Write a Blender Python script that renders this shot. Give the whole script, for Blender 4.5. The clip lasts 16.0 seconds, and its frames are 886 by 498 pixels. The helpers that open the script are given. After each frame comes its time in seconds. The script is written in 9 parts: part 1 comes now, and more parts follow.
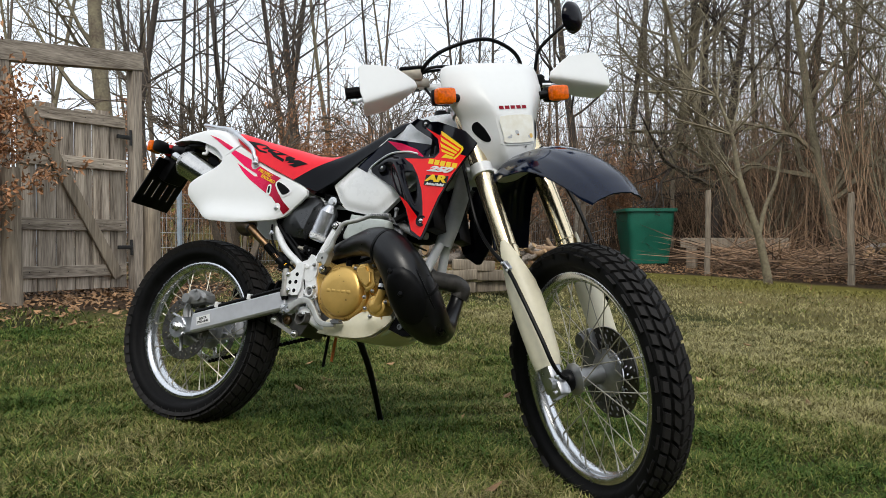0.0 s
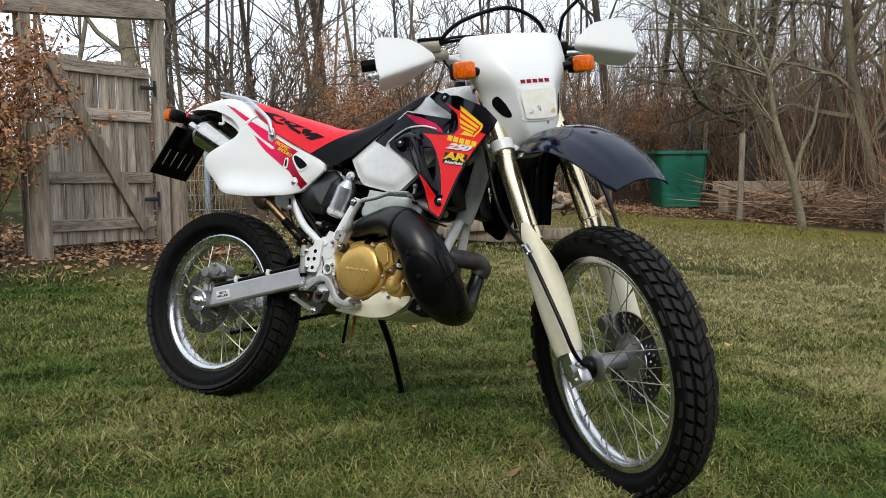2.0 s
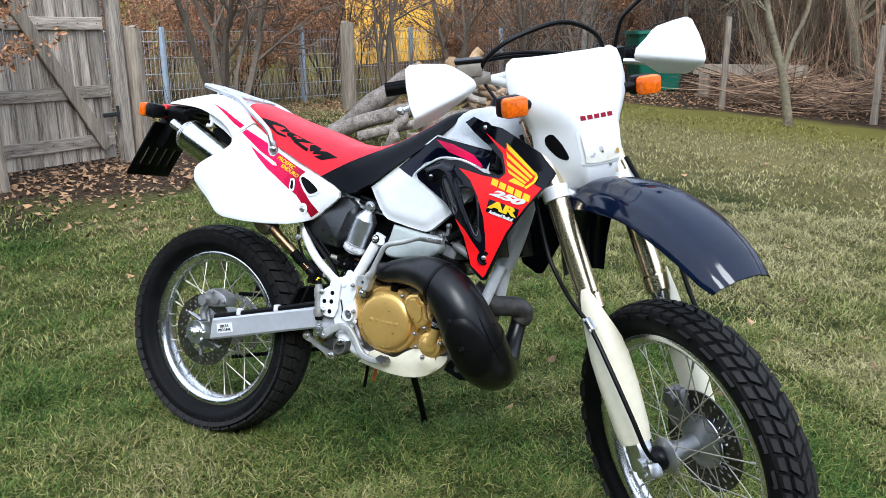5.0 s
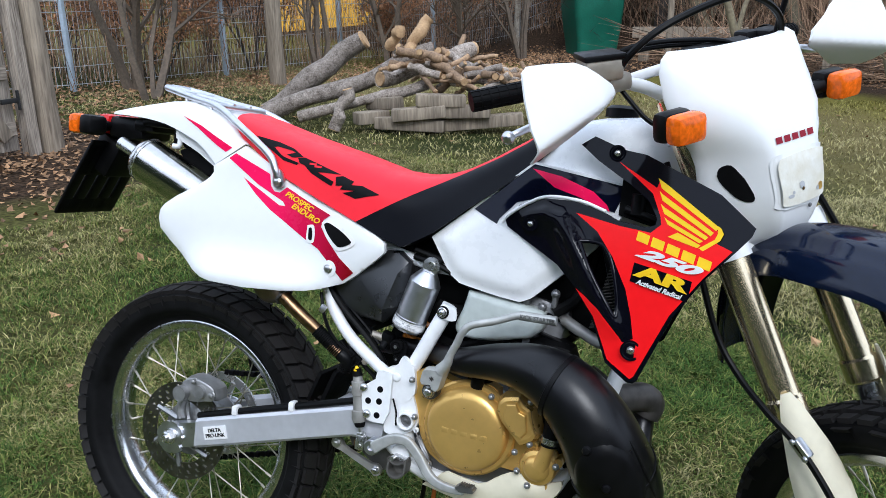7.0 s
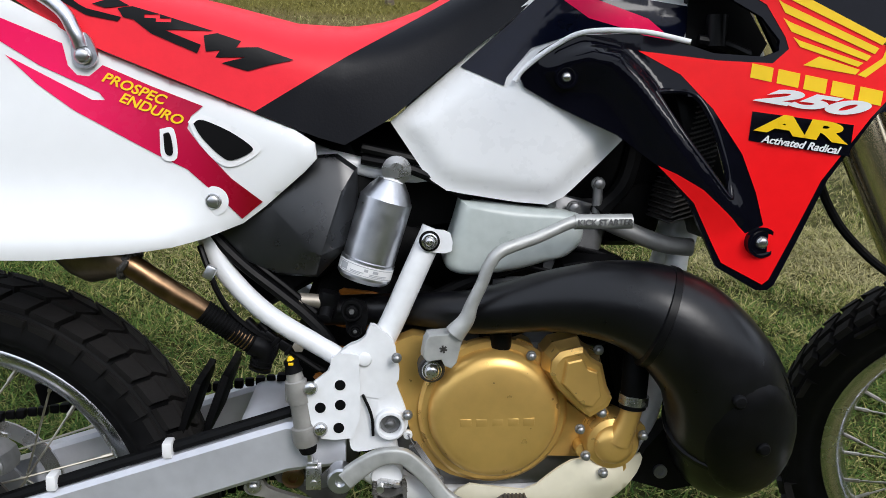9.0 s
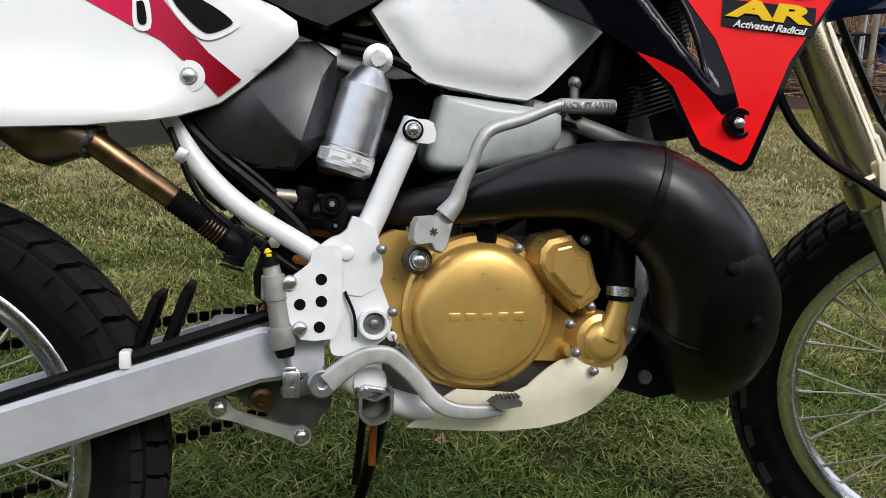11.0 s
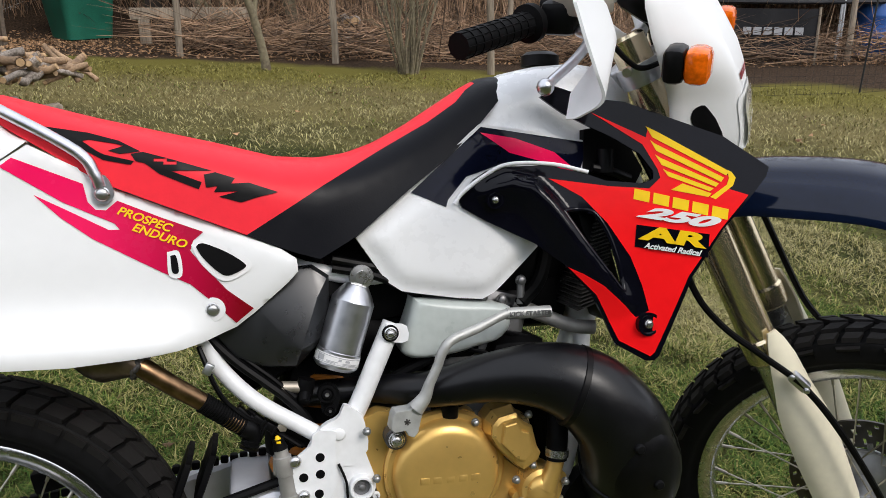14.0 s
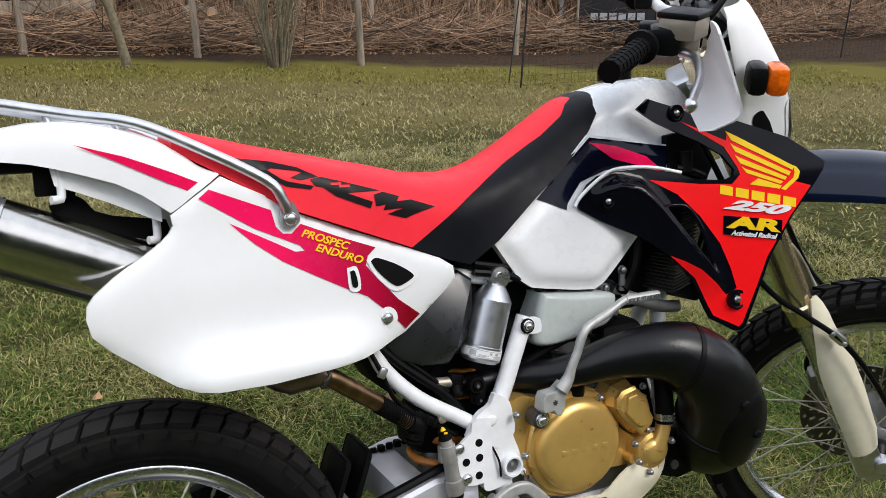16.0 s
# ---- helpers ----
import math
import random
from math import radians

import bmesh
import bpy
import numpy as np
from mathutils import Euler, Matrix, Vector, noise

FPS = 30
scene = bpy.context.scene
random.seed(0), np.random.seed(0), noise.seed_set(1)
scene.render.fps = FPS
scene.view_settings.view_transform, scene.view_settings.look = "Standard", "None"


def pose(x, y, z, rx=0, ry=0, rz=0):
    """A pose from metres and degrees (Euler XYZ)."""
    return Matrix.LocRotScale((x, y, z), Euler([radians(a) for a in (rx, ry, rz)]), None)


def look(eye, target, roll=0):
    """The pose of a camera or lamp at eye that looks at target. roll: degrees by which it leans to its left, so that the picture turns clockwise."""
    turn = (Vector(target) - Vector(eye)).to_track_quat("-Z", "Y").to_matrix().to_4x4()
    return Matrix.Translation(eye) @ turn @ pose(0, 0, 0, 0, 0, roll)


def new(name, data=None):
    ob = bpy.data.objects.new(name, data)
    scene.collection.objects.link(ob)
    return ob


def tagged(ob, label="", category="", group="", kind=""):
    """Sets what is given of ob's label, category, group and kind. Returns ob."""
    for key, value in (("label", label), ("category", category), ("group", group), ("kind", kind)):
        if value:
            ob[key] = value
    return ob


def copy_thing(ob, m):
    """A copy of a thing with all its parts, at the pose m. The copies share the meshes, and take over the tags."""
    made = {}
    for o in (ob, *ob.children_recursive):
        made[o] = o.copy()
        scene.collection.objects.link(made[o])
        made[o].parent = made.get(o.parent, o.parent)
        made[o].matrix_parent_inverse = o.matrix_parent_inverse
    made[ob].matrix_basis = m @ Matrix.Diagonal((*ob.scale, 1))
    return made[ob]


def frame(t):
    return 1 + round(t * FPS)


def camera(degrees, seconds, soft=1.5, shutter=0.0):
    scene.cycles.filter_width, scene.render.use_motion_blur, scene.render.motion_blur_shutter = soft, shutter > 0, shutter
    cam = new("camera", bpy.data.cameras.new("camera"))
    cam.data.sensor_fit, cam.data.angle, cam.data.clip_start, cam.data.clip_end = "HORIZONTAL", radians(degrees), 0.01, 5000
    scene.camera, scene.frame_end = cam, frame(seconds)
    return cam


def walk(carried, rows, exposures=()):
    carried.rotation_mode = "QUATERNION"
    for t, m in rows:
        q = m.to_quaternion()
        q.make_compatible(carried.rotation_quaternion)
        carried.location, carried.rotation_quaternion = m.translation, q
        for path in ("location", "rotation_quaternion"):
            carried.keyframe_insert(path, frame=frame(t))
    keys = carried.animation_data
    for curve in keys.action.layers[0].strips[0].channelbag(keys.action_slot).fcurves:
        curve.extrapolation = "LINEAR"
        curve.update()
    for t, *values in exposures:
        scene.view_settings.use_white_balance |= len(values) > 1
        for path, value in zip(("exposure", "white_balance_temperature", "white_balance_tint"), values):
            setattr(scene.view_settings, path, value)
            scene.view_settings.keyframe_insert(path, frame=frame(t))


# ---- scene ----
cam = camera(56.9, 16.0, soft=0.6)
PATH = [
    (0, (2.1501, -2.1410, 0.6177), (1.1936, -0.3846, 0.6065), -0.37),
    (0.5, (2.1516, -2.1442, 0.6177), (1.1933, -0.3888, 0.5988), -0.42),
    (1, (2.1512, -2.1432, 0.6181), (1.1943, -0.3871, 0.5955), -0.49),
    (1.5, (2.1528, -2.1372, 0.6177), (1.1785, -0.3906, 0.6053), -0.59),
    (2, (2.1466, -2.0739, 0.7358), (1.1298, -0.3594, 0.5732), -0.63),
    (2.5, (2.1633, -2.1339, 1.0009), (1.1624, -0.4358, 0.6623), -0.87),
    (3, (2.1794, -2.2550, 1.1386), (1.2037, -0.5638, 0.7048), -0.47),
    (3.5, (2.1386, -2.2159, 1.1496), (1.1948, -0.5138, 0.6890), -0.19),
    (4, (2.0519, -2.1127, 1.1784), (1.1192, -0.4116, 0.6920), -0.36),
    (4.5, (1.9274, -1.9755, 1.1923), (1.0042, -0.2728, 0.6937), -0.61),
    (5, (1.7810, -1.8325, 1.1992), (0.8702, -0.1241, 0.6976), -0.90),
    (5.5, (1.6360, -1.7164, 1.2362), (0.7348, -0.0072, 0.7200), -1.10),
    (6, (1.4890, -1.6146, 1.2441), (0.6228, 0.1181, 0.7465), -1.28),
    (6.5, (1.3145, -1.4409, 1.2445), (0.5029, 0.3023, 0.6946), -2.41),
    (7, (1.1577, -1.3521, 1.2380), (0.4375, 0.4187, 0.6503), -1.60),
    (7.5, (0.8910, -1.2870, 1.2325), (0.3267, 0.5127, 0.5673), -2.22),
    (8, (0.7191, -1.2115, 1.2219), (0.3366, 0.6179, 0.5098), -3.03),
    (8.5, (0.6229, -1.0252, 1.1668), (0.5844, 0.8327, 0.4274), -2.24),
    (9, (0.5683, -0.9146, 1.0248), (0.7085, 0.9328, 0.2715), -1.75),
    (9.5, (0.5401, -0.9106, 0.8431), (0.8198, 0.9509, 0.1675), -0.61),
    (10, (0.4624, -0.8708, 0.7775), (0.8414, 1.0116, 0.2183), -0.46),
    (10.5, (0.4510, -0.9040, 0.7831), (0.8680, 0.9773, 0.2475), -0.19),
    (11, (0.4439, -0.9442, 0.7899), (0.8802, 0.9362, 0.2665), -0.05),
    (11.5, (0.4401, -0.9778, 0.7955), (0.8837, 0.9021, 0.2767), -0.01),
    (12, (0.4321, -1.0322, 0.7176), (0.9335, 0.8664, 0.3380), 0.16),
    (12.5, (0.4304, -1.0344, 0.7175), (0.9065, 0.8687, 0.3285), 0.09),
    (13, (0.4797, -0.9841, 0.7767), (0.9502, 0.9054, 0.3202), -0.11),
    (13.5, (0.5112, -1.0000, 0.9902), (0.8961, 0.8748, 0.4097), -1.15),
    (14, (0.4401, -1.0836, 1.1606), (0.8930, 0.7564, 0.5209), -0.52),
    (14.5, (0.3674, -1.1673, 1.2090), (0.8240, 0.6569, 0.5279), -0.23),
    (15, (0.2720, -1.1502, 1.2098), (0.6801, 0.6754, 0.5022), -0.88),
    (15.5, (0.1588, -1.0469, 1.2111), (0.6309, 0.7588, 0.4925), -3.83),
    (16, (0.0014, -1.0477, 1.2305), (0.7994, 0.6578, 0.5562), -0.67),
]
walk(cam, [(t, look(eye, target, roll)) for t, eye, target, roll in PATH],
     exposures=((0.0, -0.01, 6350, 8), (1.5, 0.0, 6350, 8), (2.2, 0.12, 6250, 8), (3.0, 0.55, 6150, 8), (5.5, 0.70, 5500, 9), (7.0, 0.36, 5550, 10), (8.0, 0.22, 5750, 11), (9.0, 0.20, 6000, 11), (12.5, 0.18, 6350, 11), (13.5, 0.18, 6350, 12), (16.0, 0.18, 6250, 12)))

# world, sun and exposure
world = bpy.data.worlds.new("sky")
scene.world = world
world.use_nodes = True
wn = world.node_tree
wbg = wn.nodes["Background"]
sky = wn.nodes.new("ShaderNodeTexSky")
sky.sky_type = "NISHITA"
sky.sun_disc = False
sky.sun_elevation, sky.sun_rotation = radians(45), radians(150)
sky.air_density, sky.dust_density, sky.ozone_density = 1.0, 6.0, 1.0
# an overcast veil over the whole dome, brighter towards the zenith
haze = wn.nodes.new("ShaderNodeMixRGB")
haze.inputs[0].default_value = 0.9
haze.inputs[2].default_value = (8.6, 9.0, 9.6, 1)
wn.links.new(sky.outputs[0], haze.inputs[1])
wn.links.new(haze.outputs[0], wbg.inputs[0])
wbg.inputs[1].default_value = 0.140

sun_data = bpy.data.lights.new("sun", "SUN")
sun_data.energy, sun_data.angle, sun_data.color = 1.6, radians(22), (1.0, 0.94, 0.85)
sun = new("sun", sun_data)
sun.matrix_world = look((3.5, -6.5, 7.5), (0, 0, 0))


# ---- materials ----
def mat(name, col, rough=0.5, metal=0.0, var=0.12, scale=8.0, bump=0.0, bscale=120.0, coat=0.0, col2=None, fine=60.0, spec=0.5):
    """A surface with colour that varies at two scales and a fine relief."""
    m = bpy.data.materials.new(name)
    m.use_nodes = True
    nt = m.node_tree
    b = nt.nodes["Principled BSDF"]
    tc = nt.nodes.new("ShaderNodeTexCoord")
    n1 = nt.nodes.new("ShaderNodeTexNoise")
    n1.inputs["Scale"].default_value, n1.inputs["Detail"].default_value = scale, 5
    n2 = nt.nodes.new("ShaderNodeTexNoise")
    n2.inputs["Scale"].default_value, n2.inputs["Detail"].default_value = fine, 3
    add = nt.nodes.new("ShaderNodeMath")
    add.operation = "ADD"
    half = nt.nodes.new("ShaderNodeMath")
    half.operation, half.inputs[1].default_value = "MULTIPLY", 0.5
    for n in (n1, n2):
        nt.links.new(tc.outputs["Object"], n.inputs["Vector"])
    nt.links.new(n1.outputs[0], add.inputs[0])
    nt.links.new(n2.outputs[0], add.inputs[1])
    nt.links.new(add.outputs[0], half.inputs[0])
    ramp = nt.nodes.new("ShaderNodeValToRGB")
    lo = [c * (1 - var) for c in col] if col2 is None else col2
    hi = [min(1, c * (1 + var)) for c in col] if col2 is None else col
    ramp.color_ramp.elements[0].position, ramp.color_ramp.elements[1].position = 0.35, 0.65
    ramp.color_ramp.elements[0].color, ramp.color_ramp.elements[1].color = (*lo, 1), (*hi, 1)
    nt.links.new(half.outputs[0], ramp.inputs[0])
    nt.links.new(ramp.outputs[0], b.inputs["Base Color"])
    rr = nt.nodes.new("ShaderNodeMapRange")
    rr.inputs["To Min"].default_value, rr.inputs["To Max"].default_value = rough * 0.8, min(1, rough * 1.25)
    rr.inputs["From Min"].default_value, rr.inputs["From Max"].default_value = 0.3, 0.7
    nt.links.new(half.outputs[0], rr.inputs[0])
    nt.links.new(rr.outputs[0], b.inputs["Roughness"])
    b.inputs["Metallic"].default_value = metal
    b.inputs["Coat Weight"].default_value = coat
    b.inputs["Coat Roughness"].default_value = 0.06
    b.inputs["Specular IOR Level"].default_value = spec
    if bump:
        n3 = nt.nodes.new("ShaderNodeTexNoise")
        n3.inputs["Scale"].default_value, n3.inputs["Detail"].default_value = bscale, 4
        nt.links.new(tc.outputs["Object"], n3.inputs["Vector"])
        bp = nt.nodes.new("ShaderNodeBump")
        bp.inputs["Strength"].default_value, bp.inputs["Distance"].default_value = bump, 0.5 / bscale
        nt.links.new(n3.outputs[0], bp.inputs["Height"])
        nt.links.new(bp.outputs[0], b.inputs["Normal"])
    return m


def island(m, lo=0.6, hi=1.25):
    """Lets every loose piece of a joined mesh have its own brightness."""
    nt = m.node_tree
    b = nt.nodes["Principled BSDF"]
    src = b.inputs["Base Color"].links[0].from_socket
    geo = nt.nodes.new("ShaderNodeNewGeometry")
    mr = nt.nodes.new("ShaderNodeMapRange")
    mr.inputs["To Min"].default_value, mr.inputs["To Max"].default_value = lo, hi
    nt.links.new(geo.outputs["Random Per Island"], mr.inputs[0])
    mul = nt.nodes.new("ShaderNodeVectorMath")
    mul.operation = "SCALE"
    nt.links.new(src, mul.inputs[0])
    nt.links.new(mr.outputs[0], mul.inputs["Scale"])
    nt.links.new(mul.outputs[0], b.inputs["Base Color"])
    return m


def grain(m, stretch):
    """Draws the pattern out along the grain."""
    nt = m.node_tree
    tc = next(n for n in nt.nodes if n.type == "TEX_COORD")
    mp = nt.nodes.new("ShaderNodeMapping")
    mp.inputs["Scale"].default_value = stretch
    for l in list(tc.outputs["Object"].links):
        nt.links.new(mp.outputs[0], l.to_socket)
    nt.links.new(tc.outputs["Object"], mp.inputs[0])
    return m


def each(m, lo=0.75, hi=1.2):
    """Lets every object have its own brightness."""
    nt = m.node_tree
    b = nt.nodes["Principled BSDF"]
    src = b.inputs["Base Color"].links[0].from_socket
    oi = nt.nodes.new("ShaderNodeObjectInfo")
    mr = nt.nodes.new("ShaderNodeMapRange")
    mr.inputs["To Min"].default_value, mr.inputs["To Max"].default_value = lo, hi
    nt.links.new(oi.outputs["Random"], mr.inputs[0])
    mul = nt.nodes.new("ShaderNodeVectorMath")
    mul.operation = "SCALE"
    nt.links.new(src, mul.inputs[0])
    nt.links.new(mr.outputs[0], mul.inputs["Scale"])
    nt.links.new(mul.outputs[0], b.inputs["Base Color"])
    return m


WHITE = mat("white_plastic", (0.77, 0.78, 0.78), 0.33, var=0.012, spec=0.4)
TANKW = mat("white_paint", (0.82, 0.83, 0.84), 0.28, var=0.012, coat=0.15)
FRAMEW = mat("white_frame_paint", (0.78, 0.79, 0.80), 0.32, var=0.06, scale=25, bump=0.03)
IVORY = mat("ivory_plastic", (0.74, 0.69, 0.53), 0.45, var=0.06, scale=9)
NAVY = mat("navy_gloss_plastic", (0.003, 0.004, 0.013), 0.07, var=0.2, spec=0.22)
FEND = mat("navy_mudguard_plastic", (0.004, 0.008, 0.024), 0.09, var=0.15, spec=0.34)
BLACK = mat("black_gloss_plastic", (0.003, 0.003, 0.006), 0.07, var=0.2, spec=0.19)
SATIN = mat("black_satin_paint", (0.0035, 0.0035, 0.004), 0.36, var=0.3, scale=14, bump=0.04, bscale=200, spec=0.14)
DARK = mat("dark_rubber", (0.003, 0.003, 0.0033), 0.6, var=0.3, scale=20, spec=0.08)
TREADM = mat("dusty_tread_rubber", (0.018, 0.0165, 0.016), 0.72, var=0.3, scale=22, bump=0.2, bscale=240, col2=(0.014, 0.013, 0.013), spec=0.22)
CASTB = mat("bright_cast_hub", (0.33, 0.335, 0.34), 0.38, 0.8, var=0.12, scale=40, bump=0.08, bscale=220)
TYRE = mat("tyre_rubber", (0.008, 0.008, 0.0085), 0.60, var=0.35, scale=18, bump=0.12, bscale=260, col2=(0.003, 0.003, 0.0032), spec=0.10)
REDP = mat("red_vinyl", (0.86, 0.009, 0.011), 0.22, var=0.04, spec=0.16)
PINK = mat("pink_red_vinyl", (0.80, 0.006, 0.085), 0.25, var=0.05, spec=0.16)
DKRED = mat("dark_red_vinyl", (0.22, 0.003, 0.015), 0.3, var=0.1, spec=0.16)
YELLOW = mat("yellow_vinyl", (0.86, 0.56, 0.008), 0.3, var=0.04, spec=0.2)
WVIN = mat("white_vinyl", (0.8, 0.8, 0.8), 0.3, var=0.03)
GREYV = mat("grey_vinyl", (0.42, 0.43, 0.45), 0.35, var=0.05)
ALU = mat("brushed_aluminium", (0.62, 0.63, 0.66), 0.34, 1.0, var=0.08, scale=30, bump=0.05, bscale=400)
SWING = mat("silver_painted_arm", (0.58, 0.59, 0.63), 0.38, 0.45, var=0.06, scale=10, bump=0.04, bscale=300)
STEEL = mat("bright_steel", (0.62, 0.62, 0.62), 0.26, 0.95, var=0.06)
CAST = mat("cast_aluminium", (0.22, 0.22, 0.225), 0.45, 0.9, var=0.15, scale=40, bump=0.12, bscale=220)
GOLD = mat("gold_painted_case", (0.68, 0.435, 0.125), 0.30, 0.58, var=0.06, scale=18, bump=0.03, bscale=500)
FORKT = mat("anodised_fork_tube", (0.82, 0.70, 0.48), 0.22, 0.95, var=0.01, scale=4, fine=6)
BRONZE = mat("heat_tinted_steel", (0.25, 0.155, 0.085), 0.33, 1.0, var=0.25, scale=30)
CAST2_ = mat("dusty_cast_alloy", (0.34, 0.34, 0.34), 0.5, 0.8, var=0.18, scale=40, bump=0.1, bscale=250)
ALURIM = mat("rim_alloy", (0.66, 0.67, 0.69), 0.24, 1.0, var=0.05, scale=15)
DISCM = mat("brake_disc_steel", (0.10, 0.095, 0.09), 0.36, 1.0, var=0.2, scale=40)
DISCR = mat("bright_disc_steel", (0.20, 0.19, 0.18), 0.34, 1.0, var=0.12, scale=40)
BEIGE = mat("champagne_cast_alloy", (0.40, 0.36, 0.30), 0.45, 0.7, var=0.1, scale=30)
TRANSL = mat("milky_plastic", (0.44, 0.48, 0.46), 0.32, var=0.10, scale=14)
AMBER = mat("amber_lens", (0.78, 0.13, 0.003), 0.12, var=0.35, scale=50, fine=140, spec=0.3)
LAMPRED = mat("red_lens", (0.5, 0.01, 0.01), 0.15, var=0.1)
CABLE = mat("black_cable", (0.003, 0.003, 0.0033), 0.4, var=0.2, spec=0.12)
ORANGE = mat("orange_pipe", (0.6, 0.16, 0.03), 0.4)


def fade(name, a, b, x0, x1):
    """A printed film that fades from one colour to another along the bike."""
    m = mat(name, a, 0.25, var=0.04, spec=0.16)
    nt = m.node_tree
    p = nt.nodes["Principled BSDF"]
    tc = nt.nodes.new("ShaderNodeTexCoord")
    sep = nt.nodes.new("ShaderNodeSeparateXYZ")
    nt.links.new(tc.outputs["Object"], sep.inputs[0])
    mr = nt.nodes.new("ShaderNodeMapRange")
    mr.inputs["From Min"].default_value, mr.inputs["From Max"].default_value = x0, x1
    nt.links.new(sep.outputs[0], mr.inputs[0])
    mix = nt.nodes.new("ShaderNodeMixRGB")
    mix.inputs[1].default_value, mix.inputs[2].default_value = (*a, 1), (*b, 1)
    nt.links.new(mr.outputs[0], mix.inputs[0])
    nt.links.new(mix.outputs[0], p.inputs["Base Color"])
    return m


FADE = fade("fading_red_film", (0.84, 0.006, 0.10), (0.20, 0.003, 0.008), 0.20, 0.40)


def two_tone(name, top, low, border):
    """Seat cover: the upper colour above a stitched line that runs up towards the front."""
    m = mat(name, top, 0.42, var=0.05, bump=0.10, bscale=420, spec=0.14)
    nt = m.node_tree
    b = nt.nodes["Principled BSDF"]
    src = b.inputs["Base Color"].links[0].from_socket
    tc = nt.nodes.new("ShaderNodeTexCoord")
    sep = nt.nodes.new("ShaderNodeSeparateXYZ")
    nt.links.new(tc.outputs["Object"], sep.inputs[0])
    mr = nt.nodes.new("ShaderNodeMapRange")
    mr.inputs["From Min"].default_value, mr.inputs["From Max"].default_value = 0.3, 0.8
    nt.links.new(sep.outputs[0], mr.inputs[0])
    cv = nt.nodes.new("ShaderNodeFloatCurve")
    c = cv.mapping.curves[0]
    pts = [((x - 0.3) / 0.5, (z - 0.4) / 0.4) for x, z in border]
    c.points[0].location, c.points[1].location = pts[0], pts[-1]
    for p in pts[1:-1]:
        c.points.new(*p)
    for p in c.points:
        p.handle_type = "VECTOR"
    cv.mapping.update()
    nt.links.new(mr.outputs[0], cv.inputs["Value"])
    zz = nt.nodes.new("ShaderNodeMapRange")
    zz.inputs["From Min"].default_value, zz.inputs["From Max"].default_value = 0.4, 0.8
    nt.links.new(sep.outputs[2], zz.inputs[0])
    gt = nt.nodes.new("ShaderNodeMath")
    gt.operation = "GREATER_THAN"
    nt.links.new(zz.outputs[0], gt.inputs[0])
    nt.links.new(cv.outputs[0], gt.inputs[1])
    mix = nt.nodes.new("ShaderNodeMixRGB")
    mix.inputs[1].default_value = (*low, 1)
    nt.links.new(gt.outputs[0], mix.inputs[0])
    nt.links.new(src, mix.inputs[2])
    nt.links.new(mix.outputs[0], b.inputs["Base Color"])
    return m


SEATM = two_tone("seat_cover", (0.84, 0.026, 0.042), (0.003, 0.0035, 0.006),
                 [(0.30, 0.40), (0.400, 0.522), (0.508, 0.589), (0.589, 0.636), (0.663, 0.678), (0.707, 0.708), (0.727, 0.728), (0.745, 0.740), (0.752, 0.80), (0.80, 0.80)])

BARK = mat("bark_grey_brown", (0.17, 0.13, 0.095), 0.9, var=0.4, scale=3, fine=30, bump=0.5, bscale=40, col2=(0.075, 0.06, 0.045))
BARKD = mat("bark_dark", (0.062, 0.048, 0.038), 0.9, var=0.4, scale=3, fine=25, bump=0.5, bscale=40, col2=(0.04, 0.032, 0.026))
BARKG = mat("bark_lichen", (0.25, 0.22, 0.14), 0.9, var=0.4, scale=5, fine=30, bump=0.5, bscale=40, col2=(0.10, 0.075, 0.05))
TWIG = island(mat("twigs", (0.235, 0.150, 0.092), 0.85, var=0.3, scale=4), 0.10, 2.1)
LITTER = island(mat("fallen_leaves", (0.26, 0.15, 0.075), 0.8, var=0.3, scale=6), 0.4, 1.7)
LEAFB = island(mat("dry_beech_leaves", (0.36, 0.185, 0.092), 0.75, var=0.3, scale=6), 0.5, 1.5)
WOODG = each(grain(mat("weathered_boards", (0.50, 0.43, 0.35), 0.85, var=0.3, scale=16, fine=110, bump=0.7, bscale=120, col2=(0.085, 0.062, 0.044)), (1, 1, 0.06)), 0.6, 1.25)
WOODH = each(grain(mat("weathered_ledges", (0.50, 0.43, 0.35), 0.85, var=0.3, scale=16, fine=110, bump=0.7, bscale=120, col2=(0.10, 0.075, 0.052)), (1, 0.06, 1)), 0.75, 1.2)
POSTW = each(grain(mat("weathered_post", (0.36, 0.30, 0.225), 0.9, var=0.3, scale=10, fine=70, bump=0.6, bscale=80, col2=(0.12, 0.095, 0.07)), (1, 1, 0.08)), 0.8, 1.15)
CUTW = mat("cut_wood", (0.50, 0.34, 0.18), 0.8, var=0.2, scale=20, col2=(0.30, 0.18, 0.09))
GALV = mat("galvanised_wire", (0.46, 0.48, 0.50), 0.6, 0.3, var=0.15)
FPOST = mat("blue_grey_post", (0.42, 0.50, 0.58), 0.6, 0.2, var=0.15, scale=12)
ROOT = each(mat("bare_root_wood", (0.40, 0.27, 0.16), 0.85, var=0.3, scale=12, fine=60, bump=0.5, bscale=60, col2=(0.16, 0.10, 0.06)), 0.6, 1.3)
LOGB = each(mat("log_bark", (0.46, 0.40, 0.345), 0.9, var=0.3, scale=16, fine=75, bump=1.0, bscale=38, col2=(0.10, 0.075, 0.055)), 0.65, 1.2)
GREENP = mat("green_tub_plastic", (0.014, 0.14, 0.09), 0.5, var=0.2, scale=5)
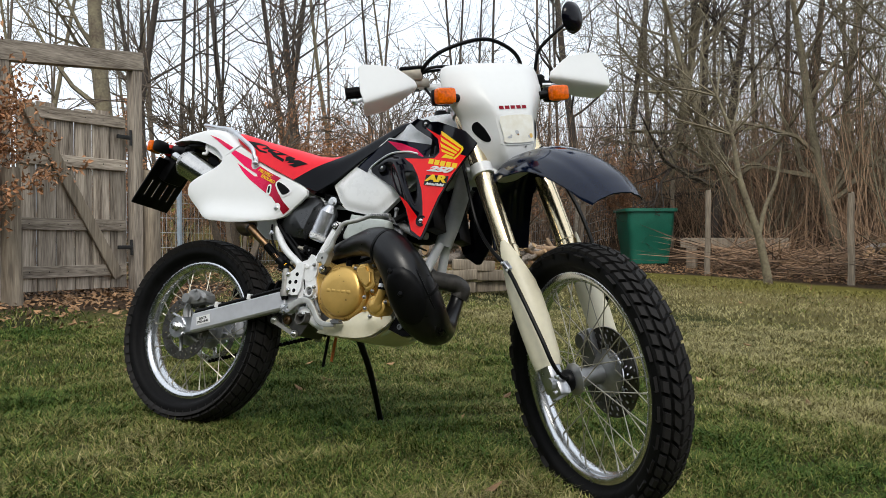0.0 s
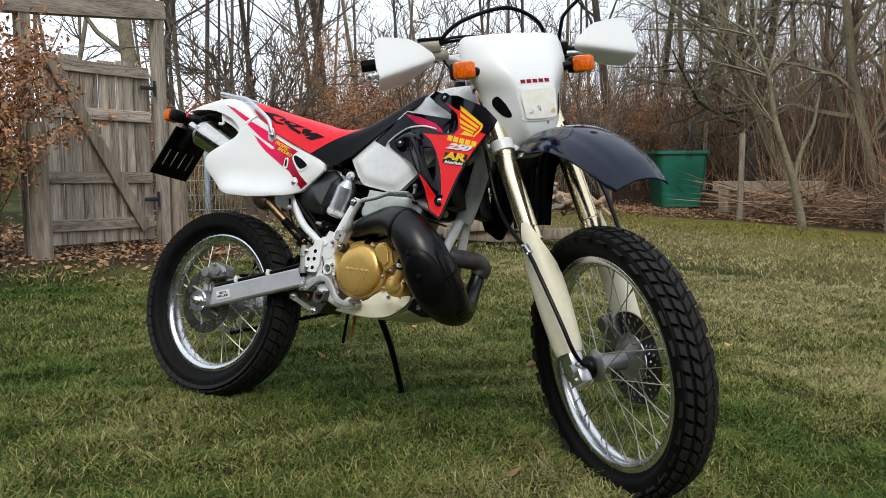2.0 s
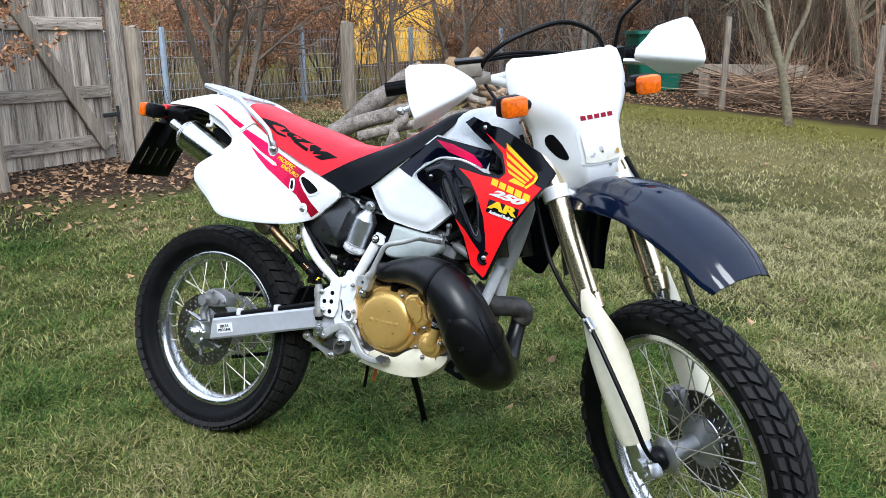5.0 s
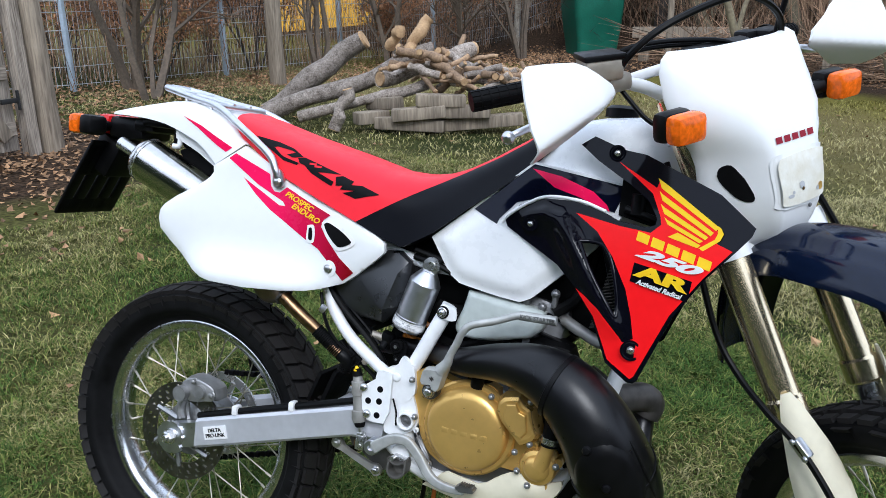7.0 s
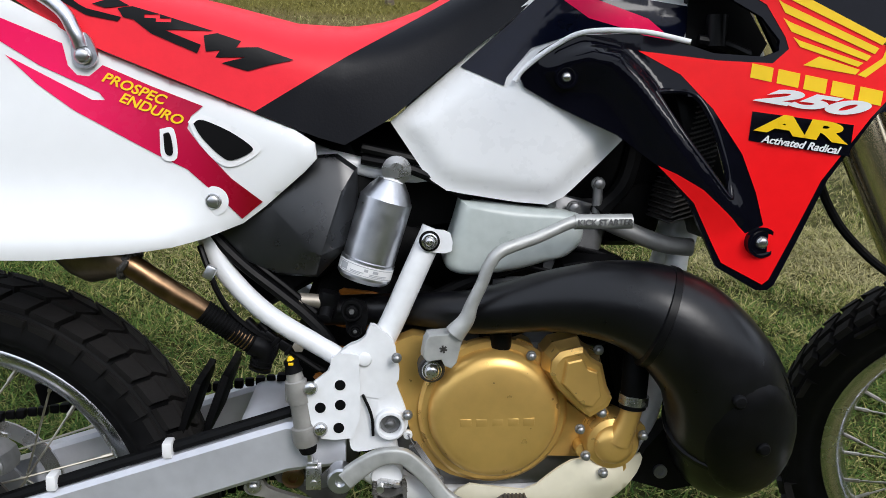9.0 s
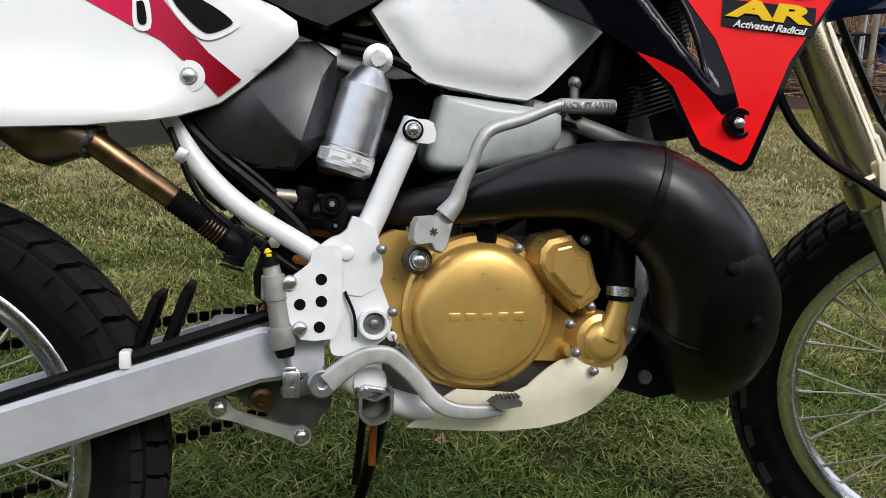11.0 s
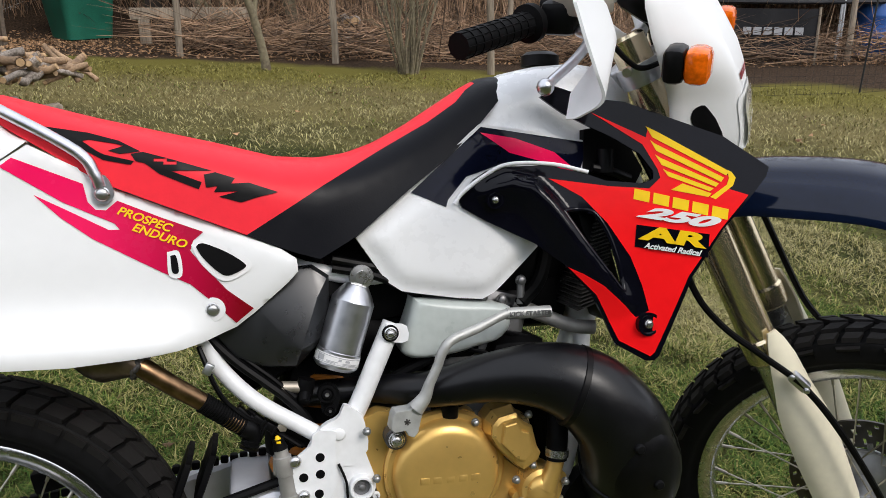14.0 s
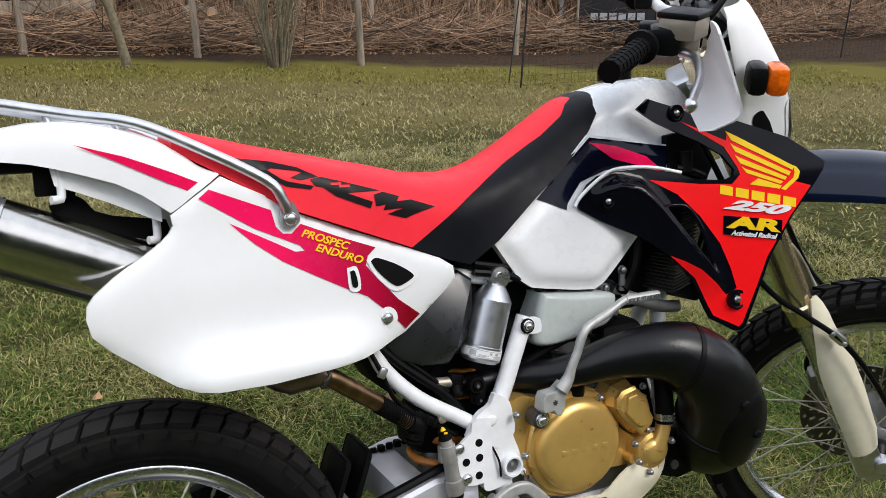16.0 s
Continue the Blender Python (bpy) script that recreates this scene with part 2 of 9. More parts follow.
BLUEP = mat("blue_drum_plastic", (0.02, 0.09, 0.32), 0.5, var=0.15, scale=5)
IRON = mat("black_iron", (0.02, 0.02, 0.02), 0.6, 0.3, var=0.3, scale=30)
SKIRT = mat("black_skirt", (0.012, 0.012, 0.014), 0.8, var=0.2)
OCHRE = mat("ochre_plaster", (0.80, 0.45, 0.05), 0.8, var=0.1, scale=2)
ROOFM = mat("roof_tile", (0.10, 0.055, 0.04), 0.85, var=0.2, scale=10)


# ---- mesh helpers ----
def part(name, bm, material, parent=None, label="", m=None, smooth=True, angle=40, kind=""):
    """Links a bmesh as one mesh object, under a thing or a part."""
    me = bpy.data.meshes.new(name)
    bmesh.ops.recalc_face_normals(bm, faces=bm.faces)
    if smooth:
        lim = radians(angle)
        for f in bm.faces:
            f.smooth = True
        for e in bm.edges:
            if len(e.link_faces) == 2:
                e.smooth = e.calc_face_angle(0) < lim
    bm.to_mesh(me)
    bm.free()
    me.materials.append(material)
    ob = new(name, me)
    if m is not None:
        ob.matrix_basis = m
    if parent is not None:
        ob.parent = parent
    if label or kind:
        tagged(ob, label=label, kind=kind)
    return ob


def quick(name, verts, faces, material, parent=None, smooth=False):
    """Links a large mesh from arrays of vertices and of quads or triangles."""
    me = bpy.data.meshes.new(name)
    verts, faces = np.asarray(verts, np.float32), np.asarray(faces, np.int32)
    k = faces.shape[1]
    me.vertices.add(len(verts))
    me.vertices.foreach_set("co", verts.ravel())
    me.loops.add(faces.size)
    me.loops.foreach_set("vertex_index", faces.ravel())
    me.polygons.add(len(faces))
    me.polygons.foreach_set("loop_start", np.arange(len(faces), dtype=np.int32) * k)
    me.polygons.foreach_set("use_smooth", np.full(len(faces), smooth))
    me.update(calc_edges=True)
    me.materials.append(material)
    ob = new(name, me)
    if parent is not None:
        ob.parent = parent
    return ob


def spline(pts, n=6):
    """Catmull-Rom through points of any dimension."""
    p = np.array(pts, float)
    p = np.vstack([2 * p[0] - p[1], p, 2 * p[-1] - p[-2]])
    out = []
    for i in range(1, len(p) - 2):
        for u in np.linspace(0, 1, n, endpoint=False):
            a, b, c, d = p[i - 1], p[i], p[i + 1], p[i + 2]
            out.append(0.5 * (2 * b + (c - a) * u + (2 * a - 5 * b + 4 * c - d) * u * u + (3 * b - a - 3 * c + d) * u ** 3))
    out.append(p[-2])
    return np.array(out)


def tube(bm, pts, r, seg=12, n=6, caps=True, flat=1.0):
    """A swept tube; r is one radius or one for every point. flat squeezes it sideways."""
    pts = [tuple(p) for p in pts]
    rs = [r] * len(pts) if not hasattr(r, "__len__") else list(r)
    full = spline([(*p, q) for p, q in zip(pts, rs)], n) if n > 1 and len(pts) > 2 else np.array([(*p, q) for p, q in zip(pts, rs)])
    rings, up = [], None
    for i, row in enumerate(full):
        c = Vector(row[:3])
        t = Vector(full[min(i + 1, len(full) - 1)][:3]) - Vector(full[max(i - 1, 0)][:3])
        t.normalize()
        if up is None:
            up = t.orthogonal().normalized() if abs(t.y) > 0.9 else (Vector((0, 1, 0)) - t * t.y).normalized()
        else:
            up = (up - t * up.dot(t)).normalized()
        side = t.cross(up)
        rings.append([bm.verts.new(c + (up * math.cos(a) * flat + side * math.sin(a)) * row[3]) for a in (2 * math.pi * k / seg for k in range(seg))])
    for a, b in zip(rings, rings[1:]):
        for k in range(seg):
            bm.faces.new((a[k], a[(k + 1) % seg], b[(k + 1) % seg], b[k]))
    if caps:
        bm.faces.new(rings[0][::-1])
        bm.faces.new(rings[-1])
    return bm


def cyl(bm, a, b, r, r2=None, seg=20):
    return tube(bm, [a, b], [r, r if r2 is None else r2], seg, 1)


def lathe(bm, prof, origin=(0, 0, 0), axis="y", seg=64, closed=False):
    """Turns a profile of (radius, height along the axis) round an axis."""
    o = Vector(origin)
    rings = []
    for rad, h in prof:
        ring = []
        for k in range(seg):
            a = 2 * math.pi * k / seg
            c, s = rad * math.cos(a), rad * math.sin(a)
            v = {"y": (c, h, s), "z": (c, s, h), "x": (h, c, s)}[axis]
            ring.append(bm.verts.new(o + Vector(v)))
        rings.append(ring)
    pairs = list(zip(rings, rings[1:])) + ([(rings[-1], rings[0])] if closed else [])
    for a, b in pairs:
        for k in range(seg):
            bm.faces.new((a[k], a[(k + 1) % seg], b[(k + 1) % seg], b[k]))
    if not closed:
        bm.faces.new(rings[0])
        bm.faces.new(rings[-1])
    return bm


def box(bm, c, size, m=None, bev=0.0):
    """A box with optional bevel."""
    made = bmesh.ops.create_cube(bm, size=1.0)["verts"]
    for v in made:
        v.co = Vector((v.co.x * size[0], v.co.y * size[1], v.co.z * size[2]))
    if bev:
        edges = list({e for v in made for e in v.link_edges})
        res = bmesh.ops.bevel(bm, geom=edges, offset=bev, segments=2, affect="EDGES", profile=0.5)
        made = list({v for f in res["faces"] for v in f.verts} | {v for v in made if v.is_valid})
    for v in made:
        v.co = (m @ v.co if m is not None else v.co) + Vector(c)
    return bm


def plate(outline, yfun, thick=0.004, step=0.03, smooth_out=0, hole=None):
    """A curved sheet in the side view: an outline in (x, z), its depth y from a function, with thickness inwards."""
    bm = bmesh.new()
    pts = outline
    if smooth_out:
        q = list(outline) + [outline[0]]
        pts = [tuple(p) for p in spline(q, smooth_out)[:-1]]
    bm.faces.new([bm.verts.new((x, 0, z)) for x, z in pts])
    xs, zs = [p[0] for p in pts], [p[1] for p in pts]
    for lo, hi, no, k in ((min(xs), max(xs), (1, 0, 0), 0), (min(zs), max(zs), (0, 0, 1), 2)):
        v = lo + step
        while v < hi:
            co = [0, 0, 0]
            co[k] = v + 0.00013
            bmesh.ops.bisect_plane(bm, geom=bm.verts[:] + bm.edges[:] + bm.faces[:], plane_co=co, plane_no=no)
            v += step
    if hole:
        gone = [f for f in bm.faces if inside(hole, f.calc_center_median().x, f.calc_center_median().z)]
        bmesh.ops.delete(bm, geom=gone, context="FACES")
    for v in bm.verts:
        v.co.y = yfun(v.co.x, v.co.z)
    if thick:
        res = bmesh.ops.extrude_face_region(bm, geom=bm.faces[:])
        for v in [g for g in res["geom"] if isinstance(g, bmesh.types.BMVert)]:
            v.co.y += thick
    return bm


def sections(bm, rings, close=True, caps=True):
    """Skins a row of rings of equal length."""
    vs = [[bm.verts.new(p) for p in r] for r in rings]
    k = len(vs[0])
    for a, b in zip(vs, vs[1:]):
        for i in range(k if close else k - 1):
            bm.faces.new((a[i], a[(i + 1) % k], b[(i + 1) % k], b[i]))
    if caps:
        bm.faces.new(vs[0][::-1])
        bm.faces.new(vs[-1])
    return bm


def lerp(x, table):
    """Smooth interpolation in rows of (x, value)."""
    xs = [t[0] for t in table]
    return float(np.interp(x, xs, [t[1] for t in table]))


def edge_dist(outline):
    """Distance of a point from an outline's edges, as a function of (x, z)."""
    a = np.array(outline, float)
    b = np.roll(a, -1, 0)
    ab = b - a

    def f(x, z):
        p = np.array([x, z])
        t = np.clip(((p - a) * ab).sum(1) / (ab * ab).sum(1), 0, 1)
        return float(np.hypot(*(p - (a + ab * t[:, None])).T).min())

    return f


def inside(poly, x, z):
    hit = False
    for (x0, z0), (x1, z1) in zip(poly, poly[1:] + poly[:1]):
        if (z0 > z) != (z1 > z) and x < (x1 - x0) * (z - z0) / (z1 - z0) + x0:
            hit = not hit
    return hit


def boss(bm, outline, y0, h, inset=0.8, smooth_out=3):
    """A cast cover: an outline in (x, z) raised towards -y with a rounded shoulder."""
    pts = [tuple(p) for p in spline(list(outline) + [outline[0]], smooth_out)[:-1]]
    cx, cz = sum(p[0] for p in pts) / len(pts), sum(p[1] for p in pts) / len(pts)
    rr = []
    for f, s in ((0, 1.0), (0.55, 1.0), (0.80, 1 - 0.12 * (1 - inset) / 0.2), (0.95, 1 - 0.5 * (1 - inset)), (1.0, inset)):
        rr.append([(cx + (x - cx) * s, y0 - h * f, cz + (z - cz) * s) for x, z in pts])
    return sections(bm, rr)


def bolt(bm, p, r=0.008, depth=0.006, axis="y"):
    """A flanged hexagon bolt head with a domed top, facing outwards (-y)."""
    lathe(bm, [(r * 1.22, 0.0), (r * 1.22, -0.0010), (r * 1.05, -0.0022)], p, axis, 20)
    lathe(bm, [(r * 0.95, -0.0016), (r * 0.95, -depth * 0.8)], p, axis, 6)
    lathe(bm, [(r * 0.84, -depth * 0.7), (r * 0.80, -depth * 0.92), (r * 0.55, -depth * 1.04), (r * 0.2, -depth * 1.1)], p, axis, 16)
    return bm


def dome(bm, p, r, h):
    """A round button head facing outwards (-y)."""
    return lathe(bm, [(r, 0.0), (r, -h * 0.25), (r * 0.93, -h * 0.55), (r * 0.75, -h * 0.82), (r * 0.45, -h * 0.97), (r * 0.12, -h)], p, "y", 24)


def pillow(bm, outline, y0, y1, round_=0.014, smooth_out=3):
    """A blow-moulded vessel: an outline in (x, z) between two depths, with well-rounded shoulders."""
    pts = [tuple(p) for p in spline(list(outline) + [outline[0]], smooth_out)[:-1]]
    cx, cz = sum(p[0] for p in pts) / len(pts), sum(p[1] for p in pts) / len(pts)
    rr = [[(x, y0, z) for x, z in pts]]
    for k in range(8):
        a = k / 7 * math.pi / 2
        inn = round_ * (1 - math.cos(a))
        ring = []
        for x, z in pts:
            d = math.hypot(x - cx, z - cz)
            ring.append((x + (cx - x) / d * inn, y1 + round_ * (1 - math.sin(a)), z + (cz - z) / d * inn))
        rr.append(ring)
    rr.append([(cx + (x - cx) * 0.5, y1 - 0.001, cz + (z - cz) * 0.5) for x, y, z in rr[-1]])
    return sections(bm, rr)


def ground_z(x, y):
    """The lawn falls gently to the right; a wooded bank rises all round it, behind the camera only to darken the
    horizon.
    """
    far = np.maximum(np.maximum((y - 13.0 + 0.15 * np.abs(x - 1)) / 9.0, (np.abs(x - 1.0) - 13.0) / 10.0), (-9.0 - y) / 9.0)
    s = np.clip(far, 0, 1)
    return -0.04 * np.clip(x, -9, 7) + 0.011 * np.clip(y, -9, 16) + 2.4 * s * s * (3 - 2 * s)


# ---- the lawn ----
def lawn_material():
    m = bpy.data.materials.new("winter_lawn_soil")
    m.use_nodes = True
    nt = m.node_tree
    b = nt.nodes["Principled BSDF"]
    b.inputs["Roughness"].default_value = 0.95
    b.inputs["Specular IOR Level"].default_value = 0.1
    tc = nt.nodes.new("ShaderNodeTexCoord")
    big = nt.nodes.new("ShaderNodeTexNoise")
    big.inputs["Scale"].default_value, big.inputs["Detail"].default_value = 0.9, 6
    fine = nt.nodes.new("ShaderNodeTexNoise")
    fine.inputs["Scale"].default_value, fine.inputs["Detail"].default_value = 38, 6
    for n in (big, fine):
        nt.links.new(tc.outputs["Object"], n.inputs[0])
    r1 = nt.nodes.new("ShaderNodeValToRGB")
    r1.color_ramp.elements[0].position, r1.color_ramp.elements[1].position = 0.36, 0.62
    r1.color_ramp.elements[0].color, r1.color_ramp.elements[1].color = (0.024, 0.034, 0.008, 1), (0.078, 0.080, 0.026, 1)
    nt.links.new(big.outputs[0], r1.inputs[0])
    r2 = nt.nodes.new("ShaderNodeValToRGB")
    r2.color_ramp.elements[0].position, r2.color_ramp.elements[1].position = 0.3, 0.72
    r2.color_ramp.elements[0].color, r2.color_ramp.elements[1].color = (0.35, 0.33, 0.3, 1), (1.35, 1.3, 1.2, 1)
    nt.links.new(fine.outputs[0], r2.inputs[0])
    mul = nt.nodes.new("ShaderNodeMixRGB")
    mul.blend_type, mul.inputs[0].default_value = "MULTIPLY", 1
    nt.links.new(r1.outputs[0], mul.inputs[1])
    nt.links.new(r2.outputs[0], mul.inputs[2])
    # leaf litter and bare soil beyond the mown edge
    sep = nt.nodes.new("ShaderNodeSeparateXYZ")
    nt.links.new(tc.outputs["Object"], sep.inputs[0])
    yy = nt.nodes.new("ShaderNodeMath")
    yy.operation, yy.inputs[1].default_value = "MULTIPLY_ADD", 0.35
    nt.links.new(sep.outputs[0], yy.inputs[0])
    nt.links.new(sep.outputs[1], yy.inputs[2])
    wob = nt.nodes.new("ShaderNodeMath")
    wob.operation, wob.inputs[1].default_value = "MULTIPLY_ADD", 2.0
    nt.links.new(big.outputs[0], wob.inputs[0])
    nt.links.new(yy.outputs[0], wob.inputs[2])
    edge = nt.nodes.new("ShaderNodeMapRange")
    edge.inputs["From Min"].default_value, edge.inputs["From Max"].default_value = 11.0, 11.5
    nt.links.new(wob.outputs[0], edge.inputs[0])
    soil = nt.nodes.new("ShaderNodeValToRGB")
    soil.color_ramp.elements[0].position, soil.color_ramp.elements[1].position = 0.35, 0.7
    soil.color_ramp.elements[0].color, soil.color_ramp.elements[1].color = (0.014, 0.010, 0.007, 1), (0.085, 0.053, 0.032, 1)
    nt.links.new(fine.outputs[0], soil.inputs[0])
    # a litter patch by the gate
    dist = nt.nodes.new("ShaderNodeVectorMath")
    dist.operation, dist.inputs[1].default_value = "DISTANCE", (-4.6, 2.6, 0.2)
    nt.links.new(tc.outputs["Object"], dist.inputs[0])
    dw = nt.nodes.new("ShaderNodeMath")
    dw.operation, dw.inputs[1].default_value = "MULTIPLY_ADD", 1.6
    nt.links.new(big.outputs[0], dw.inputs[0])
    nt.links.new(dist.outputs["Value"], dw.inputs[2])
    near = nt.nodes.new("ShaderNodeMapRange")
    near.inputs["From Min"].default_value, near.inputs["From Max"].default_value = 3.0, 2.4
    nt.links.new(dw.outputs[0], near.inputs[0])
    mx = nt.nodes.new("ShaderNodeMath")
    mx.operation = "MAXIMUM"
    nt.links.new(edge.outputs[0], mx.inputs[0])
    nt.links.new(near.outputs[0], mx.inputs[1])
    mix = nt.nodes.new("ShaderNodeMixRGB")
    nt.links.new(mx.outputs[0], mix.inputs[0])
    last = mul
    for lo, hi, amount, col in ((5.5, 7.6, 0.55, (0.20, 0.155, 0.065)), (9.0, 9.8, 0.6, (0.12, 0.11, 0.012))):
        mk = nt.nodes.new("ShaderNodeMapRange")
        mk.inputs["From Min"].default_value, mk.inputs["From Max"].default_value, mk.inputs["To Max"].default_value = lo, hi, amount
        nt.links.new(wob.outputs[0], mk.inputs[0])
        tint = nt.nodes.new("ShaderNodeMixRGB")
        tint.inputs[2].default_value = (*col, 1)
        nt.links.new(mk.outputs[0], tint.inputs[0])
        nt.links.new(last.outputs[0], tint.inputs[1])
        last = tint
    nt.links.new(last.outputs[0], mix.inputs[1])
    nt.links.new(soil.outputs[0], mix.inputs[2])
    nt.links.new(mix.outputs[0], b.inputs["Base Color"])
    bp = nt.nodes.new("ShaderNodeBump")
    bp.inputs["Strength"].default_value, bp.inputs["Distance"].default_value = 0.9, 0.02
    nt.links.new(fine.outputs[0], bp.inputs["Height"])
    nt.links.new(bp.outputs[0], b.inputs["Normal"])
    return m


def blade_material():
    m = bpy.data.materials.new("grass_blades")
    m.use_nodes = True
    nt = m.node_tree
    b = nt.nodes["Principled BSDF"]
    b.inputs["Roughness"].default_value = 0.7
    b.inputs["Specular IOR Level"].default_value = 0.06
    tc = nt.nodes.new("ShaderNodeTexCoord")
    big = nt.nodes.new("ShaderNodeTexNoise")
    big.inputs["Scale"].default_value, big.inputs["Detail"].default_value = 1.1, 6
    nt.links.new(tc.outputs["Object"], big.inputs[0])
    geo = nt.nodes.new("ShaderNodeNewGeometry")
    add = nt.nodes.new("ShaderNodeMath")
    add.operation, add.inputs[1].default_value = "MULTIPLY_ADD", 0.62
    nt.links.new(geo.outputs["Random Per Island"], add.inputs[0])
    sc = nt.nodes.new("ShaderNodeMath")
    sc.operation, sc.inputs[1].default_value, sc.inputs[2].default_value = "MULTIPLY_ADD", 1.35, -0.47
    nt.links.new(big.outputs[0], sc.inputs[0])
    nt.links.new(sc.outputs[0], add.inputs[2])
    r = nt.nodes.new("ShaderNodeValToRGB")
    el = r.color_ramp.elements
    el[0].position, el[0].color = 0.05, (0.032, 0.076, 0.017, 1)
    el[1].position, el[1].color = 0.95, (0.38, 0.34, 0.165, 1)
    for p, c in ((0.35, (0.068, 0.126, 0.025)), (0.6, (0.155, 0.185, 0.042)), (0.78, (0.32, 0.285, 0.105))):
        e = el.new(p)
        e.color = (*c, 1)
    # a straw-coloured belt, and yellow moss along the far edge
    sep = nt.nodes.new("ShaderNodeSeparateXYZ")
    nt.links.new(tc.outputs["Object"], sep.inputs[0])
    yy = nt.nodes.new("ShaderNodeMath")
    yy.operation, yy.inputs[1].default_value = "MULTIPLY_ADD", 0.30
    nt.links.new(sep.outputs[0], yy.inputs[0])
    nt.links.new(sep.outputs[1], yy.inputs[2])
    wob = nt.nodes.new("ShaderNodeMath")
    wob.operation, wob.inputs[1].default_value = "MULTIPLY_ADD", 2.2
    nt.links.new(big.outputs[0], wob.inputs[0])
    nt.links.new(yy.outputs[0], wob.inputs[2])
    belt = nt.nodes.new("ShaderNodeMapRange")
    belt.inputs["From Min"].default_value, belt.inputs["From Max"].default_value = 2.2, 5.0
    belt.inputs["To Max"].default_value = 0.52
    nt.links.new(wob.outputs[0], belt.inputs[0])
    plus = nt.nodes.new("ShaderNodeMath")
    nt.links.new(add.outputs[0], plus.inputs[0])
    nt.links.new(belt.outputs[0], plus.inputs[1])
    nt.links.new(plus.outputs[0], r.inputs[0])
    moss = nt.nodes.new("ShaderNodeMapRange")
    moss.inputs["From Min"].default_value, moss.inputs["From Max"].default_value = 8.4, 9.4
    moss.inputs["To Max"].default_value = 0.55
    nt.links.new(wob.outputs[0], moss.inputs[0])
    mx = nt.nodes.new("ShaderNodeMixRGB")
    mx.inputs[2].default_value = (0.19, 0.175, 0.016, 1)
    nt.links.new(moss.outputs[0], mx.inputs[0])
    nt.links.new(r.outputs[0], mx.inputs[1])
    dark = nt.nodes.new("ShaderNodeMapRange")
    dark.inputs["To Min"].default_value, dark.inputs["To Max"].default_value = 0.36, 1.22
    rnd = nt.nodes.new("ShaderNodeMath")
    rnd.operation, rnd.inputs[1].default_value = "MULTIPLY", 7.31
    nt.links.new(geo.outputs["Random Per Island"], rnd.inputs[0])
    fr_ = nt.nodes.new("ShaderNodeMath")
    fr_.operation = "FRACT"
    nt.links.new(rnd.outputs[0], fr_.inputs[0])
    nt.links.new(fr_.outputs[0], dark.inputs[0])
    sc2 = nt.nodes.new("ShaderNodeVectorMath")
    sc2.operation = "SCALE"
    nt.links.new(mx.outputs[0], sc2.inputs[0])
    nt.links.new(dark.outputs[0], sc2.inputs["Scale"])
    nt.links.new(sc2.outputs[0], b.inputs["Base Color"])
    return m


n_g = 150
gx = np.concatenate([np.linspace(-900, -16, 8), np.linspace(-14, 16, n_g), np.linspace(18, 900, 8)])
gy = np.concatenate([np.linspace(-900, -9, 8), np.linspace(-7, 24, n_g), np.linspace(26, 900, 8)])
GX, GY = np.meshgrid(gx, gy)
GZ = ground_z(GX, GY) + 0.012 * np.sin(GX * 2.3 + 0.7 * np.sin(GY * 1.7)) * np.sin(GY * 2.9 + 1.0)
nx_, ny_ = len(gx), len(gy)
idx = np.arange(nx_ * ny_).reshape(ny_, nx_)
gf = np.stack([idx[:-1, :-1], idx[:-1, 1:], idx[1:, 1:], idx[1:, :-1]], -1).reshape(-1, 4)
ground = quick("ground", np.stack([GX, GY, GZ], -1).reshape(-1, 3), gf, lawn_material(), smooth=True)
tagged(ground, label="mown winter lawn, patchy green and straw, with leaf litter at its edges", category="lawn", kind="structure")


def blades(name, n, x0, x1, y0, y1, h0, h1, w, seed, keep=None):
    rng = np.random.default_rng(seed)
    x, y = rng.uniform(x0, x1, n), rng.uniform(y0, y1, n)
    tuft = np.sin(x * 9.1 + 2 * np.sin(y * 5.3)) * np.sin(y * 8.7 + 2 * np.sin(x * 4.1)) + 0.6 * np.sin(x * 23 + y * 3) * np.sin(y * 19)
    ok = rng.uniform(-1.6, 1.2, n) < tuft + 0.5
    if keep is not None:
        ok &= keep(x, y)
    x, y, tuft = x[ok], y[ok], tuft[ok]
    n = len(x)
    z = ground_z(x, y) + 0.012 * np.sin(x * 2.3 + 0.7 * np.sin(y * 1.7)) * np.sin(y * 2.9 + 1.0) - 0.003
    a, h = rng.uniform(0, 2 * np.pi, n), rng.uniform(h0, h1, n) * (1 + 0.3 * tuft)
    lean = rng.uniform(0.4, 1.7, n) * h
    dx, dy = np.cos(a) * lean, np.sin(a) * lean
    ww = w * rng.uniform(0.6, 1.3, n)
    sx, sy = -np.sin(a) * ww, np.cos(a) * ww
    base = np.stack([x, y, z], -1)
    l = np.stack([x + dx * 0.35 - sx, y + dy * 0.35 - sy, z + h * 0.55], -1)
    r = np.stack([x + dx * 0.35 + sx, y + dy * 0.35 + sy, z + h * 0.55], -1)
    tip = np.stack([x + dx, y + dy, z + h * rng.uniform(0.55, 1.0, n)], -1)
    v = np.stack([base, l, tip, r], 1).reshape(-1, 3)
    return quick(name, v, np.arange(4 * n).reshape(-1, 4), BLADE)


BLADE = blade_material()


def mown(x, y):
    return (0.35 * x + y < 9.6 + 0.3 * np.sin(x * 3)) & (np.hypot(x + 4.6, y - 2.6) > 1.9 + 0.4 * np.sin(x * 4 + y * 3))


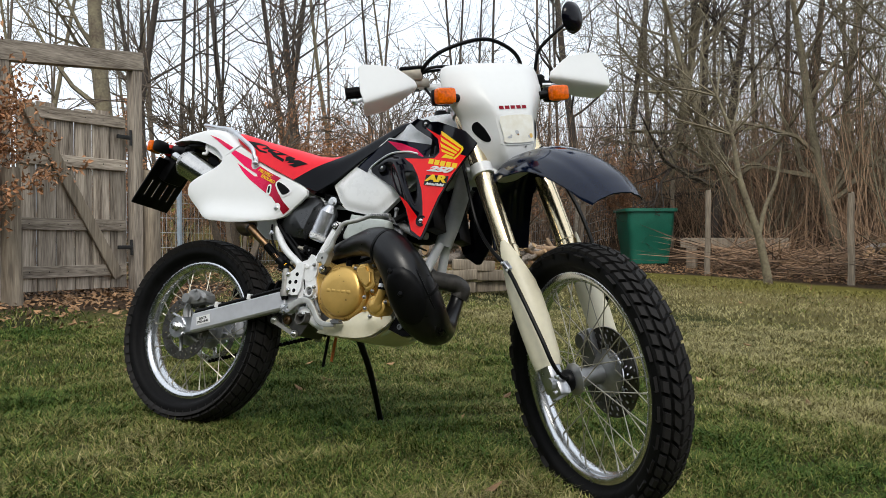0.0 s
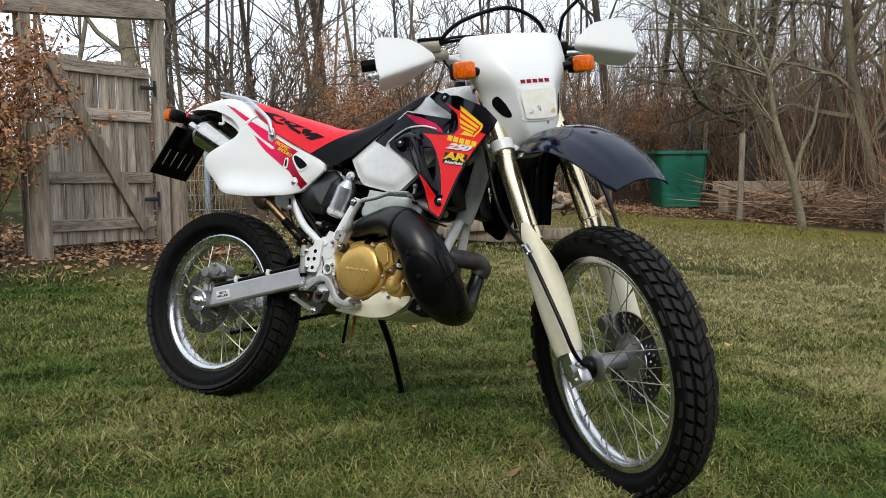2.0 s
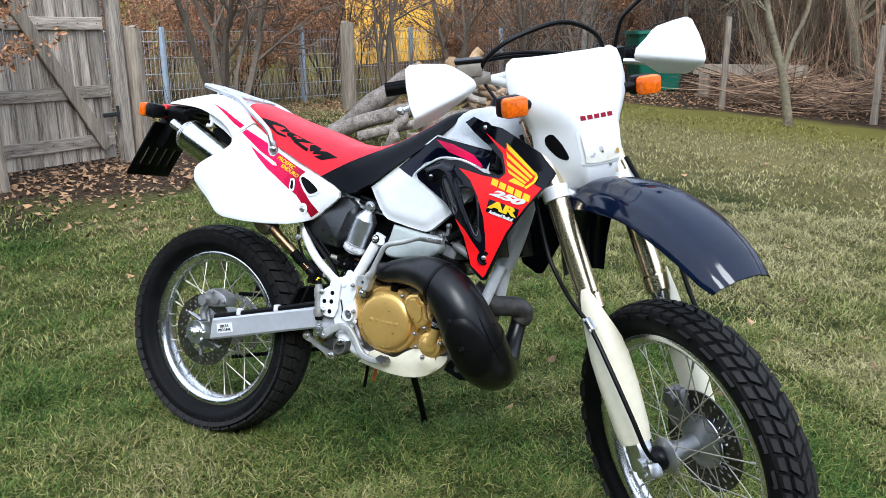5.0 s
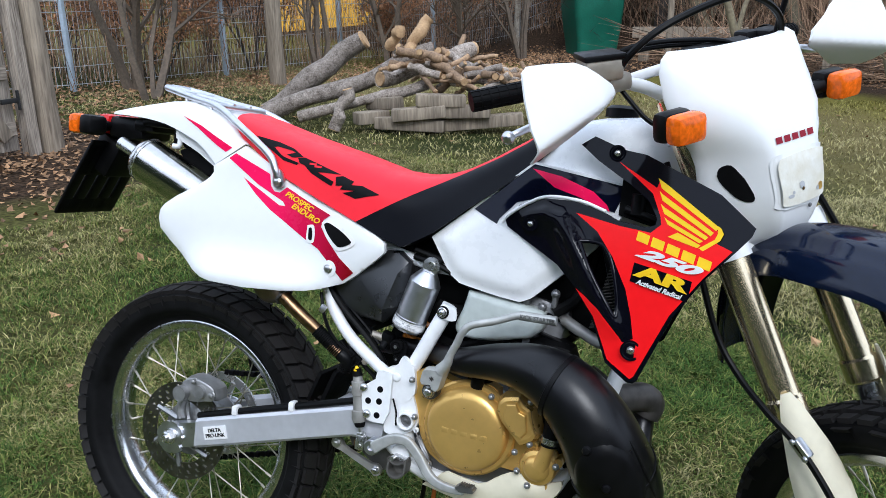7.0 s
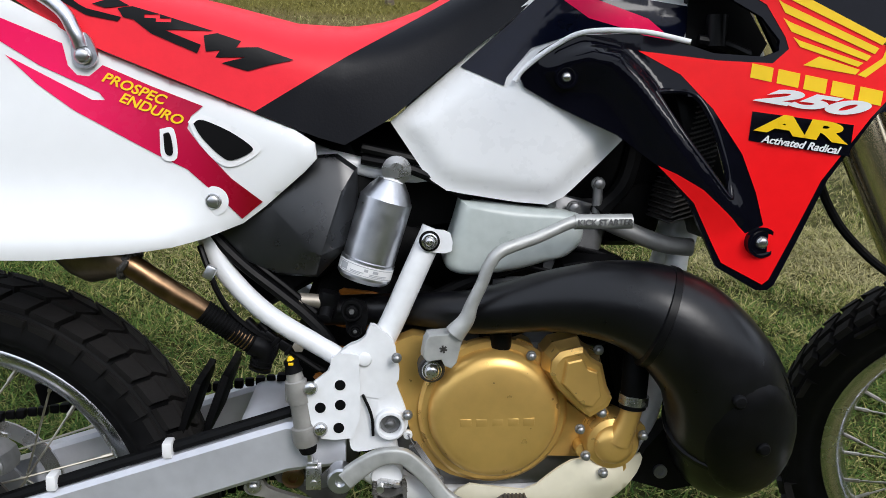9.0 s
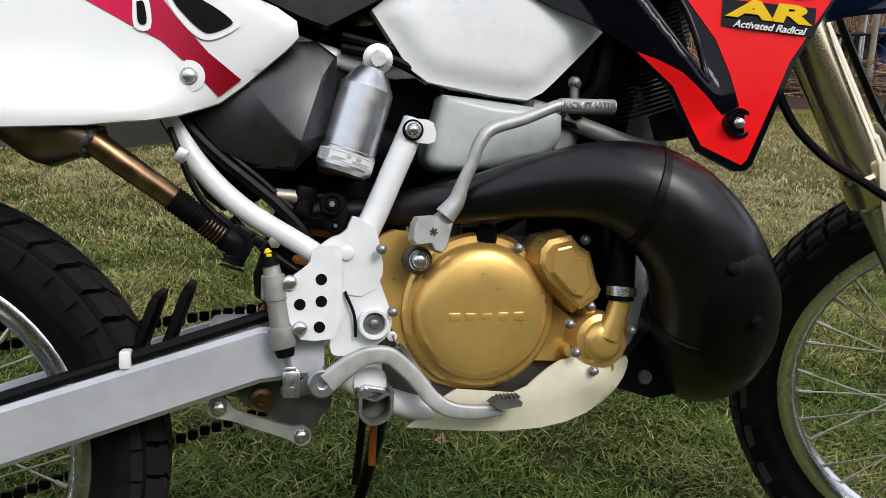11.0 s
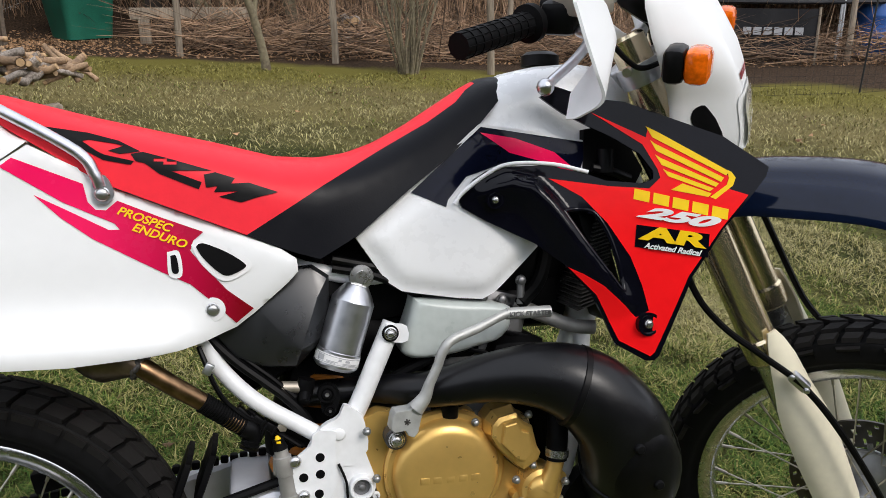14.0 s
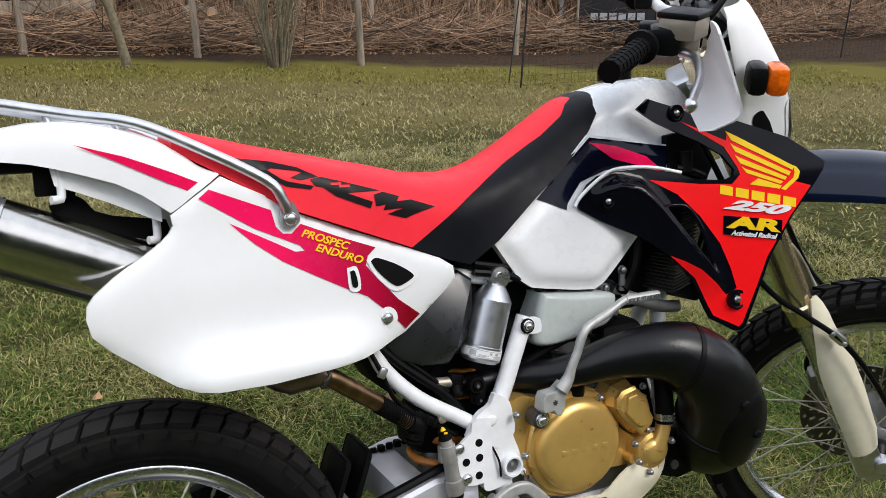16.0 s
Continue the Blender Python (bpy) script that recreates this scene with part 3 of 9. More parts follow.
g1 = blades("grass", 520000, -2.6, 3.4, -2.2, 4.2, 0.018, 0.041, 0.0019, 1, mown)
tagged(g1, label="short tufted grass blades of the mown lawn", category="grass", kind="stuff")
g3 = blades("grass", 300000, -1.0, 2.6, -1.1, 1.7, 0.016, 0.040, 0.0015, 7, mown)
tagged(g3, label="dense short grass under and round the motorcycle", category="grass", kind="stuff")
g2 = blades("grass", 250000, -6, 9, -4.5, 10.5, 0.022, 0.048, 0.0040, 2, lambda x, y: mown(x, y) & ~((x > -2.6) & (x < 3.4) & (y > -2.2) & (y < 4.2)))
tagged(g2, label="short tufted grass blades towards the lawn's edge", category="grass", kind="stuff")


# ---- trees ----
def branch(bm, p, d, length, r, depth, rng, seg, up=0.25, twist=0.35, spread=0.8, kids=4, thin=0.012):
    """One limb with its side limbs, as tapered tubes."""
    n = 4 if depth else 2
    pts, dirs = [Vector(p)], []
    dd = Vector(d).normalized()
    for i in range(n):
        dd = (dd + Vector((rng.gauss(0, twist), rng.gauss(0, twist), rng.gauss(0, twist) + up)) * 0.5).normalized()
        dirs.append(dd.copy())
        pts.append(pts[-1] + dd * length / n)
    rs = [r * (1 - 0.75 * i / n) for i in range(n + 1)]
    tube(bm, pts, rs, 3 if depth < 1 else 4, 1, caps=False)
    if depth <= 0:
        return
    for k in range(kids):
        f = rng.uniform(0.25, 1.0)
        i = min(n - 1, int(f * n))
        q = pts[i].lerp(pts[i + 1], f * n - i)
        side = dirs[i].cross(Vector((rng.gauss(0, 1), rng.gauss(0, 1), rng.gauss(0, 1)))).normalized()
        nd = (dirs[i] * (1 - spread * 0.5) + side * spread).normalized()
        branch(bm, q, nd, length * rng.uniform(0.4, 0.62), max(thin * 0.35, rs[i] * 0.5), depth - 1, rng, 4 if depth < 2 else 5, up, twist, spread, kids, thin)


def bare_tree(name, h, r, seed, material, lean=0.05, limbs=12, first=0.35, label="", depth=2, crooked=False):
    rng = random.Random(seed)
    thing = new(name)
    bm = bmesh.new()
    pts = [Vector((0, 0, -0.15))]
    d = Vector((rng.gauss(0, lean), rng.gauss(0, lean), 1))
    for i in range(7):
        d = (d + Vector((rng.gauss(0, 0.028), rng.gauss(0, 0.028), 0.1))).normalized()
        pts.append(pts[-1] + d * h / 7)
    rs = [r * (1.25 if i == 0 else 1 - 0.85 * i / 7) for i in range(8)]
    tube(bm, pts, rs, 9, 3, caps=False)
    part("trunk", bm, material, thing)
    bm = bmesh.new()
    for k in range(limbs):
        f = rng.uniform(first, 0.98) * 7
        i = min(6, int(f))
        q = pts[i].lerp(pts[i + 1], f - i)
        a = rng.uniform(0, 6.28)
        dd = Vector((math.cos(a), math.sin(a), rng.uniform(0.3, 1.1)))
        if crooked:
            branch(bm, q, dd, h * rng.uniform(0.22, 0.46), max(0.016, rs[i] * 0.50), depth, rng, 5, 0.10, 0.60, 0.90, 5, 0.014)
        else:
            branch(bm, q, dd, h * rng.uniform(0.10, 0.24), rs[i] * 0.36, depth, rng, 5, 0.2, 0.34, 0.75, 3, 0.013)
    part("crown", bm, material, thing)
    return tagged(thing, label=label, category="tree")


def bush(name, h, seed, stems=14, spread=0.35, material=None, label="", kids=3, depth=2, rad=0.012, group="", split=False):
    rng = random.Random(seed)
    thing = new(name)
    bm = bmesh.new()
    for k in range(stems):
        a, q = rng.uniform(0, 6.28), rng.uniform(0, 0.12)
        d = Vector((math.cos(a) * spread * rng.uniform(0.2, 1), math.sin(a) * spread * rng.uniform(0.2, 1), 1))
        branch(bm, (math.cos(a) * q, math.sin(a) * q, -0.1), d, h * rng.uniform(0.6, 1.0), rad * rng.uniform(0.6, 1.3), depth, rng, 5, 0.1, 0.22, 0.6, kids, rad * 0.5)
        if split:
            part("stem", bm, material or BARKD, thing)
            bm = bmesh.new()
    if not split:
        part("branchwork", bm, material or BARKD, thing)
    return tagged(thing, label=label, category="shrub", group=group)


def put(src, x, y, rz=0.0, s=1.0, sz=None):
    o = copy_thing(src, Matrix.Translation((x, y, float(ground_z(x, y)))) @ Matrix.Rotation(rz, 4, "Z"))
    o.scale = (s, s, sz or s)
    return o


def park(src, x, y, rz=0.0):
    src.matrix_basis = Matrix.Translation((x, y, float(ground_z(x, y)))) @ Matrix.Rotation(rz, 4, "Z")
    return src


rng = random.Random(11)
spots = []
for k in range(2000):
    a = rng.uniform(-1.05, 0.85)
    d = rng.uniform(15, 34)
    x, y = 1.0 + math.sin(a) * d, math.cos(a) * d
    if all((x - u) ** 2 + (y - v) ** 2 > 0.8 for u, v in spots) and not (-9.5 < x < -5.5 and y < 17.5):
        spots.append((x, y))
    if len(spots) >= 96:
        break
for k in range(8):
    a = math.pi + rng.uniform(-1.5, 1.5)
    d = rng.uniform(12, 22)
    spots.append((1.0 + math.sin(a) * d, math.cos(a) * d))
protos = [bare_tree("bare_tree", h, r, sd, m_, 0.05, l_, f_, lab) for h, r, sd, m_, l_, f_, lab in (
    (13, 0.060, 1, BARK, 22, 0.10, "tall slender leafless tree with grey-brown bark"),
    (15, 0.085, 2, BARKD, 22, 0.14, "tall leafless tree with dark bark"),
    (12, 0.045, 3, BARK, 20, 0.08, "thin leafless tree with a narrow crown"),
    (14, 0.055, 4, BARKD, 24, 0.08, "leafless tree branching from low down"),
    (11, 0.065, 5, BARKG, 22, 0.08, "leafless tree with yellowish lichened bark"))]
for k, (x, y) in enumerate(spots):
    src = protos[k % 5]
    if k < 5:
        park(src, x, y, rng.uniform(0, 6.28))
        tagged(src, group="leafless trees of the wood")
    else:
        put(src, x, y, rng.uniform(0, 6.28), rng.uniform(0.8, 1.25), rng.uniform(0.85, 1.2))

# the thick leafless trees that stand nearer
for x, y, h, r, sd, m_, lab in ((-7.9, 6.2, 11, 0.14, 21, BARKG, "old leafless tree with pale peeling bark behind the gate"),
                                (-4.6, 17.5, 12, 0.11, 22, BARKD, "forked leafless tree with dark bark"),
                                (0.2, 13.9, 7, 0.12, 23, BARKG, "spreading old fruit tree with lichened bark"),
                                (1.6, 13.2, 6.5, 0.12, 24, BARKG, "leafless orchard tree with a dense tangled crown"),
                                (2.9, 12.8, 6.5, 0.11, 28, BARKG, "spreading orchard tree with mossy tangled limbs"),
                                (-0.9, 14.6, 7, 0.13, 29, BARKD, "leaning orchard tree with dark tangled limbs"),
                                (0.6, 15.8, 8, 0.11, 26, BARK, "dark leafless orchard tree with a dense tangled crown"),
                                (-2.3, 15.6, 7.5, 0.12, 27, BARKG, "crooked leafless orchard tree behind the thicket"),
                                (-1.5, 17.2, 8, 0.11, 30, BARKD, "crooked dark orchard tree at the wood's edge"),
                                (1.2, 17.0, 8, 0.11, 31, BARKG, "old orchard tree with lichened crossing limbs"),
                                (4.6, 14.8, 9.5, 0.09, 25, BARK, "leafless tree with many upright limbs")):
    park(bare_tree("orchard_tree" if h < 10 else "bare_tree", h, r, sd, m_, 0.22 if h < 9 else 0.08, 17, 0.16, lab, 3 if h < 9 else 2, h < 9), x, y, sd)

# dense thicket of twiggy shrubs and suckers behind the orchard trees
rg = random.Random(33)
thick = [bush("thicket_shrub", 6.0, 80 + k, 9, 0.35, m_, "tall twiggy leafless shrub of the thicket", 5, 2, 0.030, "", True) for k, m_ in enumerate((BARK, BARKG, TWIG))]
nth = 0
for k in range(17):
    x = rg.uniform(-2.8, 8.5)
    y = (14.2 if x < 0.2 else 13.0) + rg.uniform(0, 4.5) - 0.12 * (x - 1)
    if k < 3:
        park(thick[k], x, y, rg.uniform(0, 6.28))
        thick[k].scale = (0.5, 0.5, 0.5)
        tagged(thick[k], group="thicket behind the orchard")
    else:
        put(thick[k % 3], x, y, rg.uniform(0, 6.28), rg.uniform(0.35, 0.62))

# undergrowth: a band of thin upright stems behind the fence, and brushwood on the ground
def sticks(name, n, place, length, rad, upright, seed, material, label):
    rg = np.random.default_rng(seed)
    x, y = place(rg, n)
    ok = ~((x > -3.6) & (x < -0.4) & (y < 14.0)) & ~((x > -10.0) & (x < -5.9) & (y > 11.0) & (y < 14.6))
    x, y, n = x[ok], y[ok], int(ok.sum())
    z = ground_z(x, y)
    L, r = rg.uniform(*length, n), rg.uniform(*rad, n)
    d = np.stack([rg.normal(0, 1 - upright, n), rg.normal(0, 1 - upright, n), np.full(n, upright) + np.abs(rg.normal(0, 0.08, n))], -1)
    d /= np.linalg.norm(d, axis=1)[:, None]
    p0 = np.stack([x, y, z + (rg.uniform(-0.05, 0.4, n) * (1 - upright))], -1)
    bend = rg.normal(0, 0.12, (n, 3)) * L[:, None]
    p1, p2 = p0 + d * L[:, None] * 0.5 + bend * 0.6, p0 + d * L[:, None] + bend
    ref = np.where(np.abs(d[:, 2:3]) > 0.9, np.array([[1.0, 0, 0]]), np.array([[0, 0, 1.0]]))
    u = np.cross(d, ref)
    u /= np.linalg.norm(u, axis=1)[:, None]
    w = np.cross(d, u)
    V = []
    for p, f in ((p0, 1.0), (p1, 0.75), (p2, 0.25)):
        for k in range(3):
            a = 2 * math.pi * k / 3
            V.append(p + (u * math.cos(a) + w * math.sin(a)) * (r * f)[:, None])
    V = np.stack(V, 1).reshape(-1, 3)
    F = [[3 * i + k, 3 * i + (k + 1) % 3, 3 * i + 3 + (k + 1) % 3, 3 * i + 3 + k] for i in (0, 1) for k in range(3)]
    F = (np.arange(n)[:, None, None] * 9 + np.array(F)[None]).reshape(-1, 4)
    ob = quick(name, V, F, material, smooth=True)
    return tagged(ob, label=label, category="undergrowth", kind="stuff")


def band(x0, x1, y0, y1):
    return lambda rg, n: (lambda x: (x, rg.uniform(y0, y1, n) - 0.12 * (x - 1)))(rg.uniform(x0, x1, n))


sticks("undergrowth", 9000, band(-15, 17, 12.0, 24), (0.8, 3.2), (0.003, 0.009), 0.85, 1, TWIG, "dense leafless undergrowth of thin brown stems")
sticks("undergrowth", 2400, band(-2.5, 8, 14.2, 18.5), (1.0, 3.2), (0.003, 0.009), 0.62, 6, TWIG, "tangled tall saplings of the thicket")
sticks("undergrowth", 6500, band(1.5, 19, 12.0, 20), (1.2, 4.4), (0.004, 0.010), 0.86, 2, TWIG, "tall dense thicket of thin brown stems")
sticks("undergrowth", 1500, lambda rg, n: (lambda f: (-7.6 + 5.2 * f + rg.normal(0, 0.5, n), 4.8 + 11 * f + rg.normal(0, 0.5, n)))(rg.uniform(0, 1, n)), (0.4, 1.9), (0.002, 0.006), 0.8, 3, TWIG, "thin leafless hedge stems along the wire fence")
# unseen stems behind the camera, added so that the horizon reflects dark
sticks("undergrowth", 4000, lambda rg, n: (lambda a: (1 + np.sin(a) * rg.uniform(11, 20, n), np.cos(a) * rg.uniform(11, 20, n)))(math.pi + rg.uniform(-1.6, 1.6, n)), (1.0, 3.5), (0.006, 0.014), 0.85, 5, TWIG, "unseen leafless stems added behind the camera to darken the horizon")
sticks("brushwood", 6000, band(-2.5, 14, 10.4, 13.0), (0.3, 1.5), (0.003, 0.011), 0.12, 4, TWIG, "tangled cut branches and brushwood behind the posts")


# beech hedge that has kept its brown leaves
def leafy(name, h, wide, seed, stems, n_leaf, label, rad=0.014):
    rg = random.Random(seed)
    thing = bush(name, h, seed, stems, wide, BARKD, label, 3, 2, rad)
    co = np.array([v.co for v in thing.children[0].data.vertices])
    nr = np.random.default_rng(seed)
    c = co[nr.integers(0, len(co), n_leaf)] + nr.normal(0, 0.05, (n_leaf, 3))
    c = c[c[:, 2] > 0.25 * h * nr.uniform(0.2, 1.6, n_leaf)]
    n = len(c)
    a = nr.normal(0, 1, (n, 3))
    a /= np.linalg.norm(a, axis=1)[:, None]
    b = np.cross(a, nr.normal(0, 1, (n, 3)))
    b /= np.linalg.norm(b, axis=1)[:, None]
    s = nr.uniform(0.018, 0.034, n)[:, None]
    k = np.cross(a, b) * s * 0.35
    V = np.stack([c - a * s, c + b * s * 0.5 + k, c + a * s, c - b * s * 0.5 + k], 1).reshape(-1, 3)
    lf = quick("leaves", V, np.arange(4 * n).reshape(-1, 4), LEAFB, thing)
    tagged(lf, kind="stuff")
    return thing


B_ = "beech shrub that has kept its dry brown leaves"
h1 = leafy("beech_shrub", 1.75, 0.13, 51, 10, 7500, B_)
h2 = leafy("beech_shrub", 1.9, 0.6, 52, 8, 6500, B_)
h3 = leafy("beech_shrub", 2.3, 0.5, 53, 10, 3800, "beech shrub with sparse dry brown leaves")
for h in (h1, h2, h3):
    tagged(h, group="beech shrubs along the fence")
park(h1, -4.02, 1.48, 0.4)
park(h2, -6.2, 7.2, 1.0)
park(h3, -5.7, 8.6, 2.0)
rg = random.Random(77)
for k, (x, y) in enumerate(((-7.3, 5.6), (-6.1, 9.9), (-4.5, 10.6), (-4.4, 12.2), (-3.7, 13.4), (-6.9, 9.3), (-8.0, 7.4), (-7.6, 3.2), (-2.9, 14.6), (-4.75, 0.3), (-5.2, -0.7), (-9.0, 9.5))):
    put((h2, h3, h1)[k % 3], x, y, rg.uniform(0, 6.28), rg.uniform(0.75, 1.1))

# gnarled multi-stemmed shrubs in front of the wire fence
for x, y, sd, h in ((-5.14, 5.79, 61, 2.9), (-5.75, 6.35, 62, 2.6), (-4.45, 8.3, 63, 2.6), (-4.0, 9.6, 64, 2.8), (-3.3, 10.8, 65, 2.5), (-2.7, 11.9, 66, 2.6)):
    park(bush("gnarled_shrub", h, sd, 3 if sd < 63 else 4, 0.35, BARK, "gnarled leafless shrub with several mossy stems", 5, 3, 0.055 if sd < 63 else 0.042, "gnarled shrubs by the fence", True), x, y, sd)

# the vase-shaped bush and the leaning young tree on the lawn's edge
vase = bush("upright_bush", 2.6, 71, 30, 0.30, BARKG, "leafless bush of many upright pale brown stems", 2, 2, 0.017, "", True)
park(vase, 2.45, 8.85)
young = new("young_tree")
tagged(young, label="leaning young tree with pale lichened bark on the lawn's edge", category="tree")
bm = bmesh.new()
tp = [(0.80, 9.12, -0.02), (0.77, 9.10, 0.25), (0.67, 9.03, 0.76), (0.48, 8.92, 1.42), (0.39, 8.87, 2.0), (0.22, 8.80, 2.5), (0.0, 8.75, 3.2)]
tube(bm, tp, [0.066, 0.054, 0.047, 0.038, 0.026, 0.016, 0.006], 10, 4)
part("trunk", bm, BARKG, young)
bm = bmesh.new()
tube(bm, [(0.69, 9.04, 0.70), (0.76, 9.08, 1.06), (0.89, 9.15, 1.42), (0.95, 9.2, 1.9)], [0.030, 0.026, 0.020, 0.008], 8, 4)
rg = random.Random(9)
for k in range(12):
    p = Vector(tp[rg.choice((3, 4, 5))])
    branch(bm, p, (rg.gauss(0, 1), rg.gauss(0, 0.6), rg.uniform(0.1, 0.9)), rg.uniform(0.7, 1.5), 0.016, 2, rg, 5, 0.15, 0.3, 0.7, 4, 0.01)
part("crown", bm, BARKG, young)


# fallen leaves by the gate, along the fence and under the shrubs
def litter(name, n, place, seed, label):
    nr = np.random.default_rng(seed)
    x, y = place(nr, n)
    c = np.stack([x, y, ground_z(x, y) + nr.uniform(0.008, 0.03, n)], -1)
    a = nr.normal(0, 1, (n, 3)) * (1, 1, 0.3)
    a /= np.linalg.norm(a, axis=1)[:, None]
    b = np.cross(a, nr.normal(0, 0.35, (n, 3)) + (0, 0, 1.0))
    b /= np.linalg.norm(b, axis=1)[:, None]
    s = nr.uniform(0.015, 0.035, n)[:, None]
    k = np.cross(a, b) * s * 0.4
    V = np.stack([c - a * s, c + b * s * 0.6 + k, c + a * s, c - b * s * 0.6 + k], 1).reshape(-1, 3)
    return tagged(quick(name, V, np.arange(4 * n).reshape(-1, 4), LITTER), label=label, category="leaf litter", kind="stuff")


litter("leaf_litter", 4200, lambda r, n: (-4.6 + r.normal(0, 1.1, n), 2.6 + r.normal(0, 1.1, n)), 3, "dry brown leaves scattered by the gate")
litter("leaf_litter", 5200, lambda r, n: (lambda f: (-6.4 + 4.0 * f + r.normal(0, 0.6, n), 4.6 + 8 * f + r.normal(0, 0.6, n)))(r.uniform(0, 1, n)), 4, "dry brown leaves along the wire fence")
litter("leaf_litter", 6000, band(-3, 12, 10.2, 13.0), 5, "dry leaves under the brushwood")
litter("leaf_litter", 260, lambda r, n: (r.uniform(-4, 6, n), r.uniform(-2, 9, n)), 6, "a few pale leaves lying on the lawn")


# an unseen tall hedge behind the camera, added to give dark reflections
HEDGE = mat("unseen_dark_hedge", (0.030, 0.045, 0.016), 0.9, var=0.5, scale=3, fine=26, bump=0.9, bscale=18, col2=(0.008, 0.012, 0.006), spec=0.1)
hx, hz = np.linspace(-17, 19, 90), np.linspace(-0.3, 5.0, 16)
HX, HZ = np.meshgrid(hx, hz)
bulge = 0.16 * np.sin(HX * 2.7 + HZ) * np.sin(HZ * 3.1 + HX * 0.7) + 0.10 * np.sin(HX * 7.1) * np.sin(HZ * 6.3)
yc = -9.5 + 0.010 * (HX - 1) ** 2
V = np.concatenate([np.stack([HX, yc + bulge, HZ - 0.04 * HX * 0], -1).reshape(-1, 3), np.stack([HX, yc - 1.2 - bulge, HZ], -1).reshape(-1, 3)])
ii = np.arange(90 * 16).reshape(16, 90)
fq = np.stack([ii[:-1, :-1], ii[:-1, 1:], ii[1:, 1:], ii[1:, :-1]], -1).reshape(-1, 4)
top = np.stack([ii[-1, :-1], ii[-1, 1:], ii[-1, 1:] + 1440, ii[-1, :-1] + 1440], -1)
hedge = quick("wall_south", V, np.concatenate([fq, fq[:, ::-1] + 1440, top]), HEDGE, smooth=True)
tagged(hedge, label="unseen tall dark hedge added behind the lawn to darken reflections", category="hedge", kind="structure")


# ---- gate, fences and garden things ----
def plank(bm, a, b, w, t, n):
    """A plank from a to b, w wide, t thick, n its face's normal, with slightly uneven edges."""
    a, b, n = Vector(a), Vector(b), Vector(n).normalized()
    d = (b - a).normalized()
    s = d.cross(n).normalized()
    rr = [[c + s * u * w / 2 + n * v * t / 2 for u, v in ((-1, -0.7), (-0.94, -1), (0.94, -1), (1, -0.7), (1, 0.7), (0.94, 1), (-0.94, 1), (-1, 0.7))] for c in (a, (a + b) / 2 + s * 0.002, b)]
    return sections(bm, rr)


BIRCH = mat("pale_birch_bark", (0.55, 0.50, 0.42), 0.85, var=0.3, scale=8, fine=30, bump=0.3, bscale=40, col2=(0.22, 0.18, 0.14))
gate = new("garden_gate")
tagged(gate, label="weathered grey wooden plank gate, closed, with a diagonal brace", category="gate")
GA, GB = Vector((-4.05, 2.02, 0.0)), Vector((-3.98, 3.05, 0.0))
gd = (GB - GA).normalized()
gn = Vector((gd.y, -gd.x, 0))
gz = 0.19
wid = (GB - GA).length
for i in range(6):
    f = (i + 0.5) / 6
    p = GA + gd * wid * f
    bm = bmesh.new()
    top = 1.72 + 0.02 * math.sin(i * 2.1)
    plank(bm, (p.x, p.y, gz + 0.06), (p.x, p.y, gz + top - 0.1), wid / 6 - 0.014, 0.025, gn)
    part("board", bm, WOODG, gate)
for z in (0.22, 0.62, 1.16, 1.55):
    bm = bmesh.new()
    p, q = GA + gn * 0.026 + gd * 0.02, GB + gn * 0.026 - gd * 0.03
    plank(bm, (p.x, p.y, gz + z), (q.x, q.y, gz + z), 0.10, 0.030, gn)
    part("ledge", bm, WOODH, gate)
bm = bmesh.new()
p, q = GA + gn * 0.053 + gd * 0.06, GB + gn * 0.053 - gd * 0.12
plank(bm, (p.x, p.y, gz + 1.6), (q.x, q.y, gz + 0.16), 0.105, 0.028, gn)
part("brace", bm, POSTW, gate)
for z in (0.22, 0.62, 1.16, 1.55):
    for i in range(6):
        p = GA + gd * wid * (i + 0.5) / 6 + gn * 0.0415
        bm = bmesh.new()
        bmesh.ops.create_icosphere(bm, subdivisions=1, radius=0.005, matrix=Matrix.Translation((p.x, p.y, gz + z)))
        part("nail", bm, IRON, gate)
for z in (0.42, 1.42):
    bm = bmesh.new()
    p = GB + gn * 0.05
    box(bm, (p.x, p.y - 0.05, gz + z), (0.02, 0.16, 0.035), None, 0.004)
    cyl(bm, (p.x, p.y + 0.02, gz + z - 0.07), (p.x, p.y + 0.02, gz + z + 0.07), 0.012)
    part("hinge", bm, IRON, gate, "black iron strap hinge")

gframe = new("gate_frame")
tagged(gframe, label="weathered wooden gate frame with a heavy lintel", category="gate frame")
for p, w in ((GB + gd * 0.10, 0.10), (GA - gd * 0.12, 0.10)):
    bm = bmesh.new()
    plank(bm, (p.x, p.y, 0.1), (p.x, p.y, 2.29 if p.y > 2.5 else 2.12), w, 0.09, gn)
    part("post", bm, WOODG, gframe)
bm = bmesh.new()
p, q = GA - gd * 0.30, GB + gd * 0.16
plank(bm, (p.x, p.y, 2.17), (q.x, q.y, 2.33), 0.17, 0.11, gn)
part("lintel", bm, WOODH, gframe)


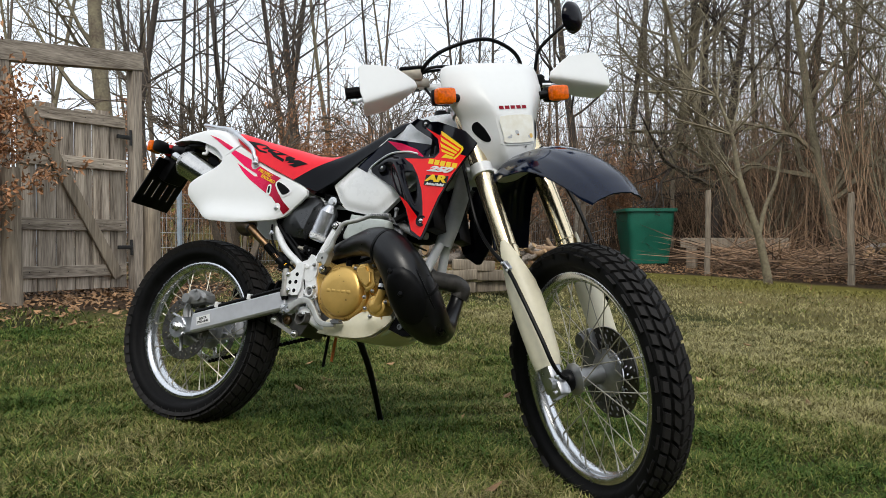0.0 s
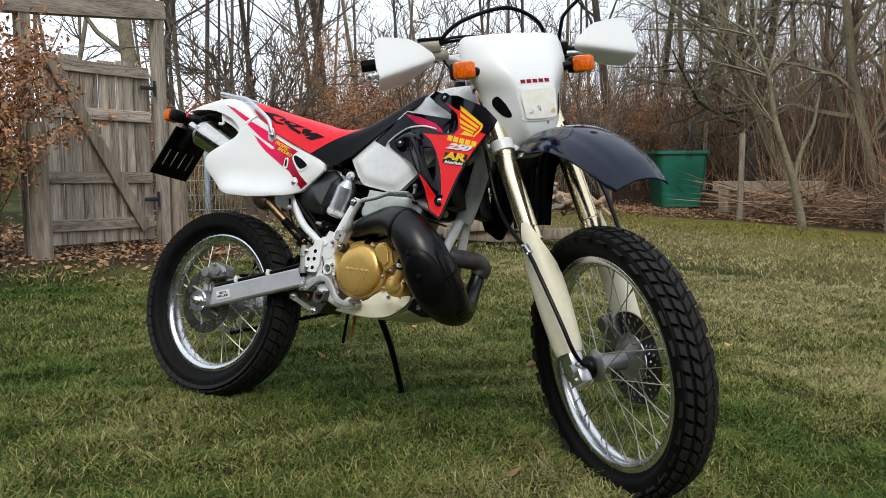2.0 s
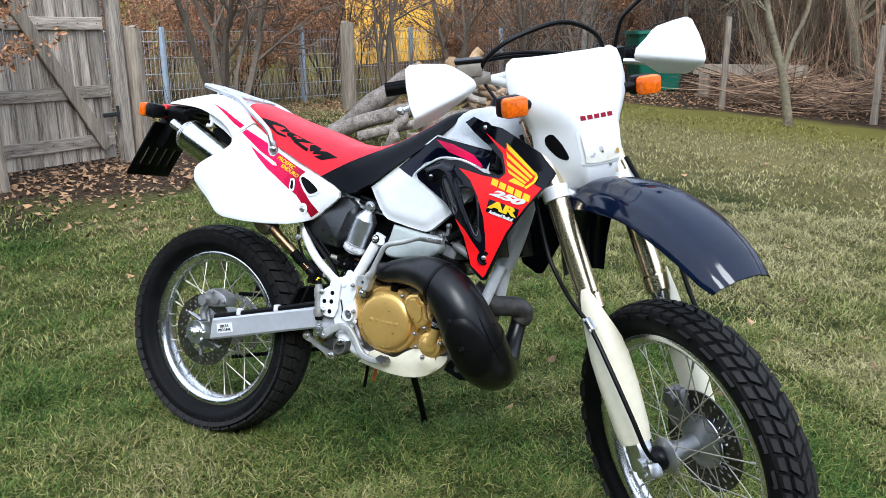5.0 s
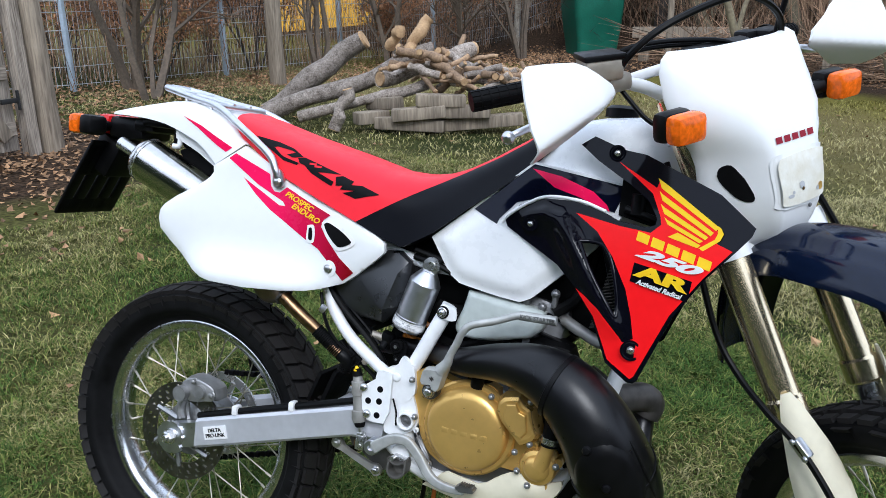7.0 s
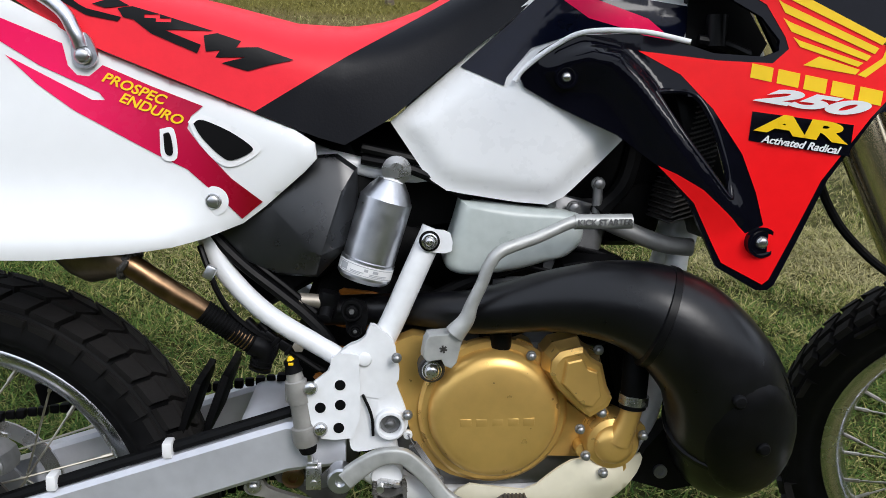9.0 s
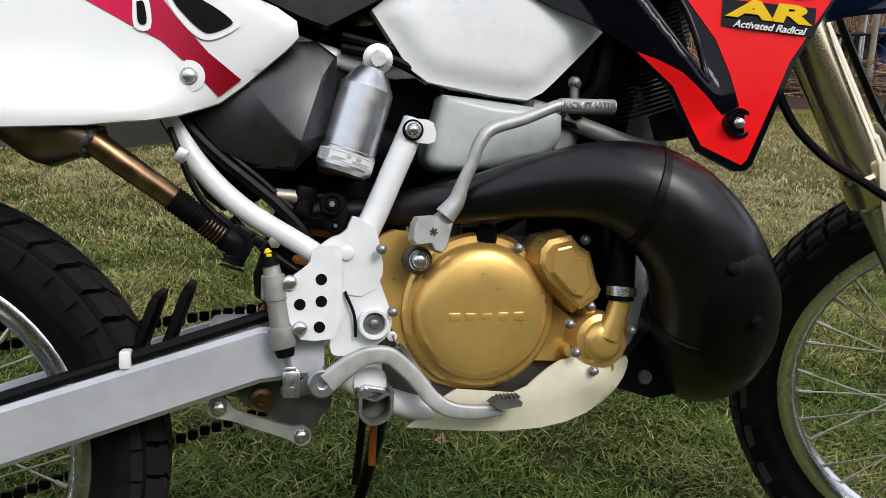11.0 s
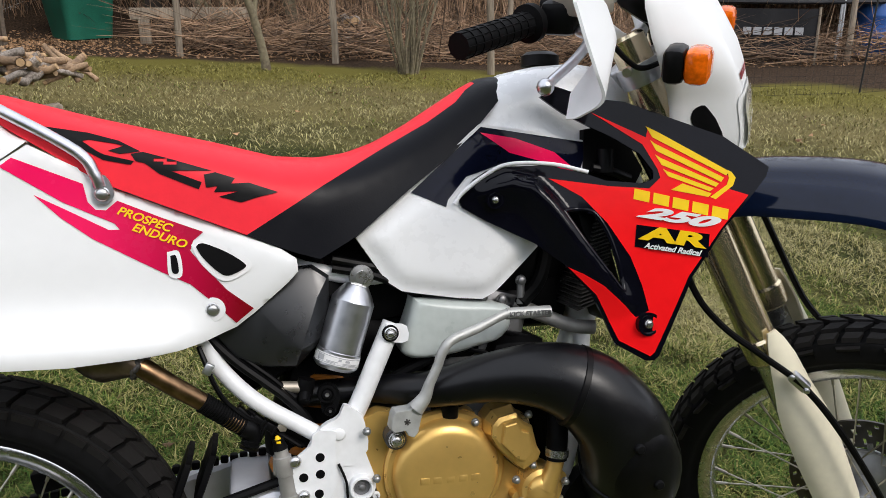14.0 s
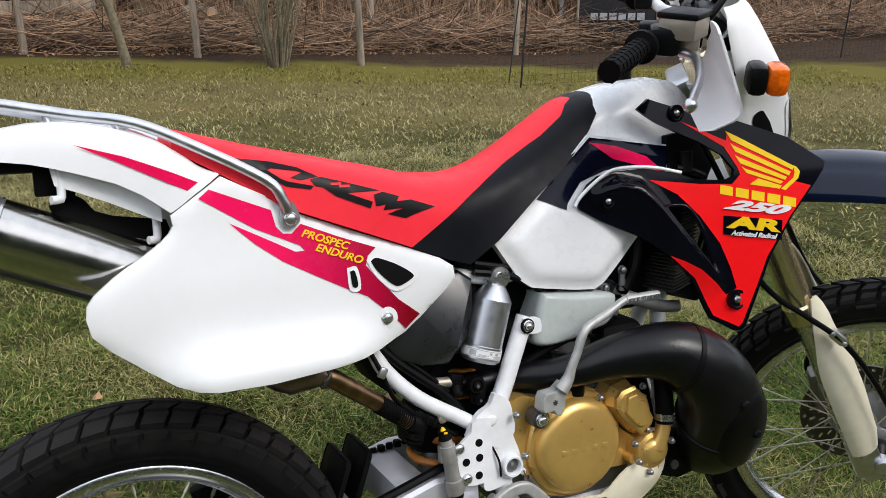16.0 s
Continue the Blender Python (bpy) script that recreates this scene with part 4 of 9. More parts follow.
def round_post(x, y, h, r, seed, lab, tilt=0.0, material=None, group=""):
    rg = random.Random(seed)
    thing = new("fence_post")
    bm = bmesh.new()
    z0 = float(ground_z(x, y))
    pts = [(x + tilt * f * h + rg.gauss(0, 0.004), y + rg.gauss(0, 0.004), z0 - 0.1 + (h + 0.1) * f) for f in (0, 0.3, 0.6, 0.97, 1)]
    tube(bm, pts, [r * 1.05, r, r * 0.97, r * 0.95, r * 0.8], 12, 2)
    part("shaft", bm, material or POSTW, thing)
    return tagged(thing, label=lab, category="fence post", group=group)


round_post(-3.95, 3.32, 1.12, 0.085, 1, "thick weathered wooden post beside the gate")
round_post(-4.6, 7.51, 1.12, 0.10, 3, "thick weathered wooden post among the shrubs")
round_post(-3.19, 13.09, 1.5, 0.05, 4, "pale birch post by the fence", 0.02, BIRCH)
round_post(-3.78, 1.80, 1.05, 0.075, 2, "thick weathered wooden post at the gate's latch side")
G_ = "round wooden posts along the lawn's edge"
for k, (x, y, h, t) in enumerate(((-0.28, 10.75, 1.28, 0.02), (1.72, 9.95, 1.22, 0.0), (3.5, 8.75, 1.3, -0.03), (6.2, 9.6, 1.35, 0.02), (9.5, 9.8, 1.4, 0.0), (-1.70, 14.6, 1.35, 0.02), (4.45, 10.9, 1.3, 0.01), (-2.45, 15.6, 1.2, 0))):
    round_post(x, y, h, 0.045, 10 + k, "slim round wooden fence post, greyed and mossy", t, None, G_)

# welded wire fence with blue-grey steel posts
fence = new("wire_fence")
tagged(fence, label="welded double-wire mesh fence on blue-grey steel posts", category="fence")
FP = [(-7.2, 4.4), (-6.3, 5.9), (-5.65, 7.9), (-5.0, 9.9), (-4.3, 11.9), (-3.4, 13.9), (-2.3, 15.8)]
for x, y in FP:
    bm = bmesh.new()
    z0 = float(ground_z(x, y))
    box(bm, (x, y, z0 + 0.5), (0.06, 0.05, 1.12), None, 0.006)
    part("post", bm, FPOST, fence)
for (x0, y0), (x1, y1) in zip(FP, FP[1:]):
    bm = bmesh.new()
    ln = math.hypot(x1 - x0, y1 - y0)
    nn_ = int(ln / 0.055)
    for i in range(1, nn_):
        f = i / nn_
        x, y = x0 + (x1 - x0) * f, y0 + (y1 - y0) * f
        z0 = float(ground_z(x, y))
        tube(bm, [(x, y, z0 + 0.05), (x, y, z0 + 1.02)], 0.0030, 4, 1)
    for z in (0.08, 0.28, 0.48, 0.68, 0.88, 1.0):
        tube(bm, [(x0, y0, float(ground_z(x0, y0)) + z), (x1, y1, float(ground_z(x1, y1)) + z)], 0.0045, 4, 1)
    part("mesh_panel", bm, GALV, fence)


def log(a, b, r, seed, lab, material=None, parent=None):
    rg = random.Random(seed)
    a, b = Vector(a), Vector(b)
    thing = new("log")
    bm = bmesh.new()
    n = 6
    pts = [a.lerp(b, i / n) + Vector((rg.gauss(0, r * 0.3), rg.gauss(0, r * 0.3), rg.gauss(0, r * 0.22))) for i in range(n + 1)]
    tube(bm, pts, [r * rg.uniform(0.82, 1.15) for _ in pts], 10, 2, caps=False)
    part("bark", bm, material or LOGB, thing)
    for p, q in ((pts[0], pts[1]), (pts[-1], pts[-2])):
        bm = bmesh.new()
        d = (p - q).normalized()
        cyl(bm, p - d * 0.02, p + d * 0.004, r * 0.93, r * 0.90, 10)
        part("cut_end", bm, CUTW, thing)
    return tagged(thing, label=lab, category="log", group="logs of the wood pile")


rg = random.Random(5)
gzl = 0.16
log((-3.25, 4.95, gzl + 0.06), (-1.75, 5.70, gzl + 0.60), 0.085, 1, "long bark-covered log leaning on the wood pile")
log((-3.35, 5.25, gzl + 0.07), (-2.45, 5.75, gzl + 0.72), 0.095, 2, "thick bark-covered log leaning on the wood pile")
log((-2.70, 4.85, gzl + 0.12), (-1.65, 5.35, gzl + 0.36), 0.05, 3, "bark-covered log low in the wood pile")
log((-2.33, 4.80, gzl + 0.02), (-2.22, 4.90, gzl + 0.36), 0.05, 4, "short knotty stump standing against the wood pile")
log((-2.05, 5.25, gzl + 0.40), (-1.45, 5.95, gzl + 0.62), 0.07, 5, "bark-covered log across the wood pile")
log((-1.95, 5.55, gzl + 0.62), (-1.80, 5.75, gzl + 0.90), 0.055, 6, "split log standing on the wood pile", CUTW)
log((-2.06, 5.45, gzl + 0.68), (-1.92, 5.40, gzl + 0.84), 0.05, 7, "freshly cut log end on the wood pile", CUTW)
for k in range(74):
    u = rg.random() ** 0.8
    x = -1.95 + u * 1.15
    y = 5.15 + rg.uniform(0, 0.8) + 0.15 * u
    z = gzl + 0.24 + (0.46 - 0.34 * u) * rg.uniform(0.35, 1.0)
    a, el = rg.uniform(-0.7, 1.5), rg.gauss(0.0, 0.35)
    ln = rg.uniform(0.10, 0.27)
    r = rg.uniform(0.016, 0.036)
    d = Vector((math.cos(a) * math.cos(el), math.sin(a) * math.cos(el), math.sin(el))) * ln
    log((x - d.x, y - d.y, z - d.z), (x + d.x, y + d.y, z + d.z), r, 100 + k, "crooked bare root or branch on the wood pile", ROOT if k % 3 else LOGB)
for k, (x, y, z, a, ln) in enumerate(((-1.62, 5.02, 0.10, 0.35, 0.46), (-1.30, 5.18, 0.10, 0.30, 0.5), (-1.72, 5.05, 0.0, 0.25, 0.6), (-1.15, 5.30, 0.0, 0.35, 0.7), (-2.05, 4.98, 0.06, 0.9, 0.3), (-1.45, 5.10, 0.20, 0.45, 0.42), (-2.0, 5.15, 0.16, -0.3, 0.34))):
    bm = bmesh.new()
    box(bm, (x, y, gzl + 0.05 + z), (ln, 0.14, 0.105), Matrix.Rotation(a, 3, "Z") @ Matrix.Rotation(0.06 * (k % 3 - 1), 3, "Y"), 0.014)
    t_ = part("split_timber", bm, POSTW)
    tagged(t_, label="squared grey timber offcut under the wood pile", category="timber", group="timber offcuts")

# green tub
tub = new("green_tub")
tagged(tub, label="dark green plastic water tub with a rolled rim", category="tub")
tx, ty = -1.85, 13.1
tz = float(ground_z(tx, ty))
tm = Matrix.Translation((tx, ty, tz)) @ Matrix.Rotation(radians(35), 4, "Z")


def rrect(w, d, r, z, k=5):
    out = []
    for cx, cy, a0 in ((w - r, d - r, 0), (-w + r, d - r, 90), (-w + r, -d + r, 180), (w - r, -d + r, 270)):
        for i in range(k):
            a = radians(a0 + 90 * i / (k - 1))
            out.append((cx + r * math.cos(a), cy + r * math.sin(a), z))
    return out


bm = bmesh.new()
sections(bm, [rrect(0.36, 0.30, 0.08, 0), rrect(0.40, 0.34, 0.09, 0.35), rrect(0.405, 0.345, 0.09, 0.36), rrect(0.43, 0.36, 0.09, 0.62), rrect(0.435, 0.365, 0.09, 0.63), rrect(0.455, 0.38, 0.09, 0.98), rrect(0.43, 0.36, 0.08, 0.98), rrect(0.40, 0.33, 0.08, 0.5)])
part("body", bm, GREENP, tub, m=tm)
bm = bmesh.new()
sections(bm, [rrect(0.46, 0.385, 0.09, 0.95), rrect(0.50, 0.42, 0.10, 0.955), rrect(0.50, 0.42, 0.10, 1.01), rrect(0.44, 0.37, 0.09, 1.015), rrect(0.44, 0.37, 0.09, 0.96)], caps=False)
part("rim", bm, GREENP, tub, m=tm)

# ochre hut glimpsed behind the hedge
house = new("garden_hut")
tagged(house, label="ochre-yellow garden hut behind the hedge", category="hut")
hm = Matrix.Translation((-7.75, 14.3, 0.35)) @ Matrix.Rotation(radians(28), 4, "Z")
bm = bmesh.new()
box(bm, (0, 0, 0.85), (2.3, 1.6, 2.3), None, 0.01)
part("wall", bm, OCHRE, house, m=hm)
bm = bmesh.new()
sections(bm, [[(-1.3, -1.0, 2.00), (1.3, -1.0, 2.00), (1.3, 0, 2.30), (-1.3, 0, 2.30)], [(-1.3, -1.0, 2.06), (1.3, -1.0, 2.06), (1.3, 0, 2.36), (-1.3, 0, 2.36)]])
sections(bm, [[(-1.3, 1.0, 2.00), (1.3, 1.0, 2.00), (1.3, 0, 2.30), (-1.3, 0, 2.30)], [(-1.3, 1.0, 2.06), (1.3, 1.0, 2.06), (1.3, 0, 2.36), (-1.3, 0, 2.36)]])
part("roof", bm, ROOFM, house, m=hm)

# wire netting on black steel rods at the far side of the lawn
net = new("wire_netting")
tagged(net, label="low dark wire netting on thin black steel rods", category="netting")
NP = [(4.53, 6.62), (7.35, 6.95), (10.2, 7.3), (13.0, 7.6)]
for k, (x, y) in enumerate(NP):
    bm = bmesh.new()
    z0 = float(ground_z(x, y))
    tube(bm, [(x, y, z0 - 0.1), (x + 0.09, y + 0.02, z0 + 1.15)], 0.011, 8, 1)
    if k == 0:
        tube(bm, [(x - 0.13, y + 0.02, z0 + 0.06), (x + 0.02, y + 0.05, z0 + 1.15)], 0.007, 8, 1)
    part("rod", bm, IRON, net)
for (x0, y0), (x1, y1) in zip(NP, NP[1:]):
    bm = bmesh.new()
    for i in range(1, 28):
        f = i / 28
        x, y = x0 + (x1 - x0) * f, y0 + (y1 - y0) * f
        z0 = float(ground_z(x, y))
        tube(bm, [(x, y, z0 + 0.02), (x, y, z0 + 0.62)], 0.0016, 3, 1)
    for j in range(7):
        tube(bm, [(x0, y0, float(ground_z(x0, y0)) + 0.02 + 0.1 * j), (x1, y1, float(ground_z(x1, y1)) + 0.02 + 0.1 * j)], 0.0016, 3, 1)
    part("mesh", bm, IRON, net)

# trampoline with a black skirt and a net
tramp = new("trampoline")
tagged(tramp, label="garden trampoline with black padding, skirt and steel legs", category="trampoline")
tcx, tcy, tr = 9.9, 11.9, 1.9
tz0 = float(ground_z(tcx, tcy))
bm = bmesh.new()
lathe(bm, [(tr - 0.25, 0.80), (tr, 0.80), (tr + 0.03, 0.83), (tr, 0.86), (tr - 0.25, 0.86)], (tcx, tcy, tz0), "z", 48, True)
part("padding", bm, SKIRT, tramp)
bm = bmesh.new()
lathe(bm, [(tr - 0.2, 0.82), (0.0, 0.80)], (tcx, tcy, tz0), "z", 48)
part("mat", bm, SKIRT, tramp)
for k in range(6):
    a = k * math.pi / 3 + 0.3
    bm = bmesh.new()
    px_, py_ = tcx + tr * math.cos(a), tcy + tr * math.sin(a)
    tube(bm, [(px_, py_, tz0 + 0.8), (px_, py_, tz0 - 0.02)], 0.02, 10, 1)
    part("leg", bm, GALV, tramp)
    bm = bmesh.new()
    tube(bm, [(px_ * 1.005, py_, tz0 + 0.3), (px_ * 1.005, py_, tz0 + 2.5), (px_ * 1.005 - 0.1 * math.cos(a), py_ - 0.1 * math.sin(a), tz0 + 2.6)], 0.018, 10, 2)
    part("net_pole", bm, GALV, tramp)
banner = new("banner")
tagged(banner, label="black cloth banner with a pale printed name", category="banner")
bmm = Matrix.Translation((8.25, 9.95, 0.28)) @ Matrix.Rotation(radians(-35), 4, "Z")
bm = bmesh.new()
rings = []
for k in range(13):
    u = -0.62 + 1.24 * k / 12
    w_ = 0.02 * math.sin(k * 1.1)
    rings.append([(u, w_, -0.32), (u, w_ + 0.01, 0.0), (u, w_, 0.34), (u, w_ + 0.006, 0.34), (u, w_ + 0.016, 0.0), (u, w_ + 0.006, -0.32)])
sections(bm, rings)
part("cloth", bm, SKIRT, banner, m=bmm)
for k in range(6):
    bm = bmesh.new()
    box(bm, (-0.36 + 0.145 * k, -0.028, 0.02), (0.115, 0.004, 0.11), None, 0.0)
    part("name_block", bm, GREYV, banner, m=bmm)
for u in (-0.62, 0.62):
    bm = bmesh.new()
    tube(bm, [bmm @ Vector((u, 0.01, 0.36)), bmm @ Vector((u, 0.01, -0.75))], 0.02, 8, 1)
    part("stake", bm, POSTW, banner)

drum = new("blue_drum")
tagged(drum, label="blue plastic drum beside the fence post", category="drum")
bm = bmesh.new()
lathe(bm, [(0.27, 0.0), (0.29, 0.03), (0.29, 0.28), (0.30, 0.30), (0.30, 0.34), (0.29, 0.36), (0.29, 0.60), (0.30, 0.62), (0.30, 0.66), (0.29, 0.68), (0.285, 0.90), (0.26, 0.93), (0.0, 0.93)], (10.35, 10.3, float(ground_z(10.35, 10.3))), "z", 40)
part("body", bm, BLUEP, drum)
bm = bmesh.new()
lathe(bm, [(0.29, 0.90), (0.302, 0.905), (0.302, 0.94), (0.27, 0.945)], (10.35, 10.3, float(ground_z(10.35, 10.3))), "z", 40)
part("rim", bm, BLUEP, drum)

# old timber beam and a small firewood stack behind the posts
beam = new("timber_beam")
tagged(beam, label="old mossy timber beam lying on blocks behind the posts", category="beam")
bm = bmesh.new()
plank(bm, (-1.05, 12.5, 0.62), (0.72, 12.3, 0.60), 0.17, 0.10, (0, 1, 0))
part("shaft", bm, POSTW, beam)
for x in (-0.85, 0.5):
    bm = bmesh.new()
    box(bm, (x, 12.42, 0.30), (0.16, 0.18, 0.50), None, 0.012)
    part("block", bm, POSTW, beam)
for r_ in range(4):
    for c_ in range(4 - r_ // 2):
        x = 1.85 + 0.15 * c_ + 0.07 * (r_ % 2)
        z = float(ground_z(x, 11.8)) + 0.07 + 0.125 * r_
        log((x, 11.55, z), (x + 0.02, 11.95, z), 0.064, 300 + r_ * 7 + c_, "short split firewood log in a small stack")

SPOKE = mat("dull_plated_spokes", (0.46, 0.43, 0.36), 0.38, 0.9, var=0.15, scale=30)


# ---- the motorcycle ----
bike = new("motorcycle")
tagged(bike, label="white, red and black trail motorcycle on its side stand", category="motorcycle")
bike.matrix_basis = Matrix.Translation((0, 0, 0.318)) @ Matrix.Rotation(radians(-12.35), 4, "X") @ Matrix.Rotation(radians(3.4), 4, "Y")
# the fork is turned to the right about the steering axis
RAKE = radians(27.5)
AX = Vector((-math.sin(RAKE), 0, math.cos(RAKE)))
FWC = Vector((1.475, 0, 0.033))
APT = FWC - 0.075 * Vector((math.cos(RAKE), 0, math.sin(RAKE)))
STEER = Matrix.Translation(APT) @ Matrix.Rotation(radians(-40.5), 4, AX) @ Matrix.Translation(-APT)


def P(name, bm, material, parent=None, label="", m=None, **kw):
    return part(name, bm, material, parent or bike, label, m, **kw)


def wheel(name, c, R, rf, hw, tw, nsp, ndiv, label, rows, m=None, hub=0.032):
    """Rim, tyre with blocks, hub and spokes round a centre. rf: flange radius, hw: half rim width, tw: half tyre width."""
    c = Vector(c)
    bm = bmesh.new()
    lathe(bm, [(rf - 0.004, -hw), (rf, -hw + 0.002), (rf, -hw + 0.005), (rf - 0.012, -hw + 0.009), (rf - 0.020, -hw * 0.55), (rf - 0.024, 0),
               (rf - 0.020, hw * 0.55), (rf - 0.012, hw - 0.009), (rf, hw - 0.005), (rf, hw - 0.002), (rf - 0.004, hw), (rf - 0.018, hw - 0.003),
               (rf - 0.026, hw * 0.6), (rf - 0.031, 0), (rf - 0.026, -hw * 0.6), (rf - 0.018, -hw + 0.003)], c, "y", 96, True)
    w = P(name, bm, ALURIM, None, label, m, angle=50)
    prof = [(rf - 0.004, hw - 0.003), (rf + 0.010, hw + 0.004), (rf + 0.3 * (R - rf), tw * 0.96), (rf + 0.52 * (R - rf), tw), (rf + 0.74 * (R - rf), tw * 0.95),
            (R - 0.016, tw * 0.72), (R - 0.010, tw * 0.4), (R - 0.008, 0)]
    full = prof + [(r, -y) for r, y in prof[-2::-1]]
    full = [tuple(q) for q in spline(full, 3)]
    bm = bmesh.new()
    lathe(bm, full + [(rf - 0.008, -hw + 0.012), (rf - 0.008, hw - 0.012)], c, "y", 96, True)
    # crown as a curve over the width, for the blocks
    arc = [q for q in spline(full, 2)]
    sfull = np.cumsum([0] + [math.dist(a, b) for a, b in zip(arc, arc[1:])])
    smid = sfull[-1] / 2

    def crown(s, lift):
        s = smid + s
        r, y = np.interp(s, sfull, [q[0] for q in arc]), np.interp(s, sfull, [q[1] for q in arc])
        r2, y2 = np.interp(s + 0.002, sfull, [q[0] for q in arc]), np.interp(s + 0.002, sfull, [q[1] for q in arc])
        t = Vector((r2 - r, y2 - y)).normalized()
        n = Vector((-t.y, t.x)) if -t.y * 1 > 0 else Vector((t.y, -t.x))
        return r + n.x * lift, y + n.y * lift

    part("tyre", bm, TYRE, w, "black road-trail tyre", angle=35)
    bm = bmesh.new()
    for i in range(ndiv):
        for s0, s1, t0, t1, sk, ph in rows:
            for sg in (1, -1):
                th0 = (i + ph + (0.5 if sg < 0 else 0)) * 2 * math.pi / ndiv
                dv = 2 * math.pi / ndiv
                vs = []
                for lift, g in ((0.001, 0.0), (0.0100, 0.0018)):
                    ring = []
                    for s, ta in ((s0, t0), (s1, t0 + sk), (s1, t1 + sk), (s0, t1)):
                        s_ = s + (g if s == s0 else -g)
                        r, y = crown(sg * s_, lift)
                        th = th0 + (ta + (g * 6 if ta in (t0, t0 + sk) else -g * 6)) * dv
                        ring.append(bm.verts.new(c + Vector((r * math.cos(th), y, r * math.sin(th)))))
                    vs.append(ring)
                a, b = vs
                bm.faces.new(b)
                for k in range(4):
                    bm.faces.new((a[k], a[(k + 1) % 4], b[(k + 1) % 4], b[k]))
    part("tread", bm, TREADM, w, "rubber tread blocks", angle=35, kind="stuff")
    bm = bmesh.new()
    lathe(bm, [(hub * 0.5, -0.062), (hub, -0.060), (hub * 1.5, -0.052), (hub * 1.5, -0.046), (hub, -0.040), (hub * 0.8, 0), (hub, 0.040), (hub * 1.5, 0.046), (hub * 1.5, 0.052), (hub, 0.06), (hub * 0.5, 0.062)], c, "y", 32)
    part("hub", bm, CASTB, w, "cast aluminium hub")
    for i in range(nsp):
        a = 2 * math.pi * i / nsp
        sd = 1 if i % 2 else -1
        off = (1 if (i // 2) % 2 else -1) * 0.75
        bm = bmesh.new()
        p = c + Vector((hub * 1.4 * math.cos(a + off), sd * 0.049, hub * 1.4 * math.sin(a + off)))
        q = c + Vector(((rf - 0.028) * math.cos(a), sd * 0.006, (rf - 0.028) * math.sin(a)))
        tube(bm, [p, p.lerp(q, 0.9), p.lerp(q, 0.9), q], [0.0015, 0.0015, 0.0028, 0.0028], 6, 1)
        part("spoke", bm, SPOKE, w)
    return w


ROWS_R = ((0.002, 0.028, 0.03, 0.46, 0.22, 0.0), (0.002, 0.028, 0.52, 0.96, 0.22, 0.0), (0.032, 0.060, 0.04, 0.47, 0.12, 0.2), (0.032, 0.060, 0.53, 0.96, 0.12, 0.2), (0.064, 0.092, 0.03, 0.47, 0.0, 0.25), (0.064, 0.092, 0.53, 0.97, 0.0, 0.25))
rear = wheel("rear_wheel", (0, 0, 0), 0.325, 0.2425, 0.034, 0.062, 32, 26, "silver alloy spoked rear wheel", ROWS_R, hub=0.04)
ROWS_F = ((0.002, 0.020, 0.06, 0.43, 0.22, 0.0), (0.002, 0.020, 0.56, 0.93, 0.22, 0.0), (0.024, 0.043, 0.07, 0.44, 0.10, 0.2), (0.024, 0.043, 0.57, 0.94, 0.10, 0.2), (0.048, 0.069, 0.06, 0.58, 0.0, 0.3))
front = wheel("front_wheel", FWC, 0.353, 0.2805, 0.028, 0.046, 36, 30, "silver alloy spoked front wheel", ROWS_F, STEER, hub=0.028)


def disc(name, c, R, ri, y, parent, material=DISCM):
    for k in range(6):
        a = k * math.pi / 3
        arm_bm = bmesh.new()
        tube(arm_bm, [Vector(c) + Vector((0.03 * math.cos(a), y, 0.03 * math.sin(a))), Vector(c) + Vector(((ri + 0.01) * math.cos(a + 0.5), y, (ri + 0.01) * math.sin(a + 0.5)))], 0.006, 6, 1)
        part("carrier_arm", arm_bm, CASTB, parent)
    # a ring pierced by rows of slots
    bm = bmesh.new()
    nth, nr = 96, 9
    vs = [[bm.verts.new(Vector(c) + Vector(((ri + (R - ri) * j / nr) * math.cos(2 * math.pi * (i + 0.35 * j) / nth), y - 0.0022, (ri + (R - ri) * j / nr) * math.sin(2 * math.pi * (i + 0.35 * j) / nth)))) for i in range(nth)] for j in range(nr + 1)]
    for j in range(nr):
        for i in range(nth):
            if (j in (1, 2) and i % 4 == 0) or (j in (4, 5) and i % 4 == 2) or (j == 7 and i % 4 == 0):
                continue
            bm.faces.new((vs[j][i], vs[j][(i + 1) % nth], vs[j + 1][(i + 1) % nth], vs[j + 1][i]))
    res = bmesh.ops.extrude_face_region(bm, geom=bm.faces[:])
    for v in [g for g in res["geom"] if isinstance(g, bmesh.types.BMVert)]:
        v.co.y += 0.0044
    return part(name, bm, material, parent, "drilled steel brake disc", angle=30)


disc("brake_disc", (0, 0, 0), 0.110, 0.072, -0.072, rear, DISCR)
disc("brake_disc", FWC, 0.122, 0.066, 0.062, front)
bm = bmesh.new()
lathe(bm, [(0.024, 0.030), (0.040, 0.034), (0.058, 0.050), (0.064, 0.052), (0.064, 0.058), (0.030, 0.060), (0.024, 0.058)], FWC, "y", 40, True)
part("disc_carrier", bm, CASTB, front, "bright cast brake disc carrier", angle=30)

# swing arm
bm = bmesh.new()
for sg in (-1, 1):
    prof = []
    for x, zt, zb, w in ((0.062, 0.052, -0.014, 0.017), (0.43, 0.160, 0.098, 0.017), (0.50, 0.160, 0.105, 0.017)):
        y = sg * (0.095 if x < 0.3 else 0.095)
        prof.append([(x, y - w, zb + 0.006), (x, y - w, zt - 0.006), (x, y - w + 0.006, zt), (x, y + w - 0.006, zt), (x, y + w, zt - 0.006), (x, y + w, zb + 0.006), (x, y + w - 0.006, zb), (x, y - w + 0.006, zb)])
    sections(bm, prof)
